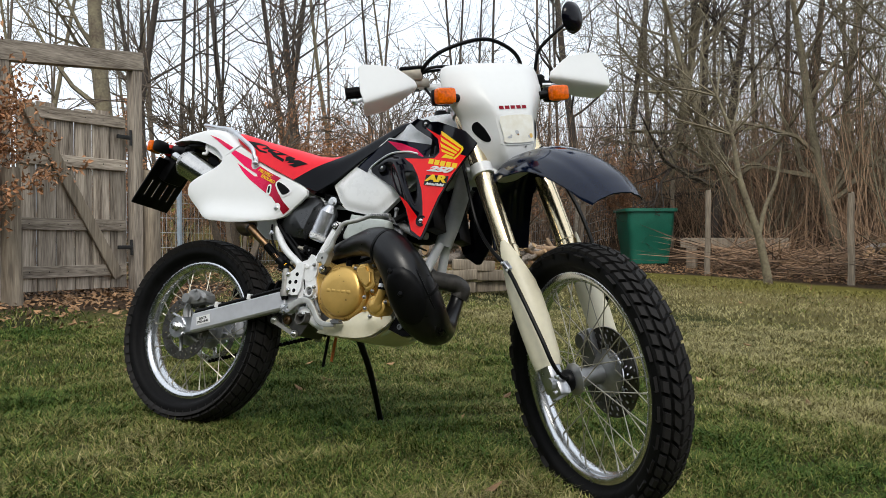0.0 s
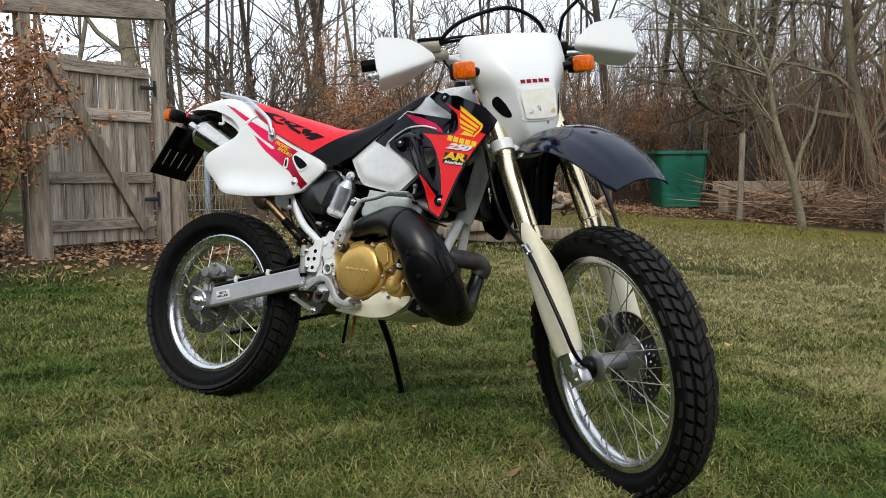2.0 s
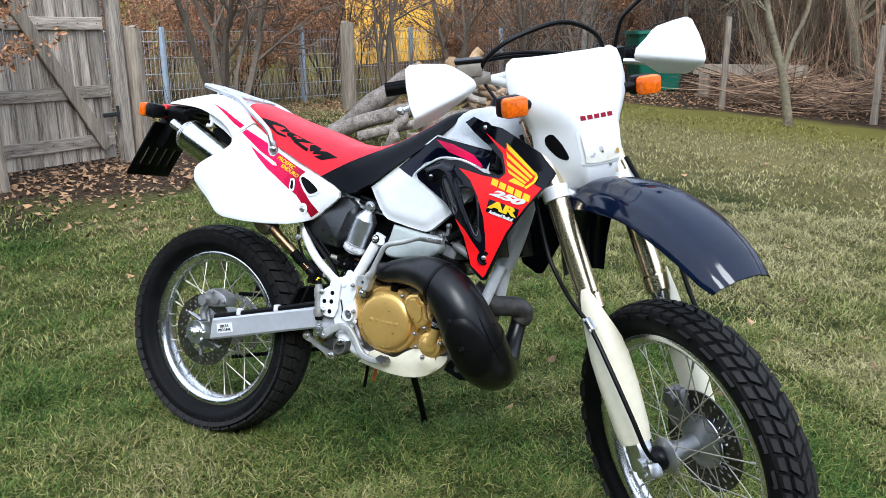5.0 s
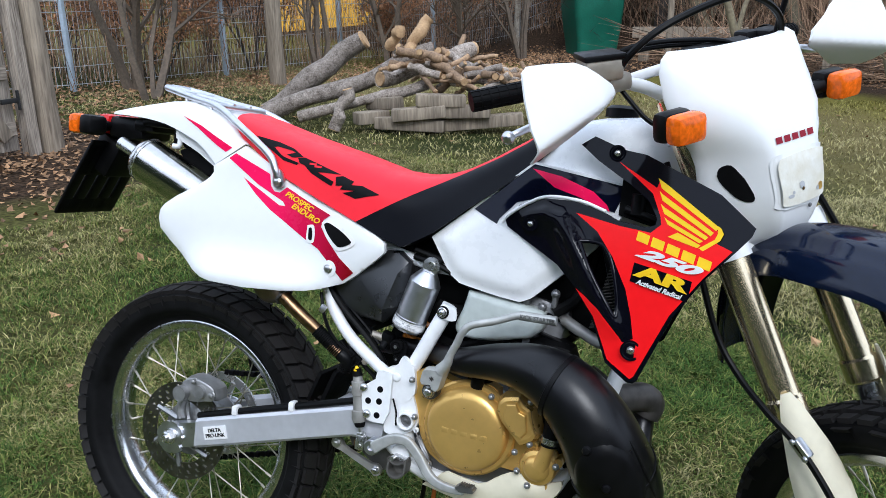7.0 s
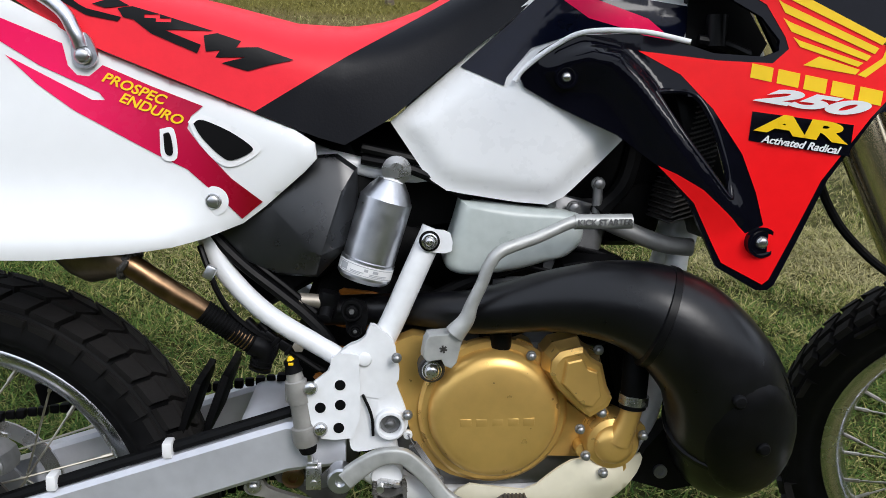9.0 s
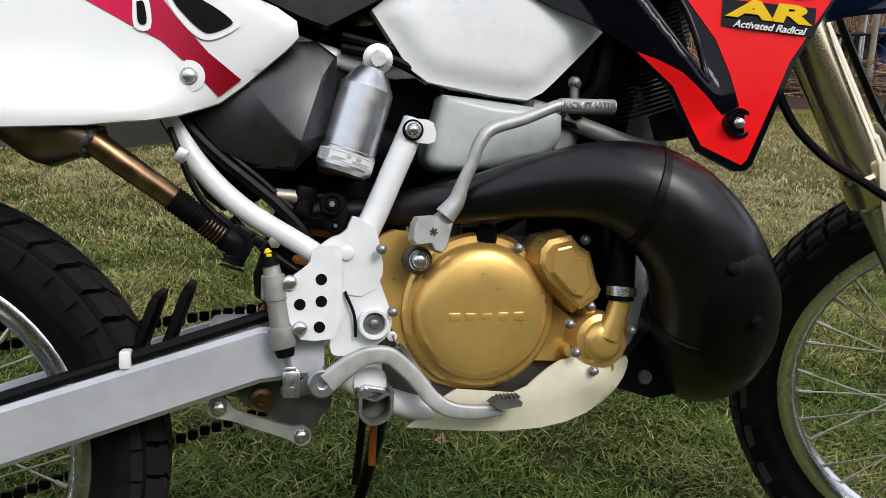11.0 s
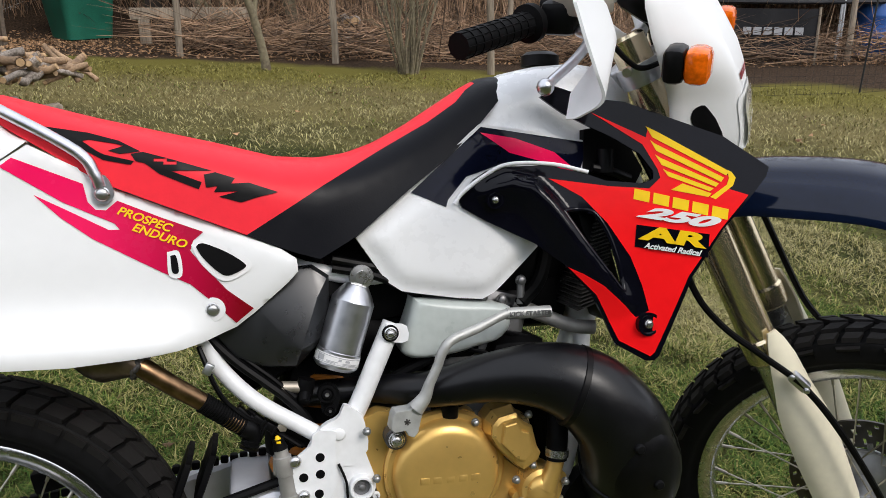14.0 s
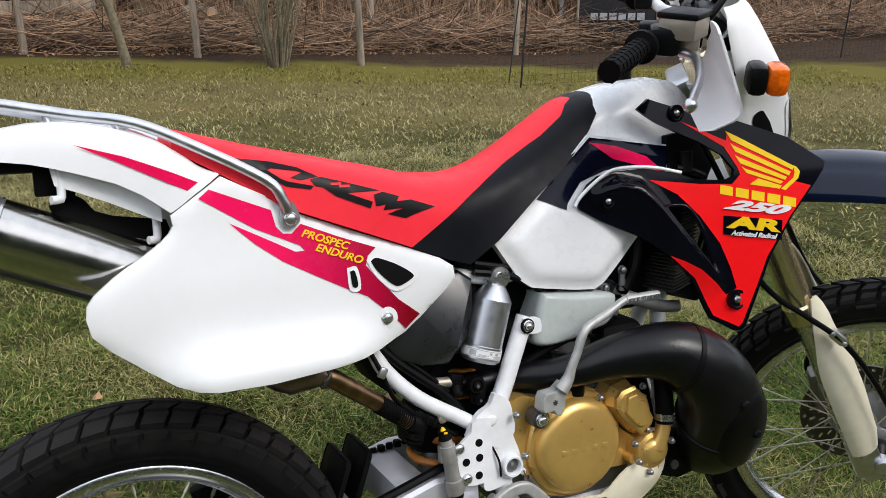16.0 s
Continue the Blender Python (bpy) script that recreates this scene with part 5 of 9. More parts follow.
box(bm, (0.40, 0, 0.125), (0.06, 0.17, 0.06), None, 0.008)
arm = P("swing_arm", bm, SWING, None, "silver aluminium box-section swing arm", angle=30)
bm = bmesh.new()
tube(bm, [(0.06, -0.098, 0.056), (0.20, -0.098, 0.100), (0.30, -0.098, 0.130), (0.45, -0.10, 0.176)], 0.007, 8)
part("brake_hose", bm, CABLE, arm)
for x, z in ((0.155, 0.090), (0.29, 0.128)):
    bm = bmesh.new()
    box(bm, (x, -0.100, z), (0.012, 0.022, 0.020), None, 0.003)
    part("hose_clip", bm, WVIN, arm, "white plastic hose clip")
for sg in (-1, 1):
    bm = bmesh.new()
    sections(bm, [[(x, sg * 0.095 - 0.013, zb), (x, sg * 0.095 - 0.013, zt), (x, sg * 0.095 + 0.013, zt), (x, sg * 0.095 + 0.013, zb)] for x, zt, zb in ((-0.022, 0.014, -0.018), (-0.012, 0.024, -0.024), (0.03, 0.034, -0.020), (0.066, 0.044, -0.010))])
    part("arm_end", bm, ALU, arm, "bare aluminium axle plate", angle=30)
    # snail cam with notches, washer and axle nut
    bm = bmesh.new()
    cam_ = []
    for k in range(48):
        a = 2 * math.pi * k / 48
        r = 0.030 + 0.010 * (k / 48) - (0.003 if k % 6 == 0 else 0.0)
        cam_.append((r * math.cos(a - 0.6), r * math.sin(a - 0.6)))
    sections(bm, [[(x, sg * 0.095 + sg * d, z) for x, z in cam_] for d in (0.012, 0.018)])
    part("chain_adjuster", bm, ALU, arm, "notched snail-cam chain adjuster", angle=30)
    bm = bmesh.new()
    lathe(bm, [(0.017, sg * 0.112), (0.017, sg * 0.1165), (0.0, sg * 0.1165)], (0, 0, 0), "y", 24)
    lathe(bm, [(0.0135, sg * 0.1165), (0.0135, sg * 0.127), (0.011, sg * 0.129), (0.0, sg * 0.129)], (0, 0, 0), "y", 6)
    lathe(bm, [(0.0075, sg * 0.129), (0.0075, sg * 0.136), (0.0, sg * 0.136)], (0, 0, 0), "y", 16)
    part("axle_nut", bm, STEEL, arm, "plated axle nut", angle=30)
bm = bmesh.new()
box(bm, (0.115, -0.1135, 0.034), (0.058, 0.002, 0.028), Matrix.Rotation(radians(-16.5), 3, "Y"))
sticker = part("sticker", bm, WVIN, arm, "white sticker with black lettering")


def text(body, p, size, parent, material, rx=90, ry=0, rz=0, name="lettering", depth=0.0006, shear=0.0, m=None, width=1.0, label="", bold=0.02):
    cu = bpy.data.curves.new(name, "FONT")
    cu.body, cu.size, cu.extrude, cu.shear, cu.offset = body, size, depth, shear, bold * size
    cu.align_x, cu.align_y = "CENTER", "CENTER"
    tmp = bpy.data.objects.new("tmp", cu)
    me = bpy.data.meshes.new_from_object(tmp)
    bpy.data.objects.remove(tmp)
    me.transform(Matrix.Diagonal((width, 1, 1, 1)))
    me.transform(pose(*p, rx, ry, rz) if m is None else m)
    me.materials.append(material)
    ob = new(name, me)
    ob.parent = parent
    if label:
        tagged(ob, label=label)
    return ob


text("DELTA\nPRO-LINK", (0.115, -0.115, 0.034), 0.011, sticker, SATIN, 90, -16.5, 0)

# rear brake caliper and tail of the chain side
bm = bmesh.new()
boss(bm, [(0.005, 0.100), (0.010, 0.125), (0.035, 0.138), (0.075, 0.132), (0.098, 0.120), (0.100, 0.095), (0.075, 0.088), (0.030, 0.080)], -0.060, 0.042, 0.82, 2)
cyl(bm, (0.018, -0.118, 0.100), (0.018, -0.075, 0.100), 0.0165)
cyl(bm, (0.062, -0.110, 0.110), (0.062, -0.075, 0.110), 0.0145)
tube(bm, [(0.010, -0.085, 0.085), (0.000, -0.085, 0.060), (0.006, -0.085, 0.035)], 0.010, 10, 3)
bolt(bm, (0.090, -0.100, 0.108), 0.007, 0.008)
bolt(bm, (0.045, -0.100, 0.130), 0.006, 0.010)
P("rear_caliper", bm, CAST2_, None, "cast aluminium rear brake caliper", angle=30)
bm = bmesh.new()
lathe(bm, [(0.085, 0.062), (0.105, 0.064), (0.105, 0.068), (0.085, 0.070)], (0, 0, 0), "y", 60, True)
for k in range(5):
    a = k * 2 * math.pi / 5
    tube(bm, [(0.03 * math.cos(a), 0.066, 0.03 * math.sin(a)), (0.09 * math.cos(a), 0.066, 0.09 * math.sin(a))], 0.007, 6, 1)
P("rear_sprocket", bm, STEEL, None, "steel rear sprocket")
for z0, z1, nm in ((0.105, 0.175, "a"), (-0.105, 0.055, "b")):
    bm = bmesh.new()
    for i in range(36):
        f = (i + 0.5) / 36
        x = 0.0 + 0.53 * f
        z = z0 + (z1 - z0) * f
        box(bm, (x, 0.066, z), (0.0125, 0.014 if i % 2 else 0.008, 0.013), None, 0.003)
    P("drive_chain", bm, DARK, None, "dark oily drive chain")
bm = bmesh.new()
box(bm, (0.335, 0.01, 0.160), (0.012, 0.11, 0.085), Matrix.Rotation(radians(20), 3, "Y"), 0.01)
box(bm, (0.300, 0.01, 0.150), (0.012, 0.11, 0.085), Matrix.Rotation(radians(20), 3, "Y"), 0.01)
P("mud_flap", bm, DARK, None, "black rubber mud flap ahead of the rear tyre")


bm = bmesh.new()
box(bm, (0.155, 0.045, 0.165), (0.14, 0.03, 0.035), Matrix.Rotation(radians(-14), 3, "Y"), 0.006)
P("chain_guard", bm, DARK, None, "black plastic chain guard")


# ---- bodywork ----
def ZT(x):
    return lerp(x, ((0.086, 0.712), (0.202, 0.683), (0.30, 0.662), (0.362, 0.649), (0.446, 0.629), (0.508, 0.627), (0.55, 0.634), (0.591, 0.649), (0.64, 0.676), (0.678, 0.701), (0.727, 0.733), (0.755, 0.748), (0.780, 0.752), (0.798, 0.748)))


def ZL(x):
    return lerp(x, ((0.086, 0.680), (0.106, 0.668), (0.228, 0.594), (0.391, 0.530), (0.47, 0.498), (0.502, 0.489), (0.553, 0.519), (0.63, 0.584), (0.69, 0.630), (0.75, 0.690), (0.775, 0.716), (0.798, 0.736)))


def SW(x):
    return lerp(x, ((0.086, 0.085), (0.12, 0.105), (0.2, 0.118), (0.32, 0.128), (0.45, 0.125), (0.52, 0.117), (0.6, 0.110), (0.68, 0.104), (0.74, 0.090), (0.775, 0.068), (0.798, 0.035)))


def seat_y(x, z):
    h = min(1.0, max(0.0, (z - ZL(x)) / max(0.004, ZT(x) - ZL(x))))
    k = max(0.0, (h - 0.45) / 0.55)
    taper = lerp(x, ((0.086, 0.08), (0.50, 0.08), (0.70, 0.32), (0.80, 0.36)))
    return -SW(x) * (1 - taper * h) * max(0.0, 1 - k ** 2.6) ** (1 / 2.6)


bm = bmesh.new()
rings = []
for x in np.concatenate([[0.087, 0.09, 0.096], np.linspace(0.106, 0.77, 48), [0.778, 0.785, 0.791, 0.795, 0.797]]):
    zl, zt = ZL(x), ZT(x)
    right = []
    for h in (0, 0.12, 0.25, 0.38, 0.5, 0.6, 0.7, 0.78, 0.85, 0.91, 0.95, 0.98, 0.995):
        z = zl + (zt - zl) * h
        right.append((x, seat_y(x, z), z))
    rings.append(right + [(x, 0, zt + 0.001)] + [(a, -b, c) for a, b, c in right[::-1]])
sections(bm, rings)
seat = P("seat", bm, SEATM, None, "long red seat with a black lower front, textured vinyl", angle=60)


def on_seat(x, z):
    return seat_y(x, z) - 0.0012


# the black model mark on the seat's side, as plain slanted blocks
def blk(x0, z0, ux, uz, vx, vz):
    return [(x0, z0), (x0 + ux, z0 + uz), (x0 + ux + vx, z0 + uz + vz), (x0 + vx, z0 + vz)]


for poly, gap in (([(0.155, 0.667), (0.210, 0.659), (0.247, 0.649), (0.274, 0.635), (0.249, 0.632), (0.235, 0.636), (0.253, 0.642), (0.244, 0.645), (0.211, 0.650), (0.204, 0.648), (0.222, 0.635), (0.230, 0.631), (0.266, 0.6225), (0.262, 0.618), (0.229, 0.624), (0.204, 0.638), (0.172, 0.655)], None),
                  ([(0.277, 0.6345), (0.310, 0.6255), (0.362, 0.610), (0.323, 0.6105), (0.312, 0.6095), (0.349, 0.595), (0.345, 0.586), (0.297, 0.606), (0.279, 0.620), (0.268, 0.6225), (0.262, 0.632)], [(0.289, 0.6240), (0.301, 0.6262), (0.324, 0.6190), (0.314, 0.6175)]),
                  ([(0.352, 0.605), (0.366, 0.608), (0.391, 0.600), (0.386, 0.593), (0.409, 0.594), (0.447, 0.581), (0.421, 0.575), (0.398, 0.568), (0.370, 0.576), (0.396, 0.583), (0.364, 0.582), (0.369, 0.590), (0.354, 0.588)], None)):
    P("seat_mark", plate(poly, on_seat, 0.0, 0.004 if gap else 0.01, 0, gap), SATIN, seat, "black angular mark printed on the seat", smooth=True)

PANEL = [(0.074, 0.597), (0.076, 0.584), (0.07, 0.574), (0.059, 0.564), (0.037, 0.549), (-0.001, 0.526), (-0.025, 0.507), (-0.034, 0.495), (-0.036, 0.479), (-0.031, 0.457), (-0.01, 0.435), (0.029, 0.404), (0.061, 0.382), (0.086, 0.372),
         (0.11, 0.368), (0.185, 0.366), (0.262, 0.371), (0.316, 0.378), (0.346, 0.385), (0.388, 0.401), (0.413, 0.42), (0.457, 0.459), (0.471, 0.474), (0.469, 0.491), (0.448, 0.505), (0.384, 0.531), (0.303, 0.562), (0.243, 0.586), (0.204, 0.611), (0.17, 0.628), (0.141, 0.643)]


panel_edge = edge_dist(PANEL)


def ease(a, b, x):
    t = min(1.0, max(0.0, (x - a) / (b - a)))
    return t * t * (3 - 2 * t)


def panel_y(x, z):
    """The panel's depth: a slight belly, and a flare over the exhaust at its lower edge."""
    d = panel_edge(x, z)
    flare = 0.040 * math.exp(-(max(0.0, z - 0.367) / 0.055) ** 2) * ease(-0.02, 0.12, x) * (1 - ease(0.28, 0.41, x))
    return 0.003 * (1 - min(1, d / 0.007)) ** 2 - 0.114 - 0.014 * math.exp(-((z - 0.47) / 0.09) ** 2) - 0.10 * max(0, 0.25 - x) - flare


def drape(ob, yfun, d):
    """Lays flat lettering onto a curved panel, a little proud of it."""
    for v in ob.data.vertices:
        v.co.y = yfun(v.co.x, v.co.z) - d + v.co.y
    return ob


panel = P("side_panel", plate(PANEL, panel_y, 0.010, 0.012), WHITE, None, "white plastic right side panel", angle=50)
PRED = [(0.124, 0.627), (0.204, 0.594), (0.209, 0.571), (0.218, 0.561), (0.230, 0.560), (0.244, 0.572), (0.296, 0.550), (0.349, 0.530), (0.336, 0.519), (0.332, 0.506), (0.345, 0.488), (0.378, 0.452), (0.411, 0.426), (0.388, 0.407), (0.364, 0.432), (0.331, 0.462), (0.298, 0.478), (0.259, 0.499),
        (0.214, 0.524), (0.178, 0.551), (0.147, 0.581), (0.194, 0.556), (0.233, 0.535), (0.246, 0.535), (0.240, 0.543), (0.180, 0.571), (0.110, 0.616)]
P("stripe", plate(PRED, lambda x, z: panel_y(x, z) - 0.0012, 0, 0.012), FADE, panel, "pink-red flash fading to dark red")
P("cutout_rim", plate([(0.333, 0.513), (0.340, 0.520), (0.352, 0.520), (0.380, 0.509), (0.407, 0.492), (0.407, 0.479), (0.381, 0.465), (0.363, 0.470), (0.343, 0.492)], lambda x, z: panel_y(x, z) - 0.0022, 0, 0.02, 4), WVIN, panel)
P("cutout", plate([(0.339, 0.511), (0.344, 0.515), (0.353, 0.514), (0.378, 0.503), (0.400, 0.488), (0.400, 0.481), (0.380, 0.472), (0.367, 0.477), (0.348, 0.496)], lambda x, z: panel_y(x, z) - 0.0034, 0, 0.02, 4), DARK, panel, "dark triangular cut-out")
P("slot_rim", plate([(0.303, 0.505), (0.318, 0.505), (0.321, 0.474), (0.305, 0.474)], lambda x, z: panel_y(x, z) - 0.0026, 0, 0.02, 4), WVIN, panel)
P("slot", plate([(0.307, 0.500), (0.314, 0.500), (0.317, 0.479), (0.309, 0.479)], lambda x, z: panel_y(x, z) - 0.0036, 0, 0.02, 4), DARK, panel)
bm = bmesh.new()
lathe(bm, [(0.0, 0.0012), (0.0155, 0.0012), (0.0165, -0.0008), (0.0135, -0.0012), (0.0, -0.0012)], (0.358, panel_y(0.358, 0.427), 0.427), "y", 28)
P("bolt_seat", bm, WHITE, panel)
for x, z, off in ((0.358, 0.427, 0.0012), (0.228, 0.581, 0.012)):
    bm = bmesh.new()
    bolt(bm, (x, panel_y(x, z) - off, z), 0.0075, 0.006)
    P("bolt", bm, STEEL, panel, "bright flanged bolt")
for body, x, z in (("PROSPEC", 0.276, 0.5475), ("ENDURO", 0.294, 0.526)):
    drape(text(body, (x, 0, z), 0.0150, panel, YELLOW, 90, 21, 0, shear=0.25, width=1.12), panel_y, 0.0022)

# the far side panel, seen from inside below the seat
P("side_panel", plate(PANEL, lambda x, z: 0.128 + 0.08 * max(0, 0.25 - x), 0.006, 0.03), WHITE, None, "white plastic left side panel", angle=50)
# tail
bm = bmesh.new()
rings = []
for x, zt, zb, w in ((-0.272, 0.683, 0.679, 0.030), (-0.262, 0.687, 0.679, 0.052), (-0.2, 0.698, 0.679, 0.075), (-0.141, 0.709, 0.677, 0.086), (-0.111, 0.714, 0.674, 0.090), (-0.082, 0.719, 0.670, 0.094), (-0.054, 0.721, 0.663, 0.098),
                     (-0.021, 0.719, 0.653, 0.103), (0.014, 0.712, 0.641, 0.109), (0.043, 0.703, 0.625, 0.115), (0.065, 0.694, 0.608, 0.120), (0.075, 0.689, 0.600, 0.122), (0.085, 0.682, 0.606, 0.122), (0.10, 0.672, 0.617, 0.121), (0.12, 0.657, 0.631, 0.120), (0.139, 0.648, 0.645, 0.119)):
    h = zt - zb
    r_ = [(x, -w - 0.006, zb), (x, -w - 0.004, zb + h * 0.35), (x, -w, zb + h * 0.7), (x, -w * 0.93, zb + h * 0.9), (x, -w * 0.8, zt), (x, -w * 0.4, zt + 0.004), (x, 0, zt + 0.005)]
    i_ = [(x, 0, zt - 0.003), (x, -w * 0.78, zt - 0.006), (x, -w + 0.002, zb + 0.001)]
    rings.append(r_ + [(a, -b, c) for a, b, c in r_[-2::-1]] + [(a, -b, c) for a, b, c in i_[::-1]] + i_[1:])
sections(bm, rings)
tail = P("rear_mudguard", bm, WHITE, None, "white plastic rear mudguard", angle=50)


def tail_y(x, z):
    w = lerp(x, ((-0.082, 0.094), (-0.054, 0.098), (-0.021, 0.103), (0.014, 0.109), (0.043, 0.115), (0.075, 0.122), (0.139, 0.119)))
    return -w - 0.0055


P("stripe", plate([(-0.031, 0.6915), (0.027, 0.674), (0.080, 0.652), (0.112, 0.637), (0.098, 0.627), (0.058, 0.647), (0.014, 0.670)], tail_y, 0, 0.012), PINK, tail, "pink-red flash on the mudguard")
# pale inner lip of the mudguard, the two silencer stays and the dark carrier behind them
P("inner_lip", plate([(-0.060, 0.664), (-0.021, 0.654), (0.014, 0.642), (0.043, 0.627), (0.066, 0.609), (0.066, 0.588), (0.040, 0.600), (0.005, 0.617), (-0.035, 0.634), (-0.056, 0.642)], lambda x, z: -0.092 - 0.2 * max(0, x), 0.004, 0.02), WHITE, tail, "white inner lip of the mudguard")
for x, z0, z1 in ((-0.049, 0.662, 0.625), (0.060, 0.608, 0.565)):
    bm = bmesh.new()
    tube(bm, [(x, -0.088, z0), (x, -0.088, z1 + 0.004), (x - 0.004, -0.092, z1), (x - 0.012, -0.096, z1)], 0.0055, 10, 2)
    P("silencer_stay", bm, FRAMEW, tail, "white bent steel stay")
bm = plate([(-0.066, 0.616), (-0.050, 0.622), (-0.036, 0.630), (-0.024, 0.622), (-0.012, 0.606), (0.010, 0.598), (0.075, 0.588), (0.085, 0.555), (0.0, 0.575), (-0.045, 0.592), (-0.062, 0.607)], lambda x, z: -0.064, 0.010, 0.05)
box(bm, (-0.066, -0.060, 0.647), (0.028, 0.024, 0.036), None, 0.003)
box(bm, (-0.030, -0.058, 0.650), (0.050, 0.020, 0.020), None, 0.003)
lathe(bm, [(0.010, -0.058), (0.010, -0.072), (0.008, -0.074), (0.006, -0.074), (0.005, -0.070), (0.0, -0.070)], (-0.043, 0, 0.632), "y", 20)
P("silencer_bracket", bm, DARK, None, "black bracket with a rubber bush above the silencer", angle=30)
bm = bmesh.new()
box(bm, (-0.235, 0, 0.650), (0.10, 0.10, 0.05), None, 0.012)
box(bm, (-0.180, 0, 0.661), (0.06, 0.11, 0.032), None, 0.012)
box(bm, (-0.115, 0, 0.668), (0.12, 0.13, 0.018), None, 0.006)
box(bm, (-0.285, 0, 0.610), (0.06, 0.07, 0.06), None, 0.015)
P("tail_underside", bm, SATIN, None, "black plastic tail underside", angle=30)
bm = bmesh.new()
box(bm, (-0.295, 0, 0.655), (0.035, 0.11, 0.045), None, 0.010)
P("tail_lamp", bm, LAMPRED, None, "red tail lamp")
for sg in (-1, 1):
    bm = bmesh.new()
    cyl(bm, (-0.285, sg * 0.03, 0.650), (-0.285, sg * 0.075, 0.650), 0.012)
    box(bm, (-0.278, sg * 0.100, 0.650), (0.035, 0.055, 0.044), None, 0.010)
    q = P("rear_indicator", bm, SATIN, None, "black indicator housing", angle=30)
    bm = bmesh.new()
    box(bm, (-0.311, sg * 0.100, 0.650), (0.030, 0.055, 0.044), None, 0.010)
    part("lens", bm, AMBER, q, "amber lens")
# number plate carrier: an empty black bracket with slots
cm = Matrix.Translation((-0.340, 0, 0.527)) @ Matrix.Rotation(radians(30), 4, "Y")
bm = bmesh.new()
box(bm, (-0.300, 0, 0.585), (0.07, 0.09, 0.09), Matrix.Rotation(radians(30), 3, "Y"), 0.01)
carrier = P("plate_carrier", bm, SATIN, None, "black slotted number plate carrier, empty", angle=30)
for y, w, z, h in ((-0.074, 0.030, 0, 0.19), (-0.0375, 0.031, 0, 0.19), (0, 0.032, 0, 0.19), (0.0375, 0.031, 0, 0.19), (0.074, 0.030, 0, 0.19), (0, 0.176, -0.080, 0.045), (0, 0.176, 0.055, 0.095)):
    bm = bmesh.new()
    box(bm, cm @ Vector((0, y, z)), (0.008, w, h), cm.to_3x3(), 0.003)
    part("slat", bm, SATIN, carrier)

# rack
rack_pts = [(0.2255, -0.128, 0.590), (0.220, -0.130, 0.606), (0.200, -0.128, 0.634), (0.12, -0.112, 0.680), (0.045, -0.090, 0.716), (-0.03, -0.070, 0.730), (-0.110, -0.055, 0.746), (-0.124, -0.045, 0.748)]
bm = bmesh.new()
tube(bm, rack_pts + [(-0.128, 0, 0.750)] + [(a, -b, c) for a, b, c in rack_pts[::-1]], 0.0075, 12, 5)
rack = P("luggage_rack", bm, ALU, None, "polished aluminium tube luggage rack")
bm = plate([(0.218, 0.606), (0.232, 0.604), (0.241, 0.586), (0.240, 0.575), (0.229, 0.568), (0.218, 0.573), (0.215, 0.586)], lambda x, z: panel_y(0.228, 0.581) - 0.010, 0.005, 0.05, 3)
part("foot_plate", bm, ALU, rack, "flattened drilled end of the rack tube", angle=30)
for x, z, w in ((-0.06, 0.738, 0.062), (0.04, 0.718, 0.090)):
    bm = bmesh.new()
    tube(bm, [(x, -w, z), (x, w, z)], 0.006, 10, 1)
    part("cross_tube", bm, ALU, rack)
for sg in (-1, 1):
    bm = bmesh.new()
    tube(bm, [(0.04, sg * 0.03, 0.722), (-0.126, sg * 0.03, 0.752)], 0.0055, 10, 1)
    part("rail", bm, ALU, rack)
for x, z, w in ((-0.06, 0.737, 0.063), (0.02, 0.722, 0.083)):
    bm = bmesh.new()
    tube(bm, [(x, -w, z), (x + 0.006, -w - 0.002, z - 0.03)], 0.0045, 8, 1)
    part("stay", bm, ALU, rack)


# tank
bm = bmesh.new()
rings = []
for x, zb, zt, w in ((0.575, 0.50, 0.545, 0.060), (0.62, 0.48, 0.600, 0.072), (0.68, 0.47, 0.668, 0.078), (0.74, 0.47, 0.728, 0.082), (0.79, 0.48, 0.756, 0.084), (0.84, 0.50, 0.768, 0.085), (0.90, 0.54, 0.774, 0.084), (0.95, 0.58, 0.768, 0.075), (0.985, 0.62, 0.750, 0.058), (1.0, 0.65, 0.72, 0.04)):
    ring = []
    for k in range(28):
        a = 2 * math.pi * k / 28
        c, s = math.cos(a), math.sin(a)
        e = 0.62
        ring.append((x, w * abs(c) ** e * (1 if c > 0 else -1), (zb + zt) / 2 + (zt - zb) / 2 * abs(s) ** e * (1 if s > 0 else -1)))
    rings.append(ring)
sections(bm, rings)
tank = P("fuel_tank", bm, TANKW, None, "white painted fuel tank", angle=60)
TSIDE = [(0.553, 0.515), (0.60, 0.556), (0.632, 0.584), (0.721, 0.664), (0.734, 0.675), (0.823, 0.664), (0.905, 0.651), (0.900, 0.60), (0.860, 0.535), (0.812, 0.485), (0.770, 0.443), (0.756, 0.430), (0.738, 0.421), (0.70, 0.424), (0.640, 0.433), (0.618, 0.437), (0.600, 0.449), (0.590, 0.461)]


tside_edge = edge_dist(TSIDE)


def tside_y(x, z):
    d = tside_edge(x, z) - 0.008
    low = 1 / (1 + math.exp((z - 0.565) / 0.012))
    return -0.097 - (0.004 + 0.006 * low) * (1 - (1 - min(1, max(0, d) / 0.024)) ** 2) - 0.006 * math.exp(-((x - 0.72) / 0.1) ** 2 - ((z - 0.5) / 0.08) ** 2)


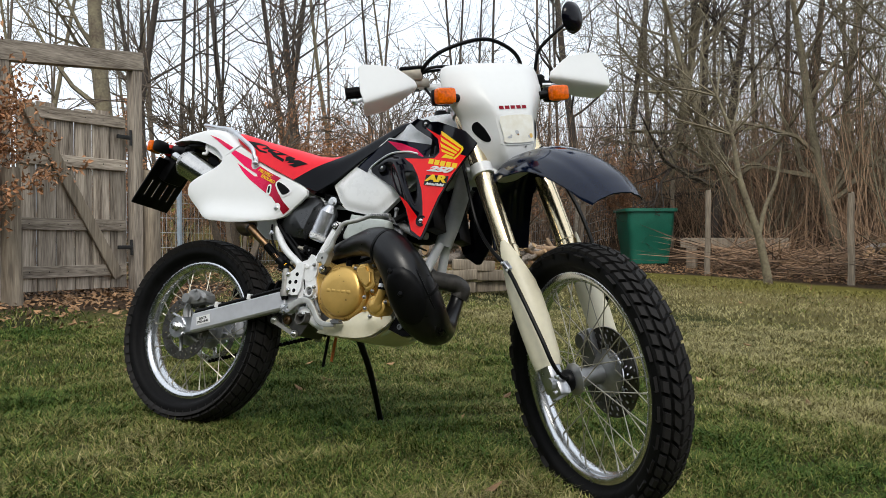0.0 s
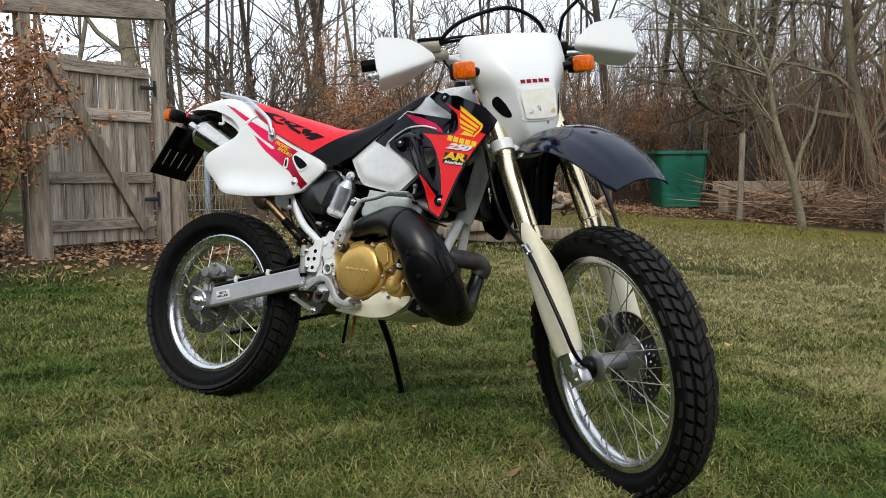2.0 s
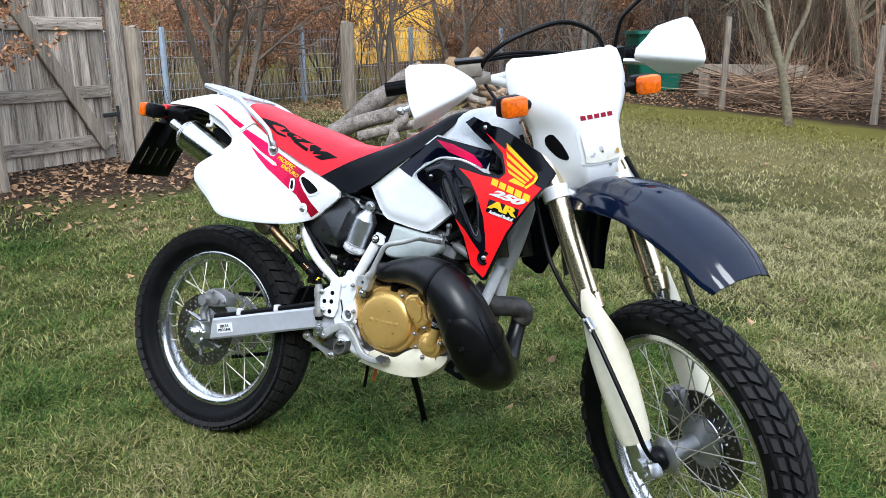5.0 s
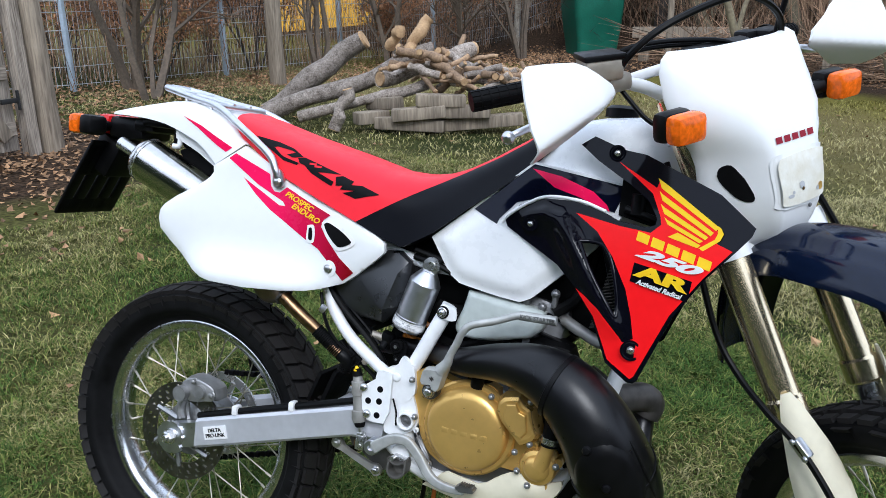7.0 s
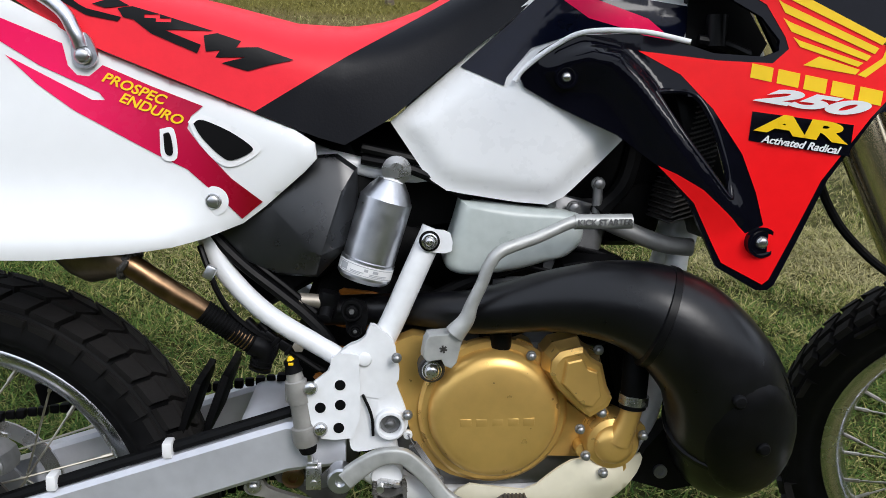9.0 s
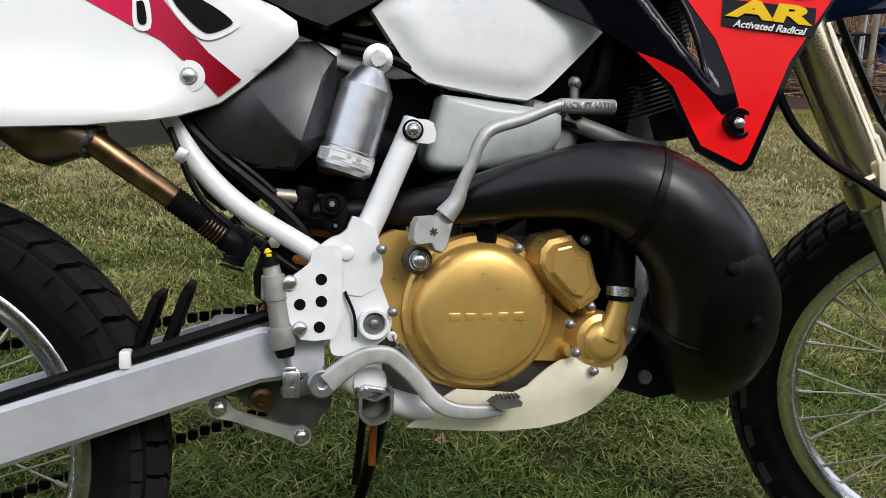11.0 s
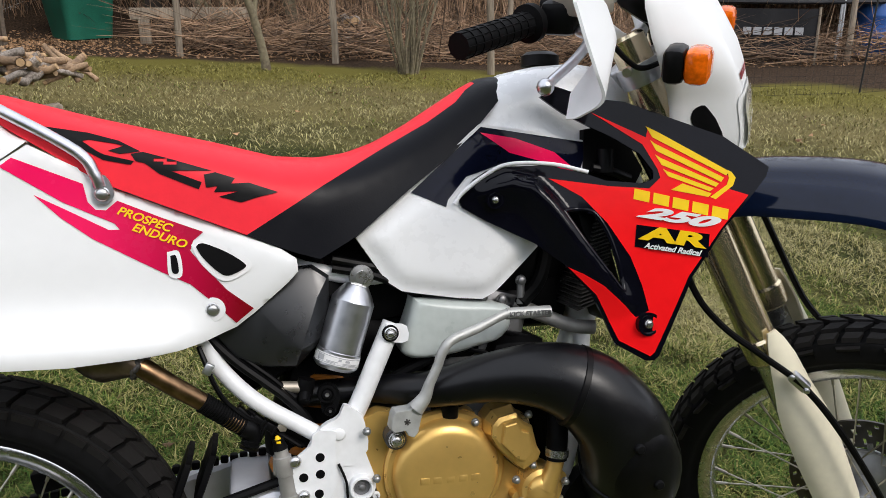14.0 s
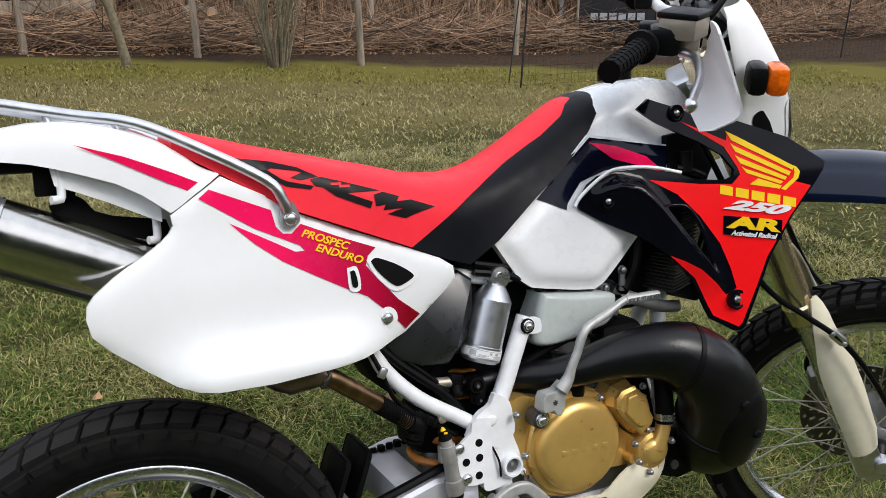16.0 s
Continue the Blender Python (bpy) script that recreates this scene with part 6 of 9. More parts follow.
P("tank_side", plate(TSIDE, tside_y, 0.018, 0.009), TANKW, tank, "white lower tank side", angle=60)
STK = [(0.632, 0.578), (0.735, 0.671), (0.902, 0.649), (0.886, 0.603), (0.824, 0.619), (0.763, 0.617), (0.712, 0.600), (0.684, 0.567), (0.681, 0.557)]
P("sticker", plate(STK, lambda x, z: tside_y(x, z) - 0.0015, 0, 0.009), NAVY, tank, "dark navy tank sticker")
P("stripe", plate([(0.733, 0.663), (0.786, 0.655), (0.846, 0.635), (0.872, 0.615), (0.878, 0.604), (0.824, 0.622), (0.777, 0.634)], lambda x, z: tside_y(x, z) - 0.0025, 0, 0.009), PINK, tank, "pink-red flash on the tank sticker")
bm = bmesh.new()
lathe(bm, [(0.030, 0.770), (0.030, 0.786), (0.022, 0.792), (0.0, 0.792)], (0.86, 0, 0), "z", 24)
P("fuel_cap", bm, SATIN, tank, "black fuel cap")


# radiator shrouds
RIDGE = np.array([(0.725, 0.570), (0.748, 0.585), (0.773, 0.593), (0.803, 0.585), (0.822, 0.565), (0.836, 0.546), (0.863, 0.507), (0.895, 0.463), (0.917, 0.433), (0.935, 0.410)])


def arch(x, z):
    """Height of the moulded arch: a sharp ridge with a broad flank below it and a steep drop to the vent above."""
    a, b = RIDGE[:-1], RIDGE[1:]
    ab = b - a
    t = np.clip(((np.array([x, z]) - a) * ab).sum(1) / (ab * ab).sum(1), 0, 1)
    q = np.array([x, z]) - (a + ab * t[:, None])
    d = np.hypot(q[:, 0], q[:, 1])
    k = int(d.argmin())
    side = ab[k, 0] * q[k, 1] - ab[k, 1] * q[k, 0]
    along = (k + t[k]) / len(a)
    h = 0.024 * math.sin(math.pi * min(1.0, max(0.0, along)) ** 0.9) ** 0.7
    return h * math.exp(-(d[k] / (0.010 if side > 0 else 0.030)) ** 2)


def shroud_y(x, z):
    y = 0.1143 - 0.1958 * x - 0.249 * z - 0.0783 * x * x + 0.3331 * z * z
    return -(0.114 + 0.5 * (-y - 0.114 + math.sqrt((y + 0.114) ** 2 + 0.0001)))


def moulded_y(x, z):
    return shroud_y(x, z) - arch(x, z)


OUT = [(0.818, 0.713), (0.84, 0.729), (0.893, 0.711), (0.934, 0.706), (1.06, 0.656), (1.116, 0.613), (1.112, 0.60), (1.096, 0.578), (1.055, 0.526), (1.015, 0.46), (0.972, 0.344), (0.966, 0.338), (0.955, 0.337), (0.915, 0.36), (0.881, 0.432), (0.848, 0.471), (0.806, 0.504), (0.739, 0.536),
       (0.703, 0.556), (0.698, 0.567), (0.72, 0.596), (0.74, 0.608), (0.767, 0.614), (0.821, 0.616), (0.871, 0.606), (0.903, 0.594), (0.952, 0.590), (0.966, 0.596), (0.967, 0.607), (0.950, 0.632), (0.914, 0.656), (0.89, 0.668), (0.85, 0.690)]
HOLE = [(0.842, 0.551), (0.862, 0.553), (0.886, 0.549), (0.904, 0.522), (0.916, 0.486), (0.923, 0.453), (0.921, 0.438), (0.900, 0.464), (0.868, 0.508)]
for sg in (1, -1):
    f = moulded_y if sg > 0 else (lambda x, z: -shroud_y(x, z))
    sh = P("radiator_shroud", plate(OUT, f, 0.006 * sg, 0.006, 0, HOLE), BLACK, None, "glossy black radiator shroud with a red flash", angle=50)
    if sg < 0:
        continue
    lay = lambda d: (lambda x, z: moulded_y(x, z) - d)
    RED = [(0.888, 0.691), (0.959, 0.655), (0.962, 0.667), (1.065, 0.600), (1.064, 0.582), (1.088, 0.574), (1.051, 0.526), (1.009, 0.460), (0.966, 0.350), (0.960, 0.344), (0.918, 0.366), (0.885, 0.432), (0.847, 0.472), (0.866, 0.463), (0.892, 0.447), (0.924, 0.417), (0.940, 0.400), (0.957, 0.410), (0.948, 0.445), (0.933, 0.486), (0.903, 0.534), (0.870, 0.571), (0.826, 0.597), (0.908, 0.586), (0.960, 0.583), (0.975, 0.598), (0.972, 0.610), (0.954, 0.645)]
    P("red_flash", plate(RED, lay(0.0012), 0, 0.008), REDP, sh, "bright red vinyl flash")
    bm = bmesh.new()
    tube(bm, [(x, moulded_y(x, z) + 0.003, z) for x, z in HOLE + HOLE[:1]], 0.004, 10, 5)
    P("vent_rim", bm, BLACK, sh)
    bm = bmesh.new()
    tube(bm, [(x, shroud_y(x, z) - 0.0015, z) for x, z in ((0.692, 0.562), (0.703, 0.577), (0.735, 0.601), (0.771, 0.6175), (0.831, 0.6175), (0.880, 0.606))], 0.0031, 10, 5)
    P("edge_trim", bm, TANKW, sh, "white raised edge of the tank round the shroud")
    # the wing mark as plain yellow feathers that meet in a bent spine
    for poly in ([(0.959, 0.671), (0.977, 0.661), (1.064, 0.607), (1.060, 0.601), (0.967, 0.655)], [(0.964, 0.651), (0.970, 0.646), (1.057, 0.598), (1.053, 0.592), (0.971, 0.636)],
                 [(0.969, 0.631), (0.976, 0.626), (1.050, 0.590), (1.046, 0.585), (0.977, 0.616)], [(0.978, 0.611), (0.984, 0.607), (1.043, 0.583), (1.038, 0.579), (0.985, 0.600)],
                 [(0.988, 0.581), (1.003, 0.590), (1.040, 0.576), (1.036, 0.571)], [(1.062, 0.609), (1.067, 0.606), (1.072, 0.598), (1.068, 0.587), (1.045, 0.568), (1.038, 0.571), (1.060, 0.588), (1.063, 0.597)]):
        P("wing_mark", plate(poly, lay(0.0024), 0, 0.03), YELLOW, sh)
    # maker's name as five plain blocks
    for k in range(5):
        x0 = 0.940 + 0.0252 * k
        z0 = 0.583 - 0.0060 * k
        P("name_block", plate(blk(x0, z0, 0.0205, -0.0049, -0.002, -0.0150), lay(0.0024), 0, 0.03), YELLOW, sh)
    x0, z0 = 0.989, 0.5430
    text("250", (x0, shroud_y(x0, z0) - 0.0045, z0), 0.0215, sh, WVIN, 90, 9, -19.5, shear=0.5, width=3.0, depth=0.001, bold=0.05)
    P("badge", plate([(0.941, 0.532), (1.036, 0.519), (1.033, 0.486), (0.938, 0.501)], lay(0.0024), 0, 0.03), BLACK, sh, "black badge with yellow lettering")
    text("AR", (0.987, shroud_y(0.987, 0.514) - 0.005, 0.5145), 0.0265, sh, YELLOW, 90, 8, -19, width=2.5, shear=0.1, depth=0.001, bold=0.05)
    text("Activated Radical", (0.986, shroud_y(0.986, 0.498) - 0.005, 0.4975), 0.0112, sh, WVIN, 90, 8, -19, shear=0.3, depth=0.001)
    for x, z, r in ((0.748, 0.567, 0.0045), (0.956, 0.391, 0.0058), (0.884, 0.704, 0.0048)):
        bm = bmesh.new()
        lathe(bm, [(r * 2.9, 0.004), (r * 2.9, -0.0050), (r * 2.4, -0.0050), (r * 2.1, -0.0034), (0.0, -0.0034)], (x, moulded_y(x, z), z), "y", 24)
        P("bolt_cup", bm, BLACK, sh)
        bm = bmesh.new()
        bolt(bm, (x, moulded_y(x, z) - 0.0034, z), r, 0.0045)
        P("bolt", bm, STEEL, sh, "bright hexagon bolt")

# dark radiator tank and cap behind the shroud's upper opening
bm = plate([(0.893, 0.600), (0.975, 0.582), (0.990, 0.610), (0.962, 0.652), (0.915, 0.672), (0.893, 0.668)], lambda x, z: -0.100, 0.015, 0.03)
P("radiator_tank", bm, DARK, None, "black radiator end tank behind the shroud", angle=30)
bm = bmesh.new()
cyl(bm, (0.925, -0.108, 0.605), (0.925, -0.108, 0.640), 0.012, None, 14)
tube(bm, [(0.905, -0.106, 0.612), (0.935, -0.110, 0.606), (0.965, -0.106, 0.596)], 0.007, 10)
P("radiator_hose", bm, SATIN, None, "black radiator hose and cap", angle=30)

# ---- front end, built straight and turned with the fork ----
def FK(name, bm, material, label="", parent=None, **kw):
    return part(name, bm, material, parent or bike, label, None if parent else STEER, **kw)


def leg(s):
    """Centre of a fork leg at distance s up from the axle."""
    return Vector((1.447, 0, 0.020)) + AX * s


for sg in (-1, 1):
    yv = Vector((0, sg * 0.098, 0))
    bm = bmesh.new()
    tube(bm, [leg(0.36) + yv, leg(0.365) + yv, leg(0.40) + yv, leg(0.405) + yv, leg(0.92) + yv, leg(0.925) + yv], [0.026, 0.031, 0.031, 0.0275, 0.0275, 0.022], 24, 1)
    fl = FK("fork_leg", bm, FORKT, "polished champagne-tinted upside-down fork leg", angle=30)
    bm = bmesh.new()
    tube(bm, [leg(0.03) + yv, leg(0.37) + yv], 0.0215, 20, 1)
    part("slider", bm, STEEL, fl)
    bm = bmesh.new()
    box(bm, leg(0.02) + yv + Vector((0.006, 0, 0.003)), (0.058, 0.042, 0.085), Matrix.Rotation(-RAKE, 3, "Y"), 0.010)
    box(bm, leg(-0.015) + yv + Vector((0.018, 0, 0.008)), (0.062, 0.036, 0.045), Matrix.Rotation(-RAKE, 3, "Y"), 0.008)
    cyl(bm, FWC + yv - Vector((0, sg * 0.015, 0)), FWC + yv + Vector((0, sg * 0.030, 0)), 0.015)
    for zo in (-0.022, 0.022):
        bolt(bm, FWC + yv + Vector((0.018 + 0.3 * zo, sg * 0.018 - (0.006 if sg > 0 else 0), zo)), 0.0065, 0.008)
    part("axle_clamp", bm, ALU, fl, "cast aluminium axle clamp", angle=30)
    # ivory guard wrapped round the front and outer side
    rings = []
    for s, w, off, a0, a1 in ((0.045, 0.036, 0.004, -75, 120), (0.08, 0.042, 0.006, -75, 120), (0.18, 0.047, 0.008, -75, 120), (0.25, 0.047, 0.008, -72, 118), (0.285, 0.044, 0.007, -50, 112), (0.32, 0.041, 0.006, -22, 100), (0.36, 0.039, 0.006, 2, 88), (0.395, 0.037, 0.005, 18, 72), (0.415, 0.036, 0.004, 32, 58)):
        ring = []
        for k in range(13):
            a = radians(a0 + (a1 - a0) * k / 12)
            fw = Vector((math.cos(RAKE), 0, math.sin(RAKE)))
            ring.append(leg(s) + yv + fw * (math.cos(a) * w * 1.0 + off) + Vector((0, sg, 0)) * math.sin(a) * w * 0.95)
        inner = [p - (p - (leg(s) + yv)).normalized() * 0.004 for p in ring[::-1]]
        rings.append(ring + inner)
    bm = bmesh.new()
    sections(bm, rings)
    part("fork_guard", bm, IVORY, fl, "ivory plastic fork guard")
for s, nm in ((0.655, "lower_clamp"), (0.865, "upper_clamp")):
    bm = bmesh.new()
    box(bm, leg(s) - 0.03 * Vector((math.cos(RAKE), 0, math.sin(RAKE))), (0.075, 0.15, 0.032), Matrix.Rotation(-RAKE, 3, "Y"), 0.008)
    for sg in (-1, 1):
        yv = Vector((0, sg * 0.098, 0))
        tube(bm, [leg(s - 0.016) + yv, leg(s + 0.016) + yv], 0.0335, 24, 1)
        cyl(bm, leg(s + 0.008) + yv + Vector((-0.01, sg * 0.03, 0)), leg(s + 0.008) + yv + Vector((-0.01, sg * 0.042, 0)), 0.007, None, 8)
    FK(nm, bm, FRAMEW if nm == "lower_clamp" else ALU, "white fork clamp" if nm == "lower_clamp" else "aluminium top fork clamp", angle=30)

# front mudguard
bm = bmesh.new()
rings = []
for x, z, w, cr, dp in spline([(1.085, 0.36, 0.060, 0.010, 0.020), (1.09, 0.46, 0.070, 0.014, 0.025), (1.12, 0.550, 0.075, 0.018, 0.028), (1.19, 0.598, 0.082, 0.024, 0.028), (1.29, 0.610, 0.090, 0.030, 0.026),
                               (1.40, 0.608, 0.096, 0.032, 0.022), (1.50, 0.582, 0.097, 0.030, 0.020), (1.58, 0.545, 0.092, 0.026, 0.016), (1.625, 0.515, 0.086, 0.020, 0.012), (1.652, 0.496, 0.074, 0.014, 0.008)], 5):
    rings.append((x, z, w, cr, dp))
skin = []
for i, (x, z, w, cr, dp) in enumerate(rings):
    j0, j1 = max(i - 1, 0), min(i + 1, len(rings) - 1)
    t = Vector((rings[j1][0] - rings[j0][0], 0, rings[j1][1] - rings[j0][1])).normalized()
    n = Vector((-t.z, 0, t.x))
    top = []
    for k in range(31):
        u = -1 + 2 * k / 30
        ridge = cr * (1 - u * u) + 0.005 / (1 + math.exp((abs(u) - 0.5) / 0.035)) - dp * max(0, (abs(u) - 0.72) / 0.28) ** 1.5
        top.append(Vector((x, u * w, z)) + n * ridge)
    bot = [p - n * 0.004 for p in top[::-1]]
    skin.append(top + bot)
sections(bm, skin)
FK("front_mudguard", bm, FEND, "glossy dark navy high front mudguard", angle=50)

# headlamp mask
bm = bmesh.new()
mask = [(0.922, 1.092, 0.140, 0.030, 1.5), (0.912, 1.106, 0.158, 0.040, 1.5), (0.89, 1.122, 0.166, 0.052, 1.5), (0.85, 1.148, 0.168, 0.066, 1.5), (0.815, 1.170, 0.162, 0.076, 1.5), (0.785, 1.183, 0.146, 0.082, 1.35), (0.765, 1.189, 0.134, 0.084, 1.2),
        (0.74, 1.195, 0.126, 0.086, 1.05), (0.70, 1.201, 0.124, 0.088, 1.0), (0.665, 1.203, 0.116, 0.084, 1.0), (0.64, 1.198, 0.102, 0.070, 1.0), (0.615, 1.189, 0.082, 0.050, 1.0), (0.598, 1.178, 0.064, 0.036, 1.0)]
outer = []
for z, xc, hw, sw, fall in mask:
    row = []
    for k in range(25):
        u = -1 + 2 * k / 24
        flat = max(0.0, abs(u) - 0.42) / 0.58
        row.append(Vector((xc - sw * flat ** fall - 0.006 * u * u, u * hw, z)))
    outer.append(row + [p + Vector((-0.006, 0, 0)) for p in row[::-1]])
sections(bm, outer)
vis = FK("headlamp_mask", bm, WHITE, "white plastic headlamp mask", angle=55)


def mask_x(y, z):
    zs = [m_[0] for m_ in mask][::-1]
    f = lambda i: float(np.interp(z, zs, [m_[i] for m_ in mask][::-1]))
    u = y / f(2)
    return f(1) - f(3) * (max(0.0, abs(u) - 0.42) / 0.58) ** f(4) - 0.006 * u * u


def front_plate(outline, d, thick=0.0, rd=3):
    bm = plate(outline, lambda a, b: 0.0, thick, 0.02, rd)
    for v in bm.verts:
        y, z, t = v.co.x, v.co.z, v.co.y
        v.co = Vector((mask_x(y, z) + d - t, y, z))
    return bm


LAMP = [(-0.050, 0.752), (0.0, 0.755), (0.050, 0.752), (0.055, 0.74), (0.050, 0.69), (0.046, 0.676), (0.0, 0.673), (-0.046, 0.676), (-0.050, 0.69), (-0.055, 0.74)]
part("lamp_bezel", front_plate([(a * 1.12, 0.714 + (b - 0.714) * 1.14) for a, b in LAMP], 0.003), WHITE, vis)
GLASSM = mat("lamp_glass", (0.80, 0.79, 0.72), 0.10, scale=22, coat=0.6, bump=0.12, bscale=70, col2=(0.70, 0.66, 0.54))
lamp = part("headlamp", front_plate(LAMP, 0.0065), GLASSM, vis, "frosted yellowish headlamp glass")
# coloured flecks on the glass paint the bulb's glint and the reflector behind
for y, z, w, h, m_ in ((-0.006, 0.704, 0.006, 0.006, GREYV), (-0.003, 0.697, 0.003, 0.003, BRONZE), (0.040, 0.692, 0.005, 0.007, GOLD), (0.033, 0.690, 0.003, 0.004, GREYV), (-0.032, 0.690, 0.007, 0.003, GREYV), (-0.026, 0.695, 0.003, 0.003, GREYV)):
    part("bulb_reflection" if m_ is GOLD else "reflector_step", front_plate([(y - w, z + h * 0.6), (y, z + h), (y + w * 0.9, z + h * 0.5), (y + w, z - h * 0.7), (y - w * 0.2, z - h), (y - w * 0.8, z - h * 0.4)], 0.0072, 0.0, 2), m_, lamp)
bm = bmesh.new()
lathe(bm, [(0.0035, 0.0), (0.0035, 0.002), (0.0022, 0.003)], (mask_x(0.022, 0.662) + 0.001, 0.022, 0.662), "x", 14)
part("screw", bm, CAST, vis, "small lamp screw")

for k in range(5):
    y0 = -0.046 + k * 0.0190
    o = [(y0, 0.7835), (y0 + 0.0145, 0.7835), (y0 + 0.0145, 0.7735), (y0, 0.7735)]
    part("name_block", front_plate(o, 0.0015, 0.0, 0), DKRED, vis)
for sg in (-1, 1):
    o = [(sg * a, b) for a, b in ((0.097, 0.744), (0.108, 0.738), (0.108, 0.718), (0.093, 0.692), (0.080, 0.683), (0.074, 0.690), (0.084, 0.722))]
    part("vent", front_plate(o if sg > 0 else o[::-1], 0.002), DARK, vis, "black oval vent opening")

# bars, grips, guards, levers
BAR = [(0.877, -0.395, 0.872), (0.905, -0.30, 0.878), (0.945, -0.215, 0.882), (0.985, -0.135, 0.862), (1.012, -0.085, 0.832), (1.020, -0.04, 0.825)]
bm = bmesh.new()
tube(bm, BAR + [(a, -b, c) for a, b, c in BAR[::-1]], 0.0112, 14, 5)
bar = FK("handlebar", bm, FRAMEW, "white painted braced handlebar")
bm = bmesh.new()
tube(bm, [(0.972, -0.165, 0.872), (0.985, 0, 0.885), (0.972, 0.165, 0.872)], 0.009, 12)
part("cross_brace", bm, FRAMEW, bar)
def bend(d):
    return 0.5 * (d + math.sqrt(d * d + 0.00006))


GUARD = [(0.226, 0.868), (0.232, 0.884), (0.280, 0.919), (0.300, 0.928), (0.350, 0.934), (0.388, 0.936), (0.401, 0.928), (0.410, 0.890), (0.414, 0.850), (0.408, 0.810), (0.400, 0.794), (0.386, 0.788), (0.318, 0.803), (0.280, 0.826), (0.232, 0.856)]
for sg in (-1, 1):
    bm = bmesh.new()
    a, b = Vector((0.876, sg * 0.400, 0.872)), Vector((0.920, sg * 0.268, 0.879))
    tube(bm, [a, a.lerp(b, 0.02), b, b.lerp(a, -0.02), b.lerp(a, -0.10)], [0.0165, 0.0165, 0.0165, 0.026, 0.026], 18, 1)
    d = (b - a).normalized()
    rib = bmesh.new()
    for k in range(1, 9):
        p = a.lerp(b, k / 9)
        tube(rib, [p - d * 0.0012, p + d * 0.0012], 0.0178, 18, 1)
    side = d.cross(Vector((0, 0, 1))).normalized()
    upv = side.cross(d)
    for k in range(10):
        an = 2 * math.pi * k / 10
        o = (side * math.cos(an) + upv * math.sin(an)) * 0.0165
        tube(rib, [a + o, b + o], 0.0013, 4, 1)
    part("grip", bm, DARK, bar, "black ribbed rubber grip")
    part("grip_rib", rib, DARK, bar, kind="stuff")
    bm = bmesh.new()
    c = Vector((0.945, sg * 0.222, 0.882))
    box(bm, c + Vector((0.012, 0, 0.002)), (0.05, 0.055, 0.045), None, 0.010)
    box(bm, c + Vector((-0.01, sg * -0.035, 0.004)), (0.035, 0.035, 0.04), None, 0.008)
    part("switch_gear", bm, SATIN, bar, "black switch housing", angle=30)
    # lever
    bm = bmesh.new()
    tube(bm, [(0.985, sg * 0.235, 0.868), (1.005, sg * 0.262, 0.864), (1.006, sg * 0.33, 0.852), (0.994, sg * 0.39, 0.838), (0.990, sg * 0.408, 0.833)], [0.008, 0.0075, 0.0065, 0.006, 0.006], 10)
    bmesh.ops.create_uvsphere(bm, u_segments=14, v_segments=10, radius=0.0105, matrix=Matrix.Translation((0.989, sg * 0.412, 0.832)))
    part("lever", bm, ALU, bar, "cast aluminium lever with a ball end")
    # hand guard
    bm = plate(GUARD, lambda a, b: 0.0, 0.004, 0.005, 0)
    k = 1.0 if sg < 0 else 1.10
    for v in bm.verts:
        y, z, t = v.co.x, v.co.z, v.co.y
        crease = 0.866 - 0.26 * (y - 0.228)
        x = 1.045 + 0.13 * (y - 0.25) - 0.30 * max(0.0, 0.262 - y) - 0.42 * bend(z - crease) - 1.35 * bend(crease - z) + (0.02 if sg > 0 else 0.0)
        v.co = Vector((x - t, sg * (0.228 + (y - 0.228) * k), z + (0.018 if sg > 0 else 0.0) + (0.06 * (y - 0.23) if sg > 0 else 0.0)))
    part("hand_guard", bm, WHITE, bar, "white plastic hand guard", angle=24)
    # indicator
    bm = bmesh.new()
    tube(bm, [(1.10, sg * 0.115, 0.815), (1.115, sg * 0.165, 0.822)], [0.014, 0.012], 12, 1)
    box(bm, (1.108, sg * 0.190, 0.822), (0.030, 0.062, 0.048), None, 0.010)
    ind = FK("front_indicator", bm, SATIN, "black indicator housing", angle=30)
    bm = bmesh.new()
    box(bm, (1.138, sg * 0.192, 0.822), (0.034, 0.062, 0.047), None, 0.011)
    part("lens", bm, AMBER, ind, "amber indicator lens")
# front brake master cylinder
bm = bmesh.new()
box(bm, (0.985, -0.222, 0.905), (0.06, 0.062, 0.034), Matrix.Rotation(radians(-25), 3, "Z"), 0.005)
box(bm, (0.995, -0.20, 0.880), (0.035, 0.05, 0.030), None, 0.008)
mc = FK("master_cylinder", bm, BEIGE, "bronze-grey brake fluid reservoir", angle=30)
bm = bmesh.new()
box(bm, (0.985, -0.222, 0.925), (0.066, 0.068, 0.010), Matrix.Rotation(radians(-25), 3, "Z"), 0.003)
part("cap", bm, SATIN, mc)
# mirror
bm = bmesh.new()
tube(bm, [(0.985, 0.205, 0.892), (0.995, 0.212, 0.945), (1.005, 0.225, 0.985), (1.035, 0.285, 1.040), (1.04, 0.315, 1.055)], 0.0055, 10)
mir = FK("mirror", bm, SATIN, "round black mirror on a bent stem")
bm = bmesh.new()
lathe(bm, [(0.004, 0.020), (0.030, 0.016), (0.048, 0.006), (0.052, -0.004), (0.048, -0.008), (0.0, -0.008)], (0, 0, 0), "x", 32)
part("mirror_head", bm, BLACK, mir, "black round mirror back", m=Matrix.Translation((1.035, 0.335, 1.075)) @ Matrix.Rotation(radians(20), 4, "Z"))
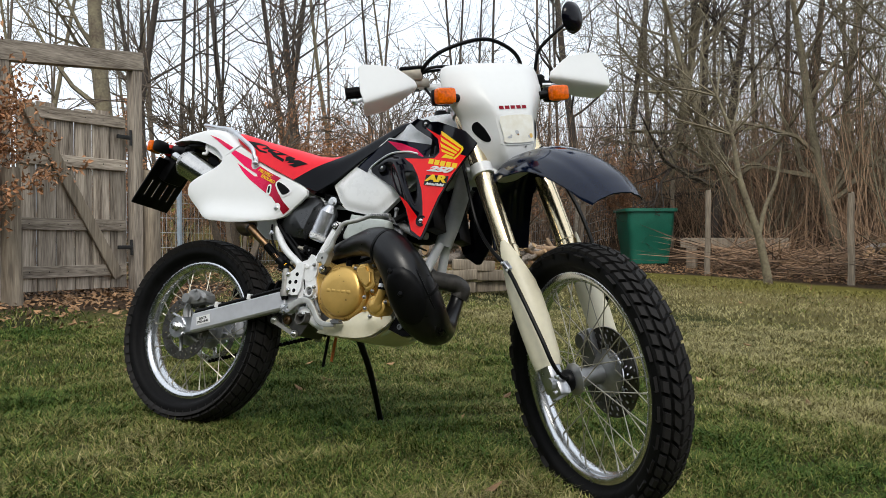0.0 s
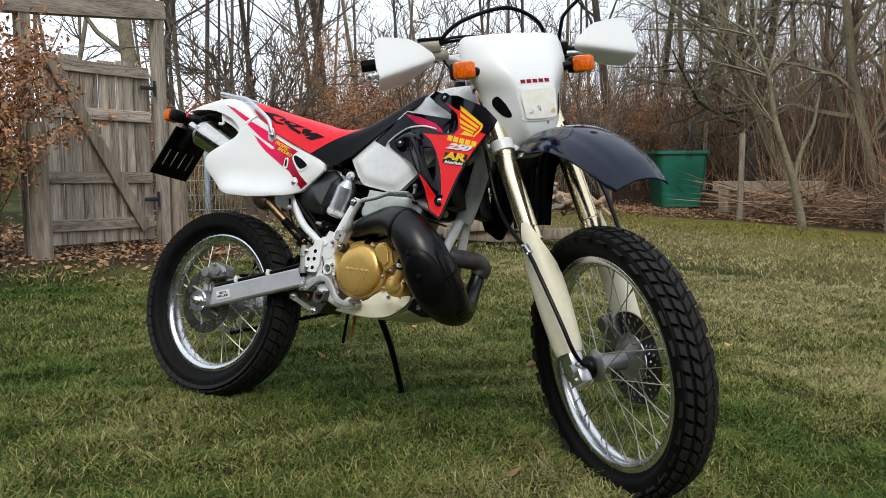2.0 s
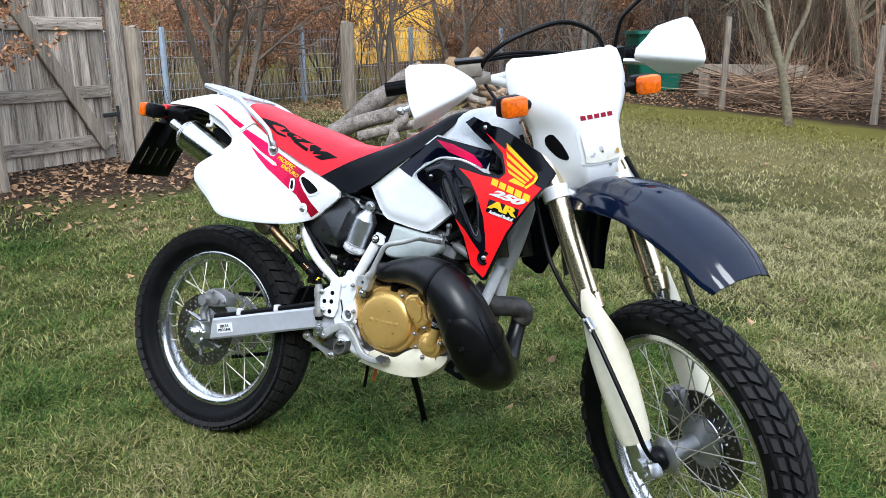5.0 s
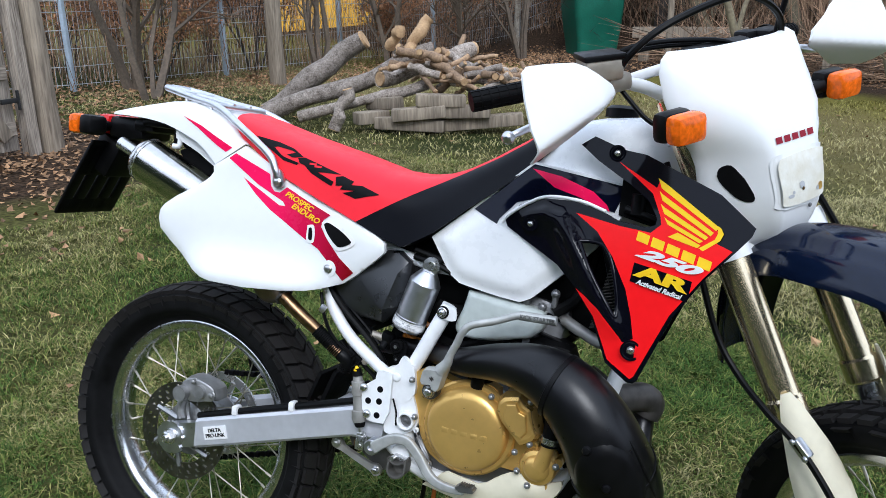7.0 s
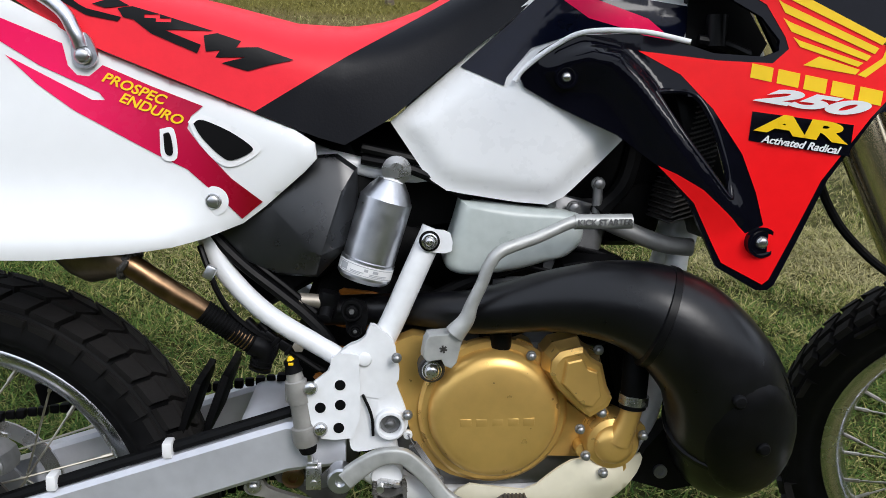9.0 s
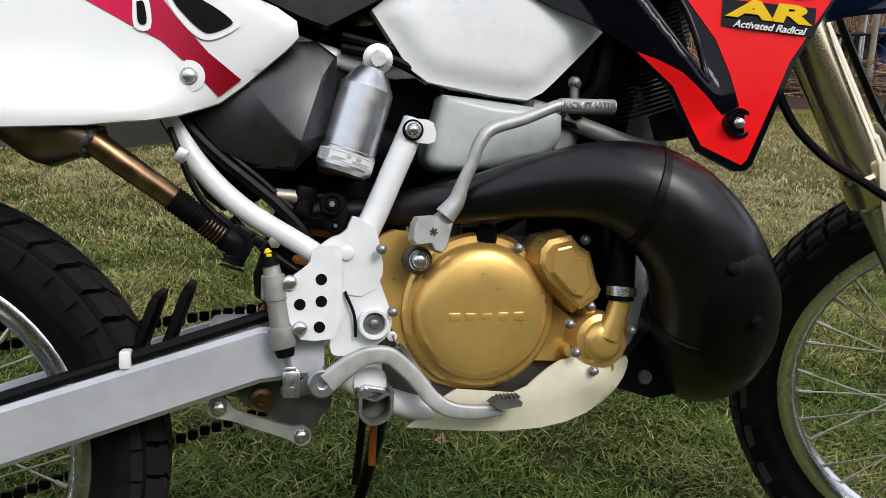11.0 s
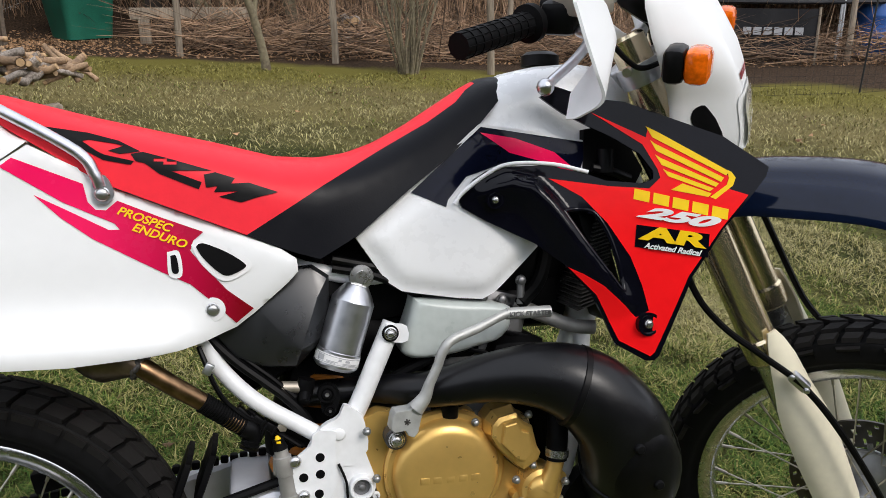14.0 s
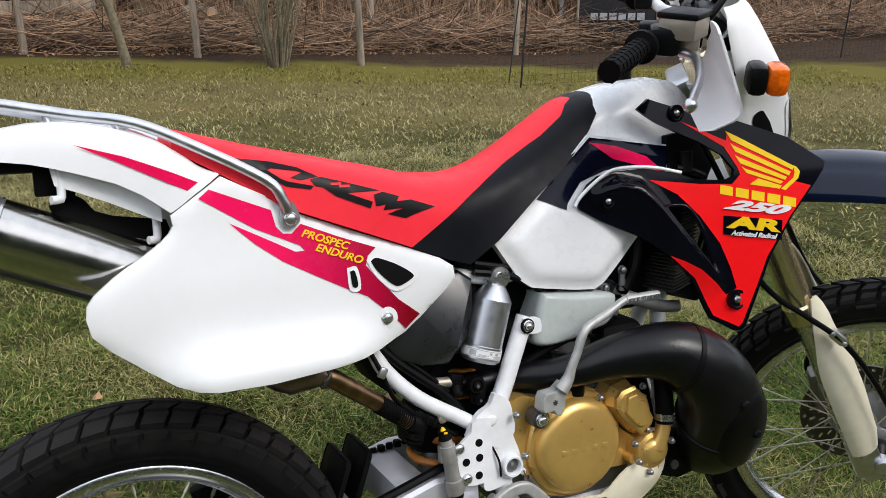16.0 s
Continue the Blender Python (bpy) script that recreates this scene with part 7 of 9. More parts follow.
# cables
for pts, r in (([(1.00, -0.205, 0.885), (1.03, -0.20, 0.925), (1.06, -0.15, 0.965), (1.085, -0.05, 0.992), (1.09, 0.02, 0.985), (1.08, 0.09, 0.945), (1.06, 0.115, 0.88), (1.05, 0.10, 0.80)], 0.006),
               ([(0.96, -0.20, 0.90), (0.99, -0.16, 0.928), (1.01, -0.05, 0.925), (1.04, 0.04, 0.90), (1.04, 0.06, 0.80)], 0.0045),
               ([(0.955, -0.20, 0.895), (0.98, -0.17, 0.918), (1.0, -0.06, 0.918), (1.03, 0.05, 0.89), (1.02, 0.05, 0.78)], 0.0045),
               ([(1.0, -0.19, 0.865), (1.04, -0.175, 0.82), (1.06, -0.15, 0.805), (1.09, -0.12, 0.815)], 0.004),
               ([(1.02, -0.11, 0.73), (1.10, -0.13, 0.60), (1.156, -0.138, 0.469), (1.206, -0.142, 0.411), (1.270, -0.150, 0.374), (1.335, -0.146, 0.330), (1.398, -0.146, 0.262), (1.470, -0.138, 0.155), (1.500, -0.128, 0.090), (1.500, -0.10, 0.050), (1.485, -0.06, 0.045)], 0.0055),
               ([(1.16, 0.10, 0.66), (1.25, 0.15, 0.48), (1.33, 0.150, 0.34), (1.40, 0.135, 0.25), (1.36, 0.11, 0.12), (1.40, 0.11, 0.06)], 0.006)):
    bm = bmesh.new()
    tube(bm, pts, r, 8, 6)
    FK("cable", bm, CABLE)
bm = bmesh.new()
box(bm, (1.330, -0.143, 0.334), (0.034, 0.016, 0.018), Matrix.Rotation(radians(38), 3, "Y"), 0.004)
for o in (-0.012, 0.012):
    bolt(bm, (1.330 + o, -0.151, 0.334 - 0.8 * o), 0.0042, 0.004)
FK("cable_clip", bm, ALU)
bm = bmesh.new()
box(bm, (1.40, 0.066, 0.09), (0.07, 0.05, 0.10), Matrix.Rotation(radians(-20), 3, "Y"), 0.012)
cyl(bm, (1.39, 0.03, 0.11), (1.39, 0.1, 0.11), 0.02)
FK("front_caliper", bm, CAST, "cast front brake caliper", angle=30)
bm = bmesh.new()
lathe(bm, [(0.010, -0.105), (0.024, -0.084), (0.029, -0.078), (0.029, -0.066), (0.02, -0.06)], FWC, "y", 24)
FK("speedometer_drive", bm, SATIN, "black speedometer drive at the hub")
# instruments
bm = bmesh.new()
box(bm, (1.035, 0, 0.885), (0.07, 0.17, 0.045), Matrix.Rotation(radians(30), 3, "Y"), 0.015)
FK("instrument_panel", bm, SATIN, "black instrument panel", angle=30)

# ---- engine and frame ----
SPRING = mat("amber_spring_paint", (0.42, 0.15, 0.02), 0.35, var=0.2, scale=20)
PEDAL = mat("worn_forged_alloy", (0.43, 0.435, 0.42), 0.5, 0.5, var=0.15, scale=30, bump=0.05, bscale=200)
CAST2 = mat("dull_cast_alloy", (0.36, 0.35, 0.33), 0.55, 0.6, var=0.18, scale=40, bump=0.1, bscale=250)
ROCK = mat("dark_cast_rocker", (0.11, 0.105, 0.095), 0.55, 0.5, var=0.2, scale=30, bump=0.1, bscale=200)
CHAMB = mat("matt_black_pipe_paint", (0.0035, 0.0035, 0.0045), 0.31, var=0.3, scale=14, bump=0.04, bscale=200, spec=0.34)
AIRB = mat("gunmetal_plastic", (0.016, 0.017, 0.019), 0.30, var=0.2, scale=14, spec=0.65)
CAN = mat("brushed_can_steel", (0.56, 0.55, 0.53), 0.17, 1.0, var=0.08, scale=25)
STAIN = mat("stained_steel", (0.20, 0.15, 0.105), 0.36, 0.9, var=0.3, scale=22)
HEADR = mat("sooty_steel", (0.075, 0.070, 0.066), 0.5, 0.6, var=0.3, scale=30)
bm = bmesh.new()
CASE = [(0.555, 0.256), (0.580, 0.268), (0.605, 0.262), (0.651, 0.252), (0.690, 0.262), (0.722, 0.256), (0.745, 0.20), (0.790, 0.165), (0.805, 0.115), (0.745, 0.115), (0.70, 0.090), (0.65, 0.086), (0.604, 0.106), (0.580, 0.140), (0.569, 0.186), (0.556, 0.225)]
bm = plate(CASE, lambda x, z: -0.115, 0.03, 0.05, 2)
eng = P("engine_case", bm, GOLD, None, "gold-painted engine side case", angle=35)
bm = bmesh.new()
lathe(bm, [(0.090, -0.112), (0.090, -0.120), (0.086, -0.124), (0.079, -0.125), (0.078, -0.132), (0.075, -0.139), (0.070, -0.144), (0.060, -0.1475), (0.035, -0.1495), (0.0, -0.150)], (0.676, 0, 0.176), "y", 64)
part("clutch_cover", bm, GOLD, eng, "round gold clutch cover", angle=28)
for k in range(5):
    bm = bmesh.new()
    box(bm, (0.640 + 0.0185 * k, -0.1488, 0.172), (0.0135, 0.0024, 0.010), None, 0.001)
    part("name_block", bm, GOLD, eng)
BOXO = [(0.732, 0.251), (0.742, 0.263), (0.772, 0.270), (0.784, 0.255), (0.799, 0.247), (0.808, 0.212), (0.815, 0.199), (0.810, 0.187), (0.786, 0.172), (0.776, 0.180), (0.742, 0.212), (0.730, 0.232)]
bm = bmesh.new()
boss(bm, BOXO, -0.10, 0.058, 0.74, 1)
boss(bm, [(0.752, 0.250), (0.770, 0.254), (0.778, 0.240), (0.790, 0.236), (0.796, 0.205), (0.786, 0.192), (0.772, 0.196), (0.748, 0.222)], -0.150, 0.0145, 0.86, 1)
part("valve_cover", bm, GOLD, eng, "gold power-valve cover with a raised centre", angle=18)
bm = bmesh.new()
lathe(bm, [(0.034, -0.10), (0.034, -0.138), (0.031, -0.144), (0.024, -0.147), (0.022, -0.152), (0.014, -0.157), (0.0, -0.158)], (0.817, 0, 0.141), "y", 36)
tube(bm, [(0.822, -0.146, 0.146), (0.830, -0.150, 0.168), (0.836, -0.151, 0.190)], [0.016, 0.013, 0.0125], 16)
for k in range(4):
    an = radians(20 + 90 * k)
    cyl(bm, (0.817 + 0.036 * math.cos(an), -0.10, 0.141 + 0.036 * math.sin(an)), (0.817 + 0.036 * math.cos(an), -0.134, 0.141 + 0.036 * math.sin(an)), 0.0085, None, 12)
part("water_pump", bm, GOLD, eng, "gold water pump housing")
bm = bmesh.new()
tube(bm, [(0.836, -0.151, 0.188), (0.838, -0.149, 0.225), (0.845, -0.135, 0.27), (0.86, -0.11, 0.33)], 0.0155, 12)
P("coolant_hose", bm, DARK, None, "black coolant hose")
bm = bmesh.new()
tube(bm, [(0.8365, -0.151, 0.193), (0.8375, -0.1505, 0.204)], 0.0172, 20, 1)
P("hose_clamp", bm, STEEL)
for x, z in ((0.560, 0.247), (0.573, 0.178), (0.611, 0.096), (0.717, 0.248), (0.793, 0.258), (0.800, 0.182), (0.775, 0.162), (0.851, 0.153), (0.805, 0.107), (0.783, 0.129)):
    bm = bmesh.new()
    bolt(bm, (x, -0.135 if x < 0.74 else -0.148, z), 0.0050, 0.008)
    part("bolt", bm, CASTB, eng)
bm = bmesh.new()
lathe(bm, [(0.011, 0.25), (0.013, 0.258), (0.013, 0.272), (0.008, 0.276)], (0.683, -0.12, 0), "z", 14)
part("oil_cap", bm, SATIN, eng, "black oil filler cap")
# crankcase, cylinder and the dark mass behind
bm = bmesh.new()
box(bm, (0.68, 0.0, 0.16), (0.26, 0.20, 0.20), None, 0.03)
box(bm, (0.745, 0.0, 0.335), (0.13, 0.13, 0.20), Matrix.Rotation(radians(14), 3, "Y"), 0.02)
P("crankcase", bm, CAST, None, "cast engine block behind the covers", angle=30)
bm = bmesh.new()
for k in range(4):
    box(bm, (0.735 + 0.012 * k, 0, 0.30 + 0.035 * k), (0.15, 0.15, 0.006), Matrix.Rotation(radians(14), 3, "Y"), 0.001)
box(bm, (0.70, -0.02, 0.37), (0.10, 0.10, 0.10), None, 0.02)
P("carburettor", bm, SATIN, None, "dark carburettor and intake", angle=30)
# dark innards: ignition unit, cable loom and air duct between the frame tubes
# plain boxes; the one beside the pump is filler, added to darken the gap
for c, size, an, nm in (((0.60, 0.0, 0.45), (0.30, 0.10, 0.14), -8, "air_duct"), ((0.80, 0.0, 0.52), (0.20, 0.12, 0.20), -14, "ignition_coil"), ((0.44, 0.0, 0.40), (0.22, 0.16, 0.16), -30, "air_filter_box"), ((0.52, 0.01, 0.25), (0.16, 0.10, 0.20), 18, "splash_guard"), ((0.85, 0.0, 0.44), (0.10, 0.10, 0.16), 0, "regulator"), ((0.845, -0.050, 0.215), (0.050, 0.08, 0.20), -12, "engine_mount"), ((0.80, -0.06, 0.30), (0.10, 0.08, 0.12), 0, "reed_block")):
    bm = bmesh.new()
    box(bm, c, size, Matrix.Rotation(radians(an), 3, "Y"), 0.03)
    P(nm, bm, DARK, None, "", angle=30)
# expansion chamber
bm = bmesh.new()
CH = [(0.46, -0.06, 0.285, 0.018), (0.573, -0.074, 0.290, 0.020), (0.651, -0.130, 0.300, 0.026), (0.733, -0.155, 0.318, 0.035), (0.804, -0.178, 0.322, 0.047), (0.862, -0.188, 0.302, 0.058), (0.912, -0.188, 0.254, 0.065), (0.943, -0.168, 0.196, 0.0715),
      (0.963, -0.127, 0.140, 0.071), (0.973, -0.083, 0.110, 0.061), (0.976, -0.035, 0.098, 0.046), (0.972, 0.010, 0.108, 0.034), (0.966, 0.048, 0.148, 0.025), (0.964, 0.073, 0.195, 0.022), (0.966, 0.080, 0.222, 0.024)]
tube(bm, [c[:3] for c in CH], [c[3] for c in CH], 28, 6)
pipe = P("expansion_chamber", bm, CHAMB, None, "matt black two-stroke expansion chamber")
for i, f in ((4, 0.75), (7, 0.3)):
    p, q = Vector(CH[i]), Vector(CH[i + 1])
    c, r = Vector(CH[i][:3]).lerp(Vector(CH[i + 1][:3]), f), CH[i][3] + (CH[i + 1][3] - CH[i][3]) * f
    d = (Vector(CH[i + 1][:3]) - Vector(CH[i][:3])).normalized()
    bm = bmesh.new()
    tube(bm, [c - d * 0.006, c - d * 0.004, c + d * 0.004, c + d * 0.006], [r - 0.001, r + 0.0035, r + 0.0035, r - 0.001], 32, 1)
    part("weld_seam", bm, SATIN, pipe)
bm = bmesh.new()
tube(bm, [(0.966, 0.079, 0.212), (0.972, 0.080, 0.236), (0.958, 0.060, 0.251), (0.935, 0.030, 0.252), (0.910, 0.000, 0.254), (0.86, -0.02, 0.29)], [0.028, 0.029, 0.028, 0.027, 0.027, 0.026], 18, 5)
part("header_boot", bm, HEADR, pipe, "grey rubber-sleeved header joint")
bm = bmesh.new()
sd = Vector((0.85, -0.5, 0.12)).normalized()
tube(bm, [Vector(c[:3]) + sd * (c[3] - 0.0005) for c in CH[3:11]], 0.003, 8, 6)
part("seam", bm, SATIN, pipe, "lengthwise pressed seam")
# a raised heat shield with two screws on the outer face
path_ = spline([c for c in CH[5:10]], 8)
bm = bmesh.new()
grid_ = []
for i in range(9, 25):
    c, rr = Vector(path_[i][:3]), path_[i][3]
    d = (Vector(path_[i + 1][:3]) - Vector(path_[i - 1][:3])).normalized()
    n0 = Vector((-0.05, -1.0, 0.18))
    n0 = (n0 - d * n0.dot(d)).normalized()
    m0 = d.cross(n0)
    row = []
    for k in range(15):
        th = radians(-52 + 104 * k / 14)
        e = ((i - 16.5) / 7.5) ** 2 + ((k - 7) / 7) ** 2
        row.append(c + (n0 * math.cos(th) + m0 * math.sin(th)) * (rr + (0.0035 if e < 0.8 else 0.0035 - 0.020 * (e - 0.8))))
    grid_.append(row)
sections(bm, grid_, close=False, caps=False)
part("heat_shield", bm, SATIN, pipe, "matt black raised heat shield", angle=60)
for x, y, z in ((0.917, -0.2535, 0.231), (0.954, -0.2400, 0.172)):
    bm = bmesh.new()
    lathe(bm, [(0.0, 0.004), (0.0075, 0.004), (0.0075, -0.001), (0.0055, -0.0035), (0.0, -0.004)], (x, y, z), "y", 16)
    part("screw", bm, SATIN, pipe)
bm = plate([(0.850, 0.078), (0.870, 0.118), (0.890, 0.142), (0.902, 0.150), (0.935, 0.150), (0.945, 0.070), (0.900, 0.062)], lambda x, z: -0.108, 0.03, 0.05)
part("chamber_bracket", bm, SATIN, pipe, "black mounting bracket of the chamber", angle=30)
bm = bmesh.new()
lathe(bm, [(0.0, 0.0), (0.0085, 0.0), (0.0085, -0.005), (0.005, -0.005), (0.0045, -0.002), (0.0, -0.002)], (0.889, -0.108, 0.089), "y", 20)
part("bracket_bolt", bm, CAST, pipe)
# cylinder head plumbing
bm = bmesh.new()
tube(bm, [(0.80, -0.06, 0.405), (0.84, -0.075, 0.388), (0.885, -0.085, 0.372), (0.92, -0.088, 0.368)], 0.011, 12)
P("water_pipe", bm, CAST2, None, "aluminium water pipe")
for sg in (-1, 1):
    bm = bmesh.new()
    box(bm, (0.915, sg * 0.085, 0.48), (0.035, 0.08, 0.20), Matrix.Rotation(radians(-18), 3, "Y"), 0.004)
    rad = P("radiator", bm, SATIN, None, "black finned radiator", angle=30)
    bm = bmesh.new()
    for k in range(26):
        c = Vector((0.893 + 0.030 * k / 25, sg * 0.088, 0.41 + 0.15 * k / 25))
        box(bm, c, (0.040, 0.088, 0.0018), Matrix.Rotation(radians(-18), 3, "Y"))
    part("fin", bm, HEADR, rad, kind="stuff", smooth=False)

# frame
frame_bm = bmesh.new()
for pts, r in (([(0.235, -0.085, 0.575), (0.337, -0.092, 0.390), (0.363, -0.096, 0.340), (0.411, -0.102, 0.291), (0.478, -0.106, 0.249), (0.515, -0.106, 0.225)], 0.0118),
               ([(0.604, -0.097, 0.392), (0.598, -0.098, 0.378), (0.562, -0.103, 0.296), (0.536, -0.106, 0.230), (0.545, -0.108, 0.150), (0.555, -0.10, 0.09)], 0.0146),
               ([(0.235, -0.085, 0.575), (0.40, -0.08, 0.50), (0.56, -0.07, 0.455), (0.66, -0.06, 0.47)], 0.011),
               ([(0.99, 0.0, 0.68), (0.955, 0.0, 0.46), (0.93, 0.0, 0.36)], 0.027),
               ([(0.93, -0.02, 0.36), (0.90, -0.06, 0.22), (0.86, -0.08, 0.11), (0.78, -0.085, 0.06), (0.62, -0.09, 0.055), (0.555, -0.10, 0.085)], 0.0145),
               ([(0.99, 0.0, 0.70), (0.80, 0, 0.62), (0.62, 0, 0.50)], 0.022)):
    for sg in (-1, 1):
        tube(frame_bm, [(a, -sg * b if sg > 0 else b, c) for a, b, c in pts] if sg < 0 else [(a, -b, c) for a, b, c in pts], r, 16, 5)
tube(frame_bm, [(1.015, 0, 0.56), (0.955, 0, 0.72)], 0.032, 20, 1)
fr = P("frame", frame_bm, FRAMEW, None, "white painted tubular steel frame")
BRK = [(0.466, 0.219), (0.483, 0.232), (0.485, 0.246), (0.493, 0.251), (0.508, 0.251), (0.517, 0.249), (0.518, 0.174), (0.508, 0.149), (0.488, 0.147), (0.473, 0.149), (0.461, 0.168), (0.455, 0.208)]
bm = plate(BRK, lambda x, z: -0.132, 0.006, 0.05)
part("footrest_bracket", bm, FRAMEW, fr, "white drilled bracket plate", angle=30)
part("gusset", plate([(0.478, 0.224), (0.491, 0.247), (0.506, 0.259), (0.515, 0.262), (0.524, 0.269), (0.530, 0.283), (0.541, 0.278), (0.556, 0.266), (0.561, 0.242), (0.563, 0.217), (0.540, 0.194), (0.492, 0.206)], lambda x, z: -0.1235 if x > 0.515 else -0.1235 - 0.12 * (0.515 - x), 0.012, 0.02, 2), FRAMEW, fr, "white welded gusset joining the tubes", angle=50)
PIV = [(0.505, 0.250), (0.520, 0.252), (0.549, 0.252), (0.556, 0.230), (0.561, 0.209), (0.571, 0.181), (0.574, 0.160), (0.566, 0.146), (0.545, 0.134), (0.515, 0.128), (0.505, 0.140), (0.508, 0.19)]
part("pivot_plate", plate(PIV, lambda x, z: -0.122, 0.016, 0.05, 3), FRAMEW, fr, "white welded pivot plate", angle=30)
for x, z in ((0.495, 0.214), (0.472, 0.187), (0.495, 0.190), (0.493, 0.162)):
    bm = bmesh.new()
    lathe(bm, [(0.0063, -0.1300), (0.0063, -0.1326)], (x, 0, z), "y", 16)
    part("hole", bm, DARK, fr)
for x, z in ((0.461, 0.211), (0.472, 0.161)):
    bm = bmesh.new()
    dome(bm, (x, -0.132, z), 0.0085, 0.007)
    part("bolt", bm, STEEL, fr, "domed bolt")
bm = bmesh.new()
dome(bm, (0.523, -0.1245, 0.242), 0.0085, 0.003)
part("weld_stud", bm, FRAMEW, fr, "painted stud")
bm = bmesh.new()
lathe(bm, [(0.018, -0.115), (0.018, -0.133), (0.0165, -0.135), (0.0135, -0.135), (0.0125, -0.133), (0.0125, -0.124), (0.0, -0.124)], (0.553, 0, 0.164), "y", 32)
part("pivot_boss", bm, FRAMEW, fr, "white welded pivot boss", angle=30)
bm = bmesh.new()
lathe(bm, [(0.0118, -0.1245), (0.0118, -0.126), (0.0075, -0.127), (0.0, -0.127)], (0.553, 0, 0.164), "y", 24)
bolt(bm, (0.553, -0.127, 0.164), 0.006, 0.005)
part("pivot_bolt", bm, CAST, fr, "recessed swing arm pivot bolt", angle=30)
part("tank_tab", plate([(0.592, 0.392), (0.606, 0.393), (0.622, 0.389), (0.624, 0.368), (0.606, 0.366), (0.590, 0.372)], lambda x, z: -0.1135, 0.004, 0.05, 2), FRAMEW, fr, "white welded tab", angle=30)
bm = bmesh.new()
lathe(bm, [(0.0120, -0.1135), (0.0120, -0.1165), (0.0100, -0.1172)], (0.598, 0, 0.380), "y", 24)
part("rubber_washer", bm, DARK, fr, "black rubber washer", angle=30)
bm = bmesh.new()
lathe(bm, [(0.0095, -0.1165), (0.0095, -0.1180), (0.0080, -0.1190)], (0.598, 0, 0.380), "y", 24)
dome(bm, (0.598, -0.1185, 0.380), 0.0060, 0.006)
part("bolt", bm, STEEL, fr, "domed steel bolt", angle=30)
bm = bmesh.new()
lathe(bm, [(0.0055, -0.122), (0.0055, -0.126), (0.0030, -0.127), (0.0025, -0.124)], (0.574, 0, 0.149), "y", 14)
part("spring_lug", bm, FRAMEW, fr, "small drilled lug", angle=30)
# kick start
bm = bmesh.new()
tube(bm, [(0.624, -0.166, 0.284), (0.636, -0.168, 0.300), (0.642, -0.170, 0.318), (0.653, -0.172, 0.343), (0.660, -0.172, 0.362), (0.674, -0.170, 0.378), (0.713, -0.162, 0.391), (0.752, -0.156, 0.407), (0.765, -0.155, 0.408)], [0.012, 0.0095, 0.0075, 0.0070, 0.0072, 0.0072, 0.0068, 0.0068, 0.0075], 12)
boss(bm, [(0.590, 0.276), (0.594, 0.283), (0.616, 0.285), (0.630, 0.296), (0.637, 0.288), (0.631, 0.268), (0.627, 0.250), (0.621, 0.243), (0.613, 0.246), (0.609, 0.254), (0.592, 0.252), (0.587, 0.258)], -0.146, 0.024, 0.90, 1)
tube(bm, [(0.757, -0.155, 0.408), (0.822, -0.155, 0.409)], 0.0085, 12, 1)
kick = P("kick_starter", bm, PEDAL, None, "aluminium kick-start lever folded forward", angle=40)
text("KICK STARTER", (0.790, -0.1645, 0.4085), 0.0095, kick, CAST, 90, -1, 0)
bm = bmesh.new()
lathe(bm, [(0.0155, -0.120), (0.0155, -0.143), (0.0135, -0.145)], (0.600, 0, 0.235), "y", 28)
part("shaft_washer", bm, HEADR, kick, "dark shaft collar", angle=30)
bm = bmesh.new()
lathe(bm, [(0.0115, -0.145), (0.0115, -0.1475), (0.0105, -0.149)], (0.600, 0, 0.235), "y", 28)
dome(bm, (0.600, -0.148, 0.235), 0.0088, 0.008)
part("shaft_bolt", bm, STEEL, kick, "domed steel shaft bolt", angle=30)
bm = bmesh.new()
for a_ in (0.3, 1.35, 2.4):
    box(bm, (0.611, -0.1702, 0.267), (0.009, 0.001, 0.0022), Matrix.Rotation(a_, 3, "Y"))
part("cast_mark", bm, HEADR, kick, "small star-shaped casting mark")
# brake pedal and footrest
PEDL = spline([(0.500, -0.146, 0.104, 0.0120), (0.521, -0.146, 0.120, 0.0110), (0.542, -0.146, 0.131, 0.0098), (0.565, -0.146, 0.132, 0.0094), (0.580, -0.146, 0.122, 0.0094), (0.598, -0.147, 0.104, 0.0092), (0.615, -0.149, 0.083, 0.0092),
               (0.635, -0.151, 0.0705, 0.0086), (0.662, -0.154, 0.067, 0.0078), (0.692, -0.157, 0.069, 0.0060)], 5)
rings = []
for k, (x, y, z, w) in enumerate(PEDL):
    d = PEDL[min(k + 1, len(PEDL) - 1)] - PEDL[max(k - 1, 0)]
    nx, nz = -d[2] / math.hypot(d[0], d[2]), d[0] / math.hypot(d[0], d[2])
    ring = []
    for a in np.linspace(0, 2 * math.pi, 20, endpoint=False):
        c_, s_ = math.copysign(abs(math.cos(a)) ** 0.42, math.cos(a)), math.copysign(abs(math.sin(a)) ** 0.42, math.sin(a))
        ring.append((x + nx * w * c_, y + 0.0062 * s_, z + nz * w * c_))
    rings.append(ring)
bm = bmesh.new()
sections(bm, rings)
bmesh.ops.recalc_face_normals(bm, faces=bm.faces[:])
ped = P("brake_pedal", bm, PEDAL, None, "worn silver forged brake pedal", angle=60)
bm = bmesh.new()
boss(bm, [(0.677, 0.078), (0.684, 0.083), (0.708, 0.083), (0.714, 0.079), (0.713, 0.074), (0.686, 0.071)], -0.150, 0.020, 0.93, 1)
pad = part("toe_pad", bm, CAST, ped, "serrated steel toe pad", angle=30)
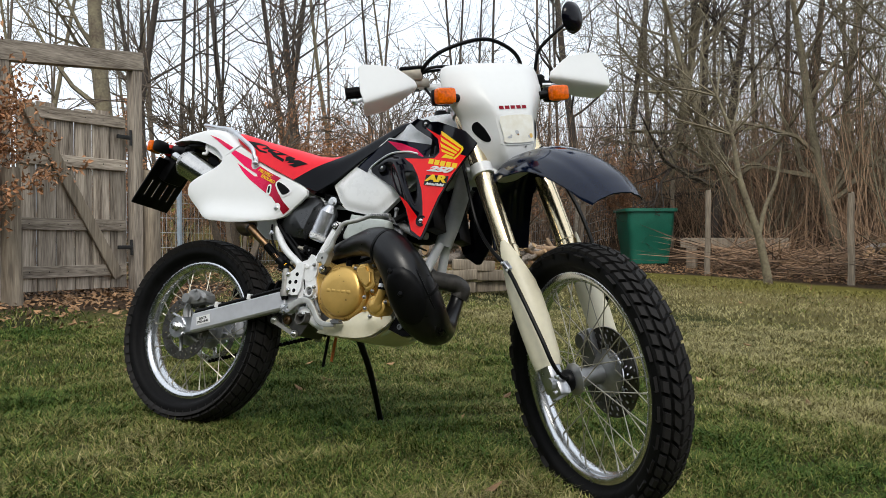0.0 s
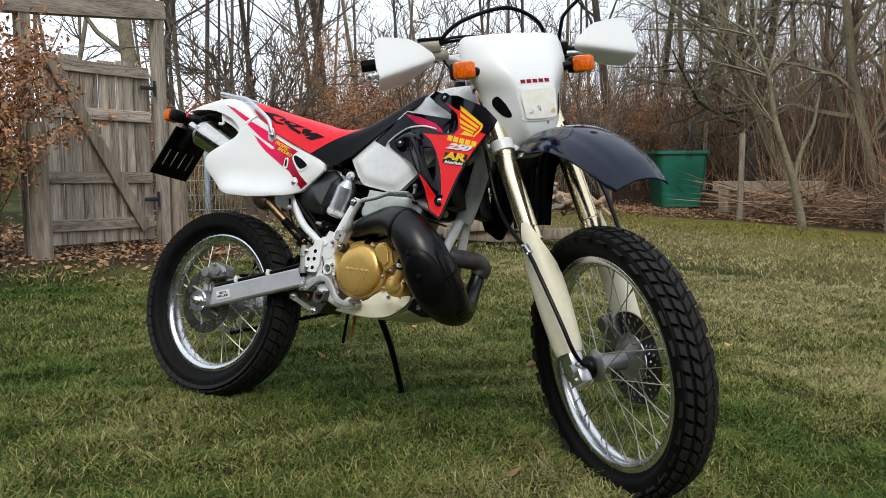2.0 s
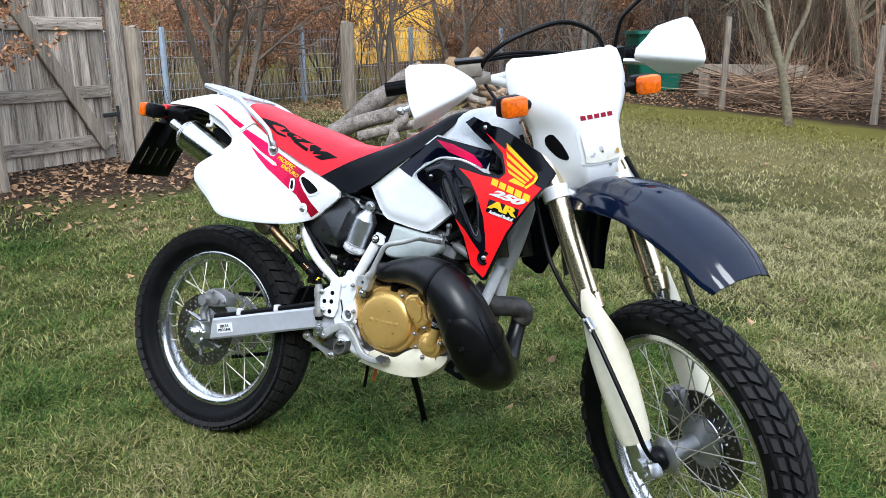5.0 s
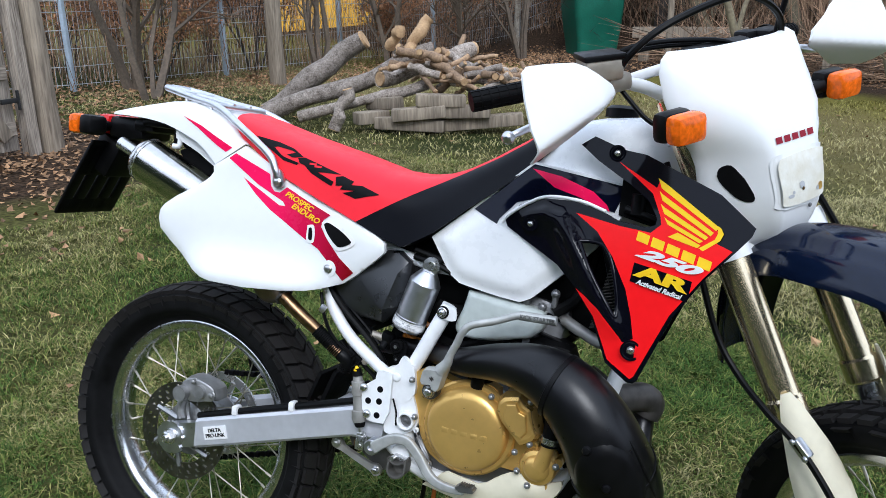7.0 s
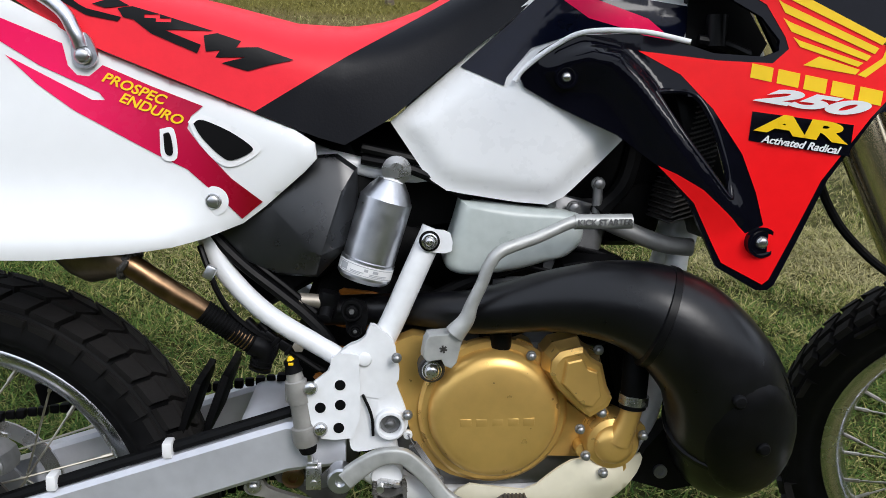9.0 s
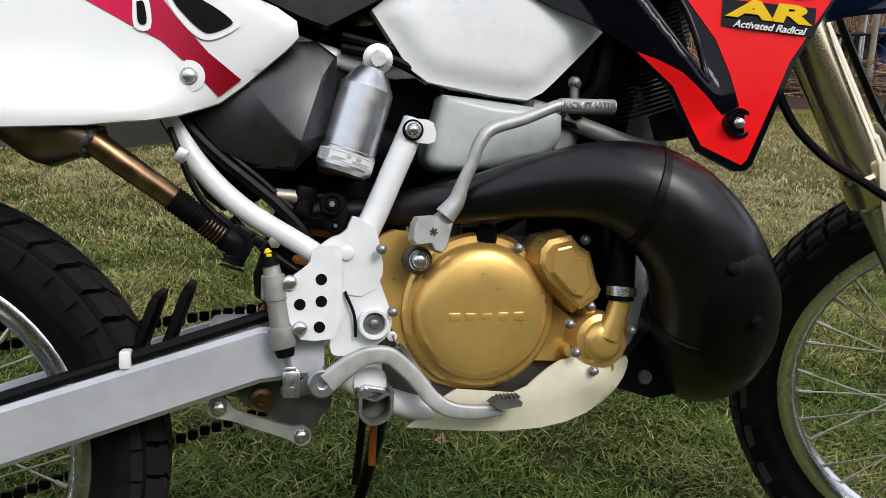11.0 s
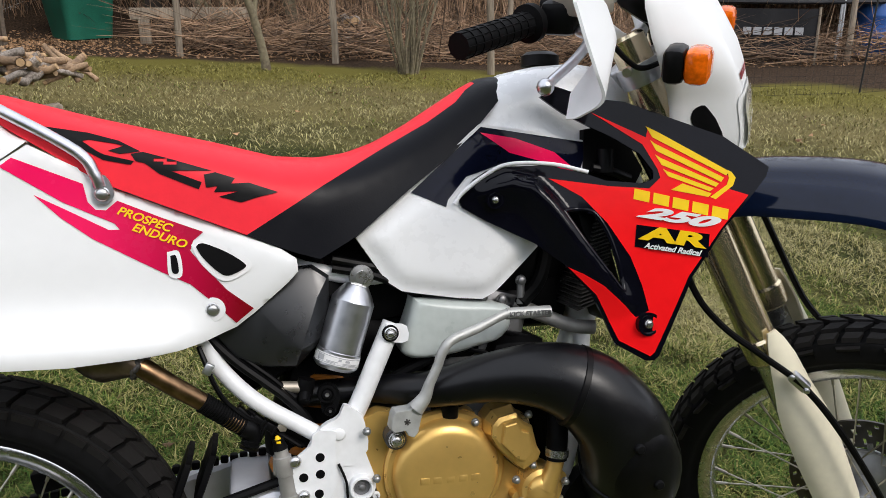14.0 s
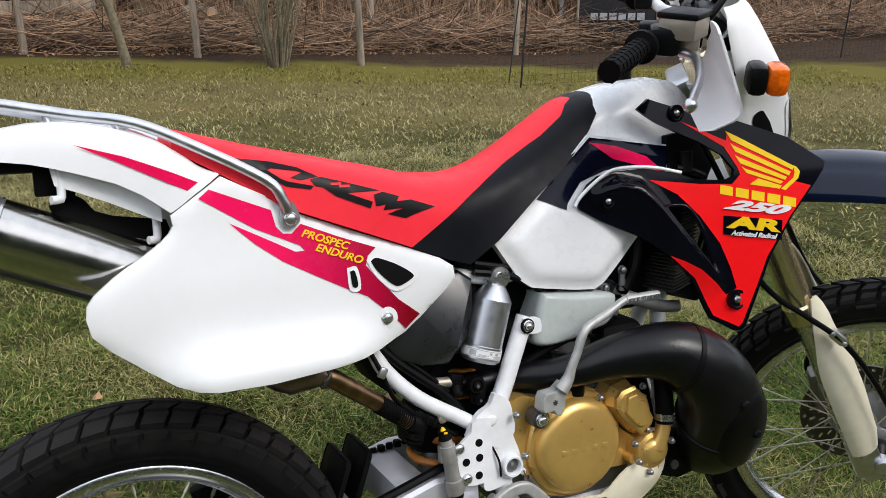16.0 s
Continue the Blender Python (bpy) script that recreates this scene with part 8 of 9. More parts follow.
for k in range(6):
    bm = bmesh.new()
    box(bm, (0.687 + 0.0045 * k, -0.161, 0.0845), (0.0024, 0.016, 0.003), None)
    part("tooth", bm, CAST, pad)
bm = bmesh.new()
lathe(bm, [(0.0155, -0.125), (0.0155, -0.148), (0.0135, -0.151), (0.006, -0.151), (0.005, -0.146), (0.0, -0.146)], (0.495, 0, 0.103), "y", 28)
part("pedal_pivot", bm, ALU, ped, "turned pivot boss", angle=30)
bm = plate([(0.505, 0.096), (0.490, 0.090), (0.470, 0.086), (0.452, 0.090), (0.452, 0.096), (0.470, 0.100), (0.486, 0.114)], lambda x, z: -0.130, 0.006, 0.02)
part("pedal_arm", bm, CAST, ped, angle=30)
bm = bmesh.new()
tube(bm, [(0.579 + 0.0058 * math.cos(k * 1.25) * 0.8 + 0.030 * k / 120, -0.128 + 0.0058 * math.sin(k * 1.25), 0.138 + 0.0058 * math.cos(k * 1.25) * 0.6 - 0.041 * k / 120) for k in range(121)], 0.0011, 5, 1)
tube(bm, [(0.574, -0.127, 0.150), (0.577, -0.128, 0.144), (0.5805, -0.128, 0.138)], 0.0010, 6, 3)
tube(bm, [(0.608, -0.128, 0.098), (0.614, -0.130, 0.090), (0.618, -0.134, 0.086)], 0.0010, 6, 3)
part("return_spring", bm, CAST, ped)
bm = bmesh.new()
PEG = spline([(0.534, 0.090), (0.533, 0.078), (0.534, 0.067), (0.545, 0.057), (0.558, 0.058), (0.569, 0.066), (0.572, 0.080), (0.570, 0.092), (0.552, 0.084), (0.534, 0.090)], 3)[:-1]
rings = []
for y, s_ in ((-0.128, 1.0), (-0.152, 1.0), (-0.154, 0.97), (-0.154, 0.80), (-0.152, 0.76), (-0.130, 0.74)):
    rings.append([(0.5525 + (x - 0.5525) * s_, y + 0.10 * (z - 0.075), 0.0745 + (z - 0.0745) * s_) for x, z in PEG])
sections(bm, rings)
for k in range(4):
    for sx, z in ((-0.0185, 0.091), (0.0175, 0.093)):
        box(bm, (0.5525 + sx, -0.132 - 0.0065 * k, z), (0.004, 0.0032, 0.007), Matrix.Rotation(0.3 if sx < 0 else -0.3, 3, "Y"))
peg = P("footrest", bm, ROCK, None, "worn steel ring-shaped footrest, hinged on its mount", angle=30)
bm = bmesh.new()
tube(bm, [(0.541, -0.128, 0.092), (0.541, -0.150, 0.092)], 0.0045, 14, 1)
box(bm, (0.553, -0.133, 0.0925), (0.026, 0.012, 0.006), Matrix.Rotation(0.2, 3, "Y"), 0.002)
part("hinge_pin", bm, STEEL, peg, "bright hinge pin")
bm = bmesh.new()
tube(bm, [(0.520, -0.110, 0.105), (0.543, -0.113, 0.091), (0.580, -0.112, 0.072), (0.622, -0.108, 0.060), (0.66, -0.10, 0.055)], 0.014, 14, 4)
lathe(bm, [(0.020, -0.105), (0.020, -0.124), (0.018, -0.129)], (0.549, 0, 0.098), "y", 24)
P("footrest_mount", bm, FRAMEW, None, "white footrest mounting tube")
# rear master cylinder
mcx = [(0.441, 0.232), (0.4435, 0.219), (0.4437, 0.218), (0.4475, 0.192), (0.4477, 0.191), (0.4515, 0.163), (0.4517, 0.162), (0.454, 0.147), (0.4555, 0.140)]
bm = bmesh.new()
tube(bm, [(x, -0.126, z) for x, z in mcx], [0.009, 0.010, 0.0125, 0.0125, 0.0112, 0.0112, 0.0142, 0.0148, 0.013], 18, 1)
box(bm, (0.437, -0.122, 0.205), (0.012, 0.012, 0.028), None, 0.003)
rm = P("rear_master_cylinder", bm, CAST2, None, "cast rear brake master cylinder", angle=30)
bm = bmesh.new()
tube(bm, [(0.4385, -0.126, 0.243), (0.440, -0.126, 0.236), (0.4415, -0.126, 0.229)], [0.0085, 0.0085, 0.011], 14, 1)
part("cap", bm, DARK, rm, "black rubber cap with a yellow dot")
bm = bmesh.new()
cyl(bm, (0.4383, -0.126, 0.243), (0.4372, -0.126, 0.2475), 0.0045, 0.002, 12)
box(bm, (0.4392, -0.1342, 0.2405), (0.006, 0.002, 0.0035), None, 0.0008)
part("dot", bm, YELLOW, rm)
bm = bmesh.new()
tube(bm, [(0.4555, -0.126, 0.141), (0.4565, -0.126, 0.136), (0.4575, -0.126, 0.130)], [0.0105, 0.011, 0.009], 14, 1)
part("boot", bm, DARK, rm, "black rubber boot")
bm = bmesh.new()
tube(bm, [(0.458, -0.126, 0.131), (0.461, -0.126, 0.112)], 0.0042, 10, 1)
box(bm, (0.4615, -0.126, 0.116), (0.013, 0.012, 0.006), None, 0.001)
part("push_rod", bm, STEEL, rm)
bm = bmesh.new()
box(bm, (0.463, -0.1325, 0.100), (0.018, 0.003, 0.028), None, 0.001)
box(bm, (0.463, -0.1195, 0.100), (0.018, 0.003, 0.028), None, 0.001)
box(bm, (0.463, -0.126, 0.112), (0.018, 0.015, 0.003), None, 0.001)
lathe(bm, [(0.005, -0.118), (0.005, -0.136), (0.0, -0.136)], (0.4635, 0, 0.093), "y", 12)
part("clevis", bm, STEEL, rm, "plated steel clevis")
# suspension linkage
for y in (-0.075, 0.05):
    bm = plate([(0.374, 0.072), (0.385, 0.078), (0.396, 0.072), (0.402, 0.062), (0.430, 0.051), (0.466, 0.040), (0.478, 0.041), (0.488, 0.032), (0.486, 0.020), (0.474, 0.016), (0.464, 0.024), (0.428, 0.038), (0.396, 0.050), (0.378, 0.054), (0.372, 0.062)], lambda x, z: y, 0.009, 0.03, 2)
    lk = P("linkage_arm", bm, CAST2, None, "cast aluminium suspension link arm", angle=30)
    for x, z in ((0.385, 0.065), (0.477, 0.029)):
        bm = bmesh.new()
        bolt(bm, (x, y, z), 0.0075, 0.009)
        part("bolt", bm, STEEL, lk)
bm = plate([(0.402, 0.084), (0.416, 0.090), (0.440, 0.088), (0.457, 0.098), (0.513, 0.071), (0.501, 0.046), (0.489, 0.026), (0.470, 0.028), (0.437, 0.052), (0.412, 0.062)], lambda x, z: -0.058, 0.11, 0.04, 2)
rk = P("linkage_rocker", bm, ROCK, None, "dark cast suspension rocker", angle=30)
bm = bmesh.new()
lathe(bm, [(0.014, -0.055), (0.014, -0.066), (0.010, -0.068), (0.006, -0.068), (0.005, -0.064), (0.0, -0.064)], (0.432, 0, 0.070), "y", 24)
part("bolt", bm, BRONZE, rk, "brown recessed bolt", smooth=True, angle=30)
# skid plate
SKID = [(0.593, 0.042), (0.625, 0.068), (0.648, 0.088), (0.712, 0.083), (0.740, 0.100), (0.768, 0.118), (0.803, 0.121), (0.835, 0.112), (0.859, 0.118), (0.860, 0.103), (0.845, 0.082), (0.806, 0.053), (0.749, 0.039), (0.661, 0.038)]
bm = plate(SKID, lambda x, z: -0.120 - 0.02 * math.sin(max(0, min(1, (x - 0.6) / 0.26)) * math.pi) + 0.25 * max(0, 0.075 - z) - 0.016 * math.exp(-((x - 0.812) / 0.028) ** 2 - ((z - 0.098) / 0.024) ** 2), 0.004, 0.010, 2)
sk = P("skid_plate", bm, IVORY, None, "ivory plastic engine guard", angle=60)
bm = bmesh.new()
sections(bm, [[(x, y, z) for y in (-0.105, -0.06, 0.06, 0.105)] + [(x, y, z - 0.004) for y in (0.105, 0.06, -0.06, -0.105)] for x, z in ((0.595, 0.044), (0.66, 0.039), (0.75, 0.040), (0.805, 0.054), (0.843, 0.082), (0.858, 0.112))])
part("belly", bm, IVORY, sk)
# reservoir, shock
bm = bmesh.new()
a, b = Vector((0.552, -0.094, 0.438)), Vector((0.522, -0.094, 0.336))
tube(bm, [a + (a - b) * 0.10, a, a.lerp(b, 0.12), a.lerp(b, 0.80), a.lerp(b, 0.81), b, b + (b - a) * 0.05], [0.016, 0.024, 0.031, 0.031, 0.032, 0.032, 0.027], 28, 1)
res_ = P("shock_reservoir", bm, ALU, None, "brushed aluminium shock reservoir", angle=25)
bm = bmesh.new()
lathe(bm, [(0.017, -0.088), (0.017, -0.102), (0.009, -0.103), (0.009, -0.106), (0.0, -0.106)], (0.560, 0, 0.460), "y", 24)
part("eye_bolt", bm, STEEL, res_, "bright reservoir mounting eye", angle=30)
bm = bmesh.new()
d = (b - a).normalized()
tube(bm, [a.lerp(b, 0.84), a.lerp(b, 0.97)], 0.0323, 28, 1, caps=False)
part("label", bm, WVIN, res_, "white paper label with fine print bars")
u_ = d.cross(Vector((0, 1, 0))).normalized()
for t0, t1, f0, f1 in ((0.855, 0.862, -70, 70), (0.95, 0.957, -70, 70), (0.875, 0.905, -4, 4), (0.875, 0.905, 14, 26), (0.918, 0.926, 8, 50), (0.933, 0.941, 8, 46), (0.87, 0.94, -62, -42), (0.918, 0.926, -34, -4), (0.933, 0.941, -34, -10)):
    bm = bmesh.new()
    rows = []
    for t_ in (t0, t1):
        rows.append([bm.verts.new(a.lerp(b, t_) + (Vector((0, -1, 0)) * math.cos(f) + u_ * math.sin(f)) * 0.0327) for f in np.radians(np.linspace(f0, f1, 12))])
    for k in range(11):
        bm.faces.new((rows[0][k], rows[0][k + 1], rows[1][k + 1], rows[1][k]))
    part("print_bar", bm, GREYV, res_)
bm = bmesh.new()
tube(bm, [(0.56, 0.0, 0.43), (0.46, 0.0, 0.11)], 0.022, 16, 1)
sh_ = P("shock_absorber", bm, CAST, None, "rear shock absorber with an amber spring")
bm = bmesh.new()
tube(bm, [(0.545 - 0.075 * i / 60 + 0.043 * math.cos(i * 0.75), 0.043 * math.sin(i * 0.75), 0.40 - 0.26 * i / 60) for i in range(61)], 0.0068, 8, 2)
part("spring", bm, SPRING, sh_, "amber coil spring")
# milky header tank
bm = bmesh.new()
pillow(bm, [(0.636, 0.425), (0.700, 0.420), (0.776, 0.410), (0.784, 0.395), (0.782, 0.375), (0.765, 0.358), (0.737, 0.350), (0.70, 0.340), (0.652, 0.335), (0.625, 0.340), (0.617, 0.356), (0.628, 0.390)], -0.04, -0.102, 0.016, 3)
P("overflow_tank", bm, TRANSL, None, "milky plastic overflow tank", angle=40)
# dark filler added to block the gap, shaped as a boot from airbox to carburettor
bm = bmesh.new()
tube(bm, [(0.49, -0.01, 0.40), (0.54, 0.0, 0.375), (0.59, 0.0, 0.350), (0.65, 0.0, 0.340), (0.70, 0.0, 0.345)], [0.050, 0.052, 0.050, 0.046, 0.050], 20, 4)
P("intake_boot", bm, DARK, None, "dark filler shaped as an intake boot, added to block the gap")
# airbox
AO = [(0.355, 0.385), (0.410, 0.437), (0.463, 0.476), (0.492, 0.478), (0.515, 0.462), (0.515, 0.42), (0.505, 0.372), (0.468, 0.333), (0.42, 0.336), (0.384, 0.352)]
bm = bmesh.new()
back = [bm.verts.new((x, -0.03, z)) for x, z in AO]
rim_ = [bm.verts.new((x, -0.090, z)) for x, z in AO]
lip_ = [bm.verts.new((0.44 + (x - 0.44) * 0.95, -0.097, 0.405 + (z - 0.405) * 0.95)) for x, z in AO]
q_, p_, r_, s_ = [bm.verts.new(c) for c in ((0.420, -0.116, 0.420), (0.454, -0.121, 0.372), (0.497, -0.112, 0.436), (0.474, -0.117, 0.364))]
for a, b in ((back, rim_), (rim_, lip_)):
    for k in range(10):
        bm.faces.new((a[k], a[(k + 1) % 10], b[(k + 1) % 10], b[k]))
for f in ((lip_[9], lip_[0], q_, p_), (lip_[0], lip_[1], q_), (lip_[1], lip_[2], lip_[3], r_, q_), (lip_[3], lip_[4], r_), (q_, r_, s_, p_), (r_, lip_[4], lip_[5], lip_[6], s_), (s_, lip_[6], lip_[7]), (p_, s_, lip_[7], lip_[8]), (p_, lip_[8], lip_[9])):
    bm.faces.new(f)
bmesh.ops.bevel(bm, geom=[e for e in bm.edges if e.calc_face_angle(0) > 0.12], offset=0.003, segments=2, affect="EDGES")
P("airbox", bm, AIRB, None, "black plastic airbox cover", angle=25)
# exhaust: mid pipe, sleeve and silencer
bm = bmesh.new()
tube(bm, [(0.390, -0.110, 0.260), (0.342, -0.120, 0.299), (0.303, -0.128, 0.328), (0.275, -0.131, 0.349), (0.262, -0.130, 0.358)], [0.0120, 0.0125, 0.0132, 0.0136, 0.0140], 18, 5)
P("mid_pipe", bm, BRONZE, None, "heat-tinted exhaust mid pipe")
bm = bmesh.new()
a, b = Vector((0.340, -0.1205, 0.3005)), Vector((0.395, -0.1085, 0.2565))
tube(bm, [a, b], [0.0132, 0.0118], 18, 1)
sleeve = P("pipe_sleeve", bm, DARK, None, "ribbed black rubber sleeve", angle=30)
for k in range(17):
    bm = bmesh.new()
    tube(bm, [a.lerp(b, k / 17), a.lerp(b, k / 17 + 0.010), a.lerp(b, k / 17 + 0.034), a.lerp(b, k / 17 + 0.044)], [0.0130 - 0.0012 * k / 17, 0.0143 - 0.0014 * k / 17, 0.0143 - 0.0014 * k / 17, 0.0130 - 0.0012 * k / 17], 18, 1)
    part("rib", bm, DARK, sleeve)
bm = bmesh.new()
a, b = Vector((-0.149, -0.088, 0.594)), Vector((0.215, -0.059, 0.436))
tube(bm, [a, a.lerp(b, 0.012), a.lerp(b, 0.028), a.lerp(b, 0.036), a.lerp(b, 0.040), a.lerp(b, 0.85), a.lerp(b, 0.93), b], [0.040, 0.0455, 0.0485, 0.0490, 0.0484, 0.0488, 0.044, 0.034], 48, 1)
sil = P("silencer", bm, CAN, None, "polished steel silencer can", angle=25)
bm = bmesh.new()
tube(bm, [a.lerp(b, 0.040), a.lerp(b, 0.043), a.lerp(b, 0.050), a.lerp(b, 0.053)], [0.0485, 0.0500, 0.0500, 0.0485], 48, 1, caps=False)
part("end_band", bm, STEEL, sil, "rolled seam round the can", angle=20)
bm = bmesh.new()
for k in range(40):
    f0, f1 = k / 40 * 2 * math.pi, (k + 0.8) / 40 * 2 * math.pi
    u = (b - a).normalized()
    e1 = u.cross(Vector((0, 1, 0))).normalized()
    e2 = u.cross(e1)
    c_ = a.lerp(b, 0.034 + 0.002 * (k * 7 % 3))
    tube(bm, [c_ + (e1 * math.cos(f) + e2 * math.sin(f)) * 0.0490 for f in (f0, f1)], 0.0015, 6, 1)
part("weld_bead", bm, CAST, sil, "uneven weld bead", kind="stuff")
bm = bmesh.new()
tube(bm, [a.lerp(b, 0.0), a.lerp(b, -0.06), a.lerp(b, -0.15)], [0.016, 0.015, 0.015], 20, 1)
part("tail_pipe", bm, STEEL, sil)
bm = bmesh.new()
tube(bm, [a.lerp(b, -0.145), a.lerp(b, -0.152)], 0.0125, 20, 1)
part("tail_pipe_bore", bm, DARK, sil)
bm = bmesh.new()
tube(bm, [(0.266, -0.130, 0.3555), (0.259, -0.128, 0.3605), (0.226, -0.108, 0.366), (0.217, -0.102, 0.370), (0.175, -0.078, 0.398), (0.12, -0.066, 0.440)], [0.0150, 0.0185, 0.0350, 0.0375, 0.037, 0.034], 28, 1)
coll = P("exhaust_collector", bm, STAIN, None, "brown heat-stained exhaust collector", angle=30)
bm = bmesh.new()
u = Vector((-0.055, 0.02, 0.03)).normalized()
e1 = u.cross(Vector((0, 1, 0))).normalized()
e2 = u.cross(e1)
rg = random.Random(5)
for k in range(18):
    f = k / 18 * 2 * math.pi
    c_ = Vector((0.265, -0.130, 0.356)) + (e1 * math.cos(f) + e2 * math.sin(f)) * rg.uniform(0.0145, 0.0160) + u * rg.uniform(-0.002, 0.002)
    d_ = e2 * math.cos(f) - e1 * math.sin(f)
    tube(bm, [c_ - d_ * 0.004, c_, c_ + d_ * 0.004], [0.0025, rg.uniform(0.0032, 0.0045), 0.0025], 8, 2)
part("weld_bead", bm, HEADR, coll, "rough grey weld bead", kind="stuff")
# side stand
bm = bmesh.new()
tube(bm, [(0.60, 0.10, 0.06), (0.605, 0.20, -0.05), (0.592, 0.325, -0.195), (0.590, 0.345, -0.225)], [0.012, 0.011, 0.010, 0.012], 12, 3)
cyl(bm, (0.60, 0.06, 0.07), (0.60, 0.12, 0.06), 0.022)
st = P("side_stand", bm, SATIN, None, "black steel side stand")
bm = bmesh.new()
box(bm, (0.590, 0.347, -0.230), (0.06, 0.045, 0.010), None, 0.003)
part("foot", bm, SATIN, st)
# hoses and wires round the engine
for pts, r, m_ in (([(0.325, -0.095, 0.425), (0.346, -0.096, 0.389), (0.380, -0.098, 0.352), (0.420, -0.099, 0.319), (0.449, -0.100, 0.295), (0.475, -0.100, 0.268), (0.488, -0.098, 0.245)], 0.0068, CABLE), ([(0.350, -0.092, 0.415), (0.372, -0.092, 0.373), (0.405, -0.092, 0.343), (0.435, -0.092, 0.318), (0.465, -0.092, 0.290)], 0.0045, CABLE), ([(0.337, -0.110, 0.374), (0.349, -0.119, 0.344), (0.357, -0.119, 0.322), (0.371, -0.116, 0.297), (0.397, -0.112, 0.272), (0.430, -0.100, 0.250), (0.470, -0.100, 0.222)], 0.0036, CABLE), ([(0.400, -0.097, 0.280), (0.418, -0.098, 0.262), (0.445, -0.098, 0.240), (0.475, -0.096, 0.220)], 0.0042, CABLE),
                  ([(0.52, -0.09, 0.485), (0.60, -0.09, 0.468), (0.68, -0.08, 0.45)], 0.006, CABLE), ([(0.52, -0.09, 0.472), (0.58, -0.095, 0.460), (0.64, -0.08, 0.43), (0.66, -0.05, 0.40)], 0.006, CABLE),
                  ([(0.521, -0.126, 0.200), (0.531, -0.128, 0.175), (0.533, -0.128, 0.150)], 0.0018, CABLE), ([(0.575, 0.02, 0.04), (0.572, 0.02, -0.04)], 0.005, ORANGE), ([(0.56, 0.0, 0.05), (0.55, 0.01, -0.06)], 0.005, CABLE),
                  ([(0.86, -0.06, 0.55), (0.84, -0.07, 0.45), (0.80, -0.09, 0.41)], 0.011, DARK), ([(0.66, -0.10, 0.265), (0.70, -0.11, 0.27), (0.74, -0.10, 0.29)], 0.006, CABLE), ([(0.60, -0.07, 0.30), (0.66, -0.08, 0.33), (0.72, -0.085, 0.35)], 0.008, DARK)):
    bm = bmesh.new()
    tube(bm, pts, r, 8, 5)
    P("hose", bm, m_)
for x, y, z in ((0.745, -0.075, 0.405), (0.775, -0.075, 0.400), (0.80, -0.09, 0.43)):
    bm = bmesh.new()
    cyl(bm, (x, y, z - 0.02), (x, y, z + 0.015), 0.006, None, 10)
    bolt(bm, (x, y, z + 0.015), 0.007, 0.008)
    P("banjo_bolt", bm, CAST)
bm = plate([(0.497, 0.303), (0.508, 0.309), (0.522, 0.305), (0.527, 0.290), (0.523, 0.268), (0.512, 0.262), (0.502, 0.268), (0.500, 0.285)], lambda x, z: -0.100, 0.008, 0.05, 2)
mount = P("rubber_mount", bm, SATIN, None, "black bracket with two rubber bushes", angle=30)
for x, z, r in ((0.508, 0.296, 0.013), (0.512, 0.272, 0.008)):
    bm = bmesh.new()
    lathe(bm, [(r, -0.098), (r, -0.108), (r * 0.9, -0.110), (r * 0.72, -0.110), (r * 0.68, -0.107), (r * 0.52, -0.107), (r * 0.5, -0.111), (r * 0.3, -0.112), (r * 0.28, -0.108)], (x, 0, z), "y", 22)
    part("bush", bm, DARK, mount, angle=30)
    bm = bmesh.new()
    lathe(bm, [(r * 0.3, -0.108), (r * 0.26, -0.1125)], (x, 0, z), "y", 6)
    part("screw", bm, CAST, mount)
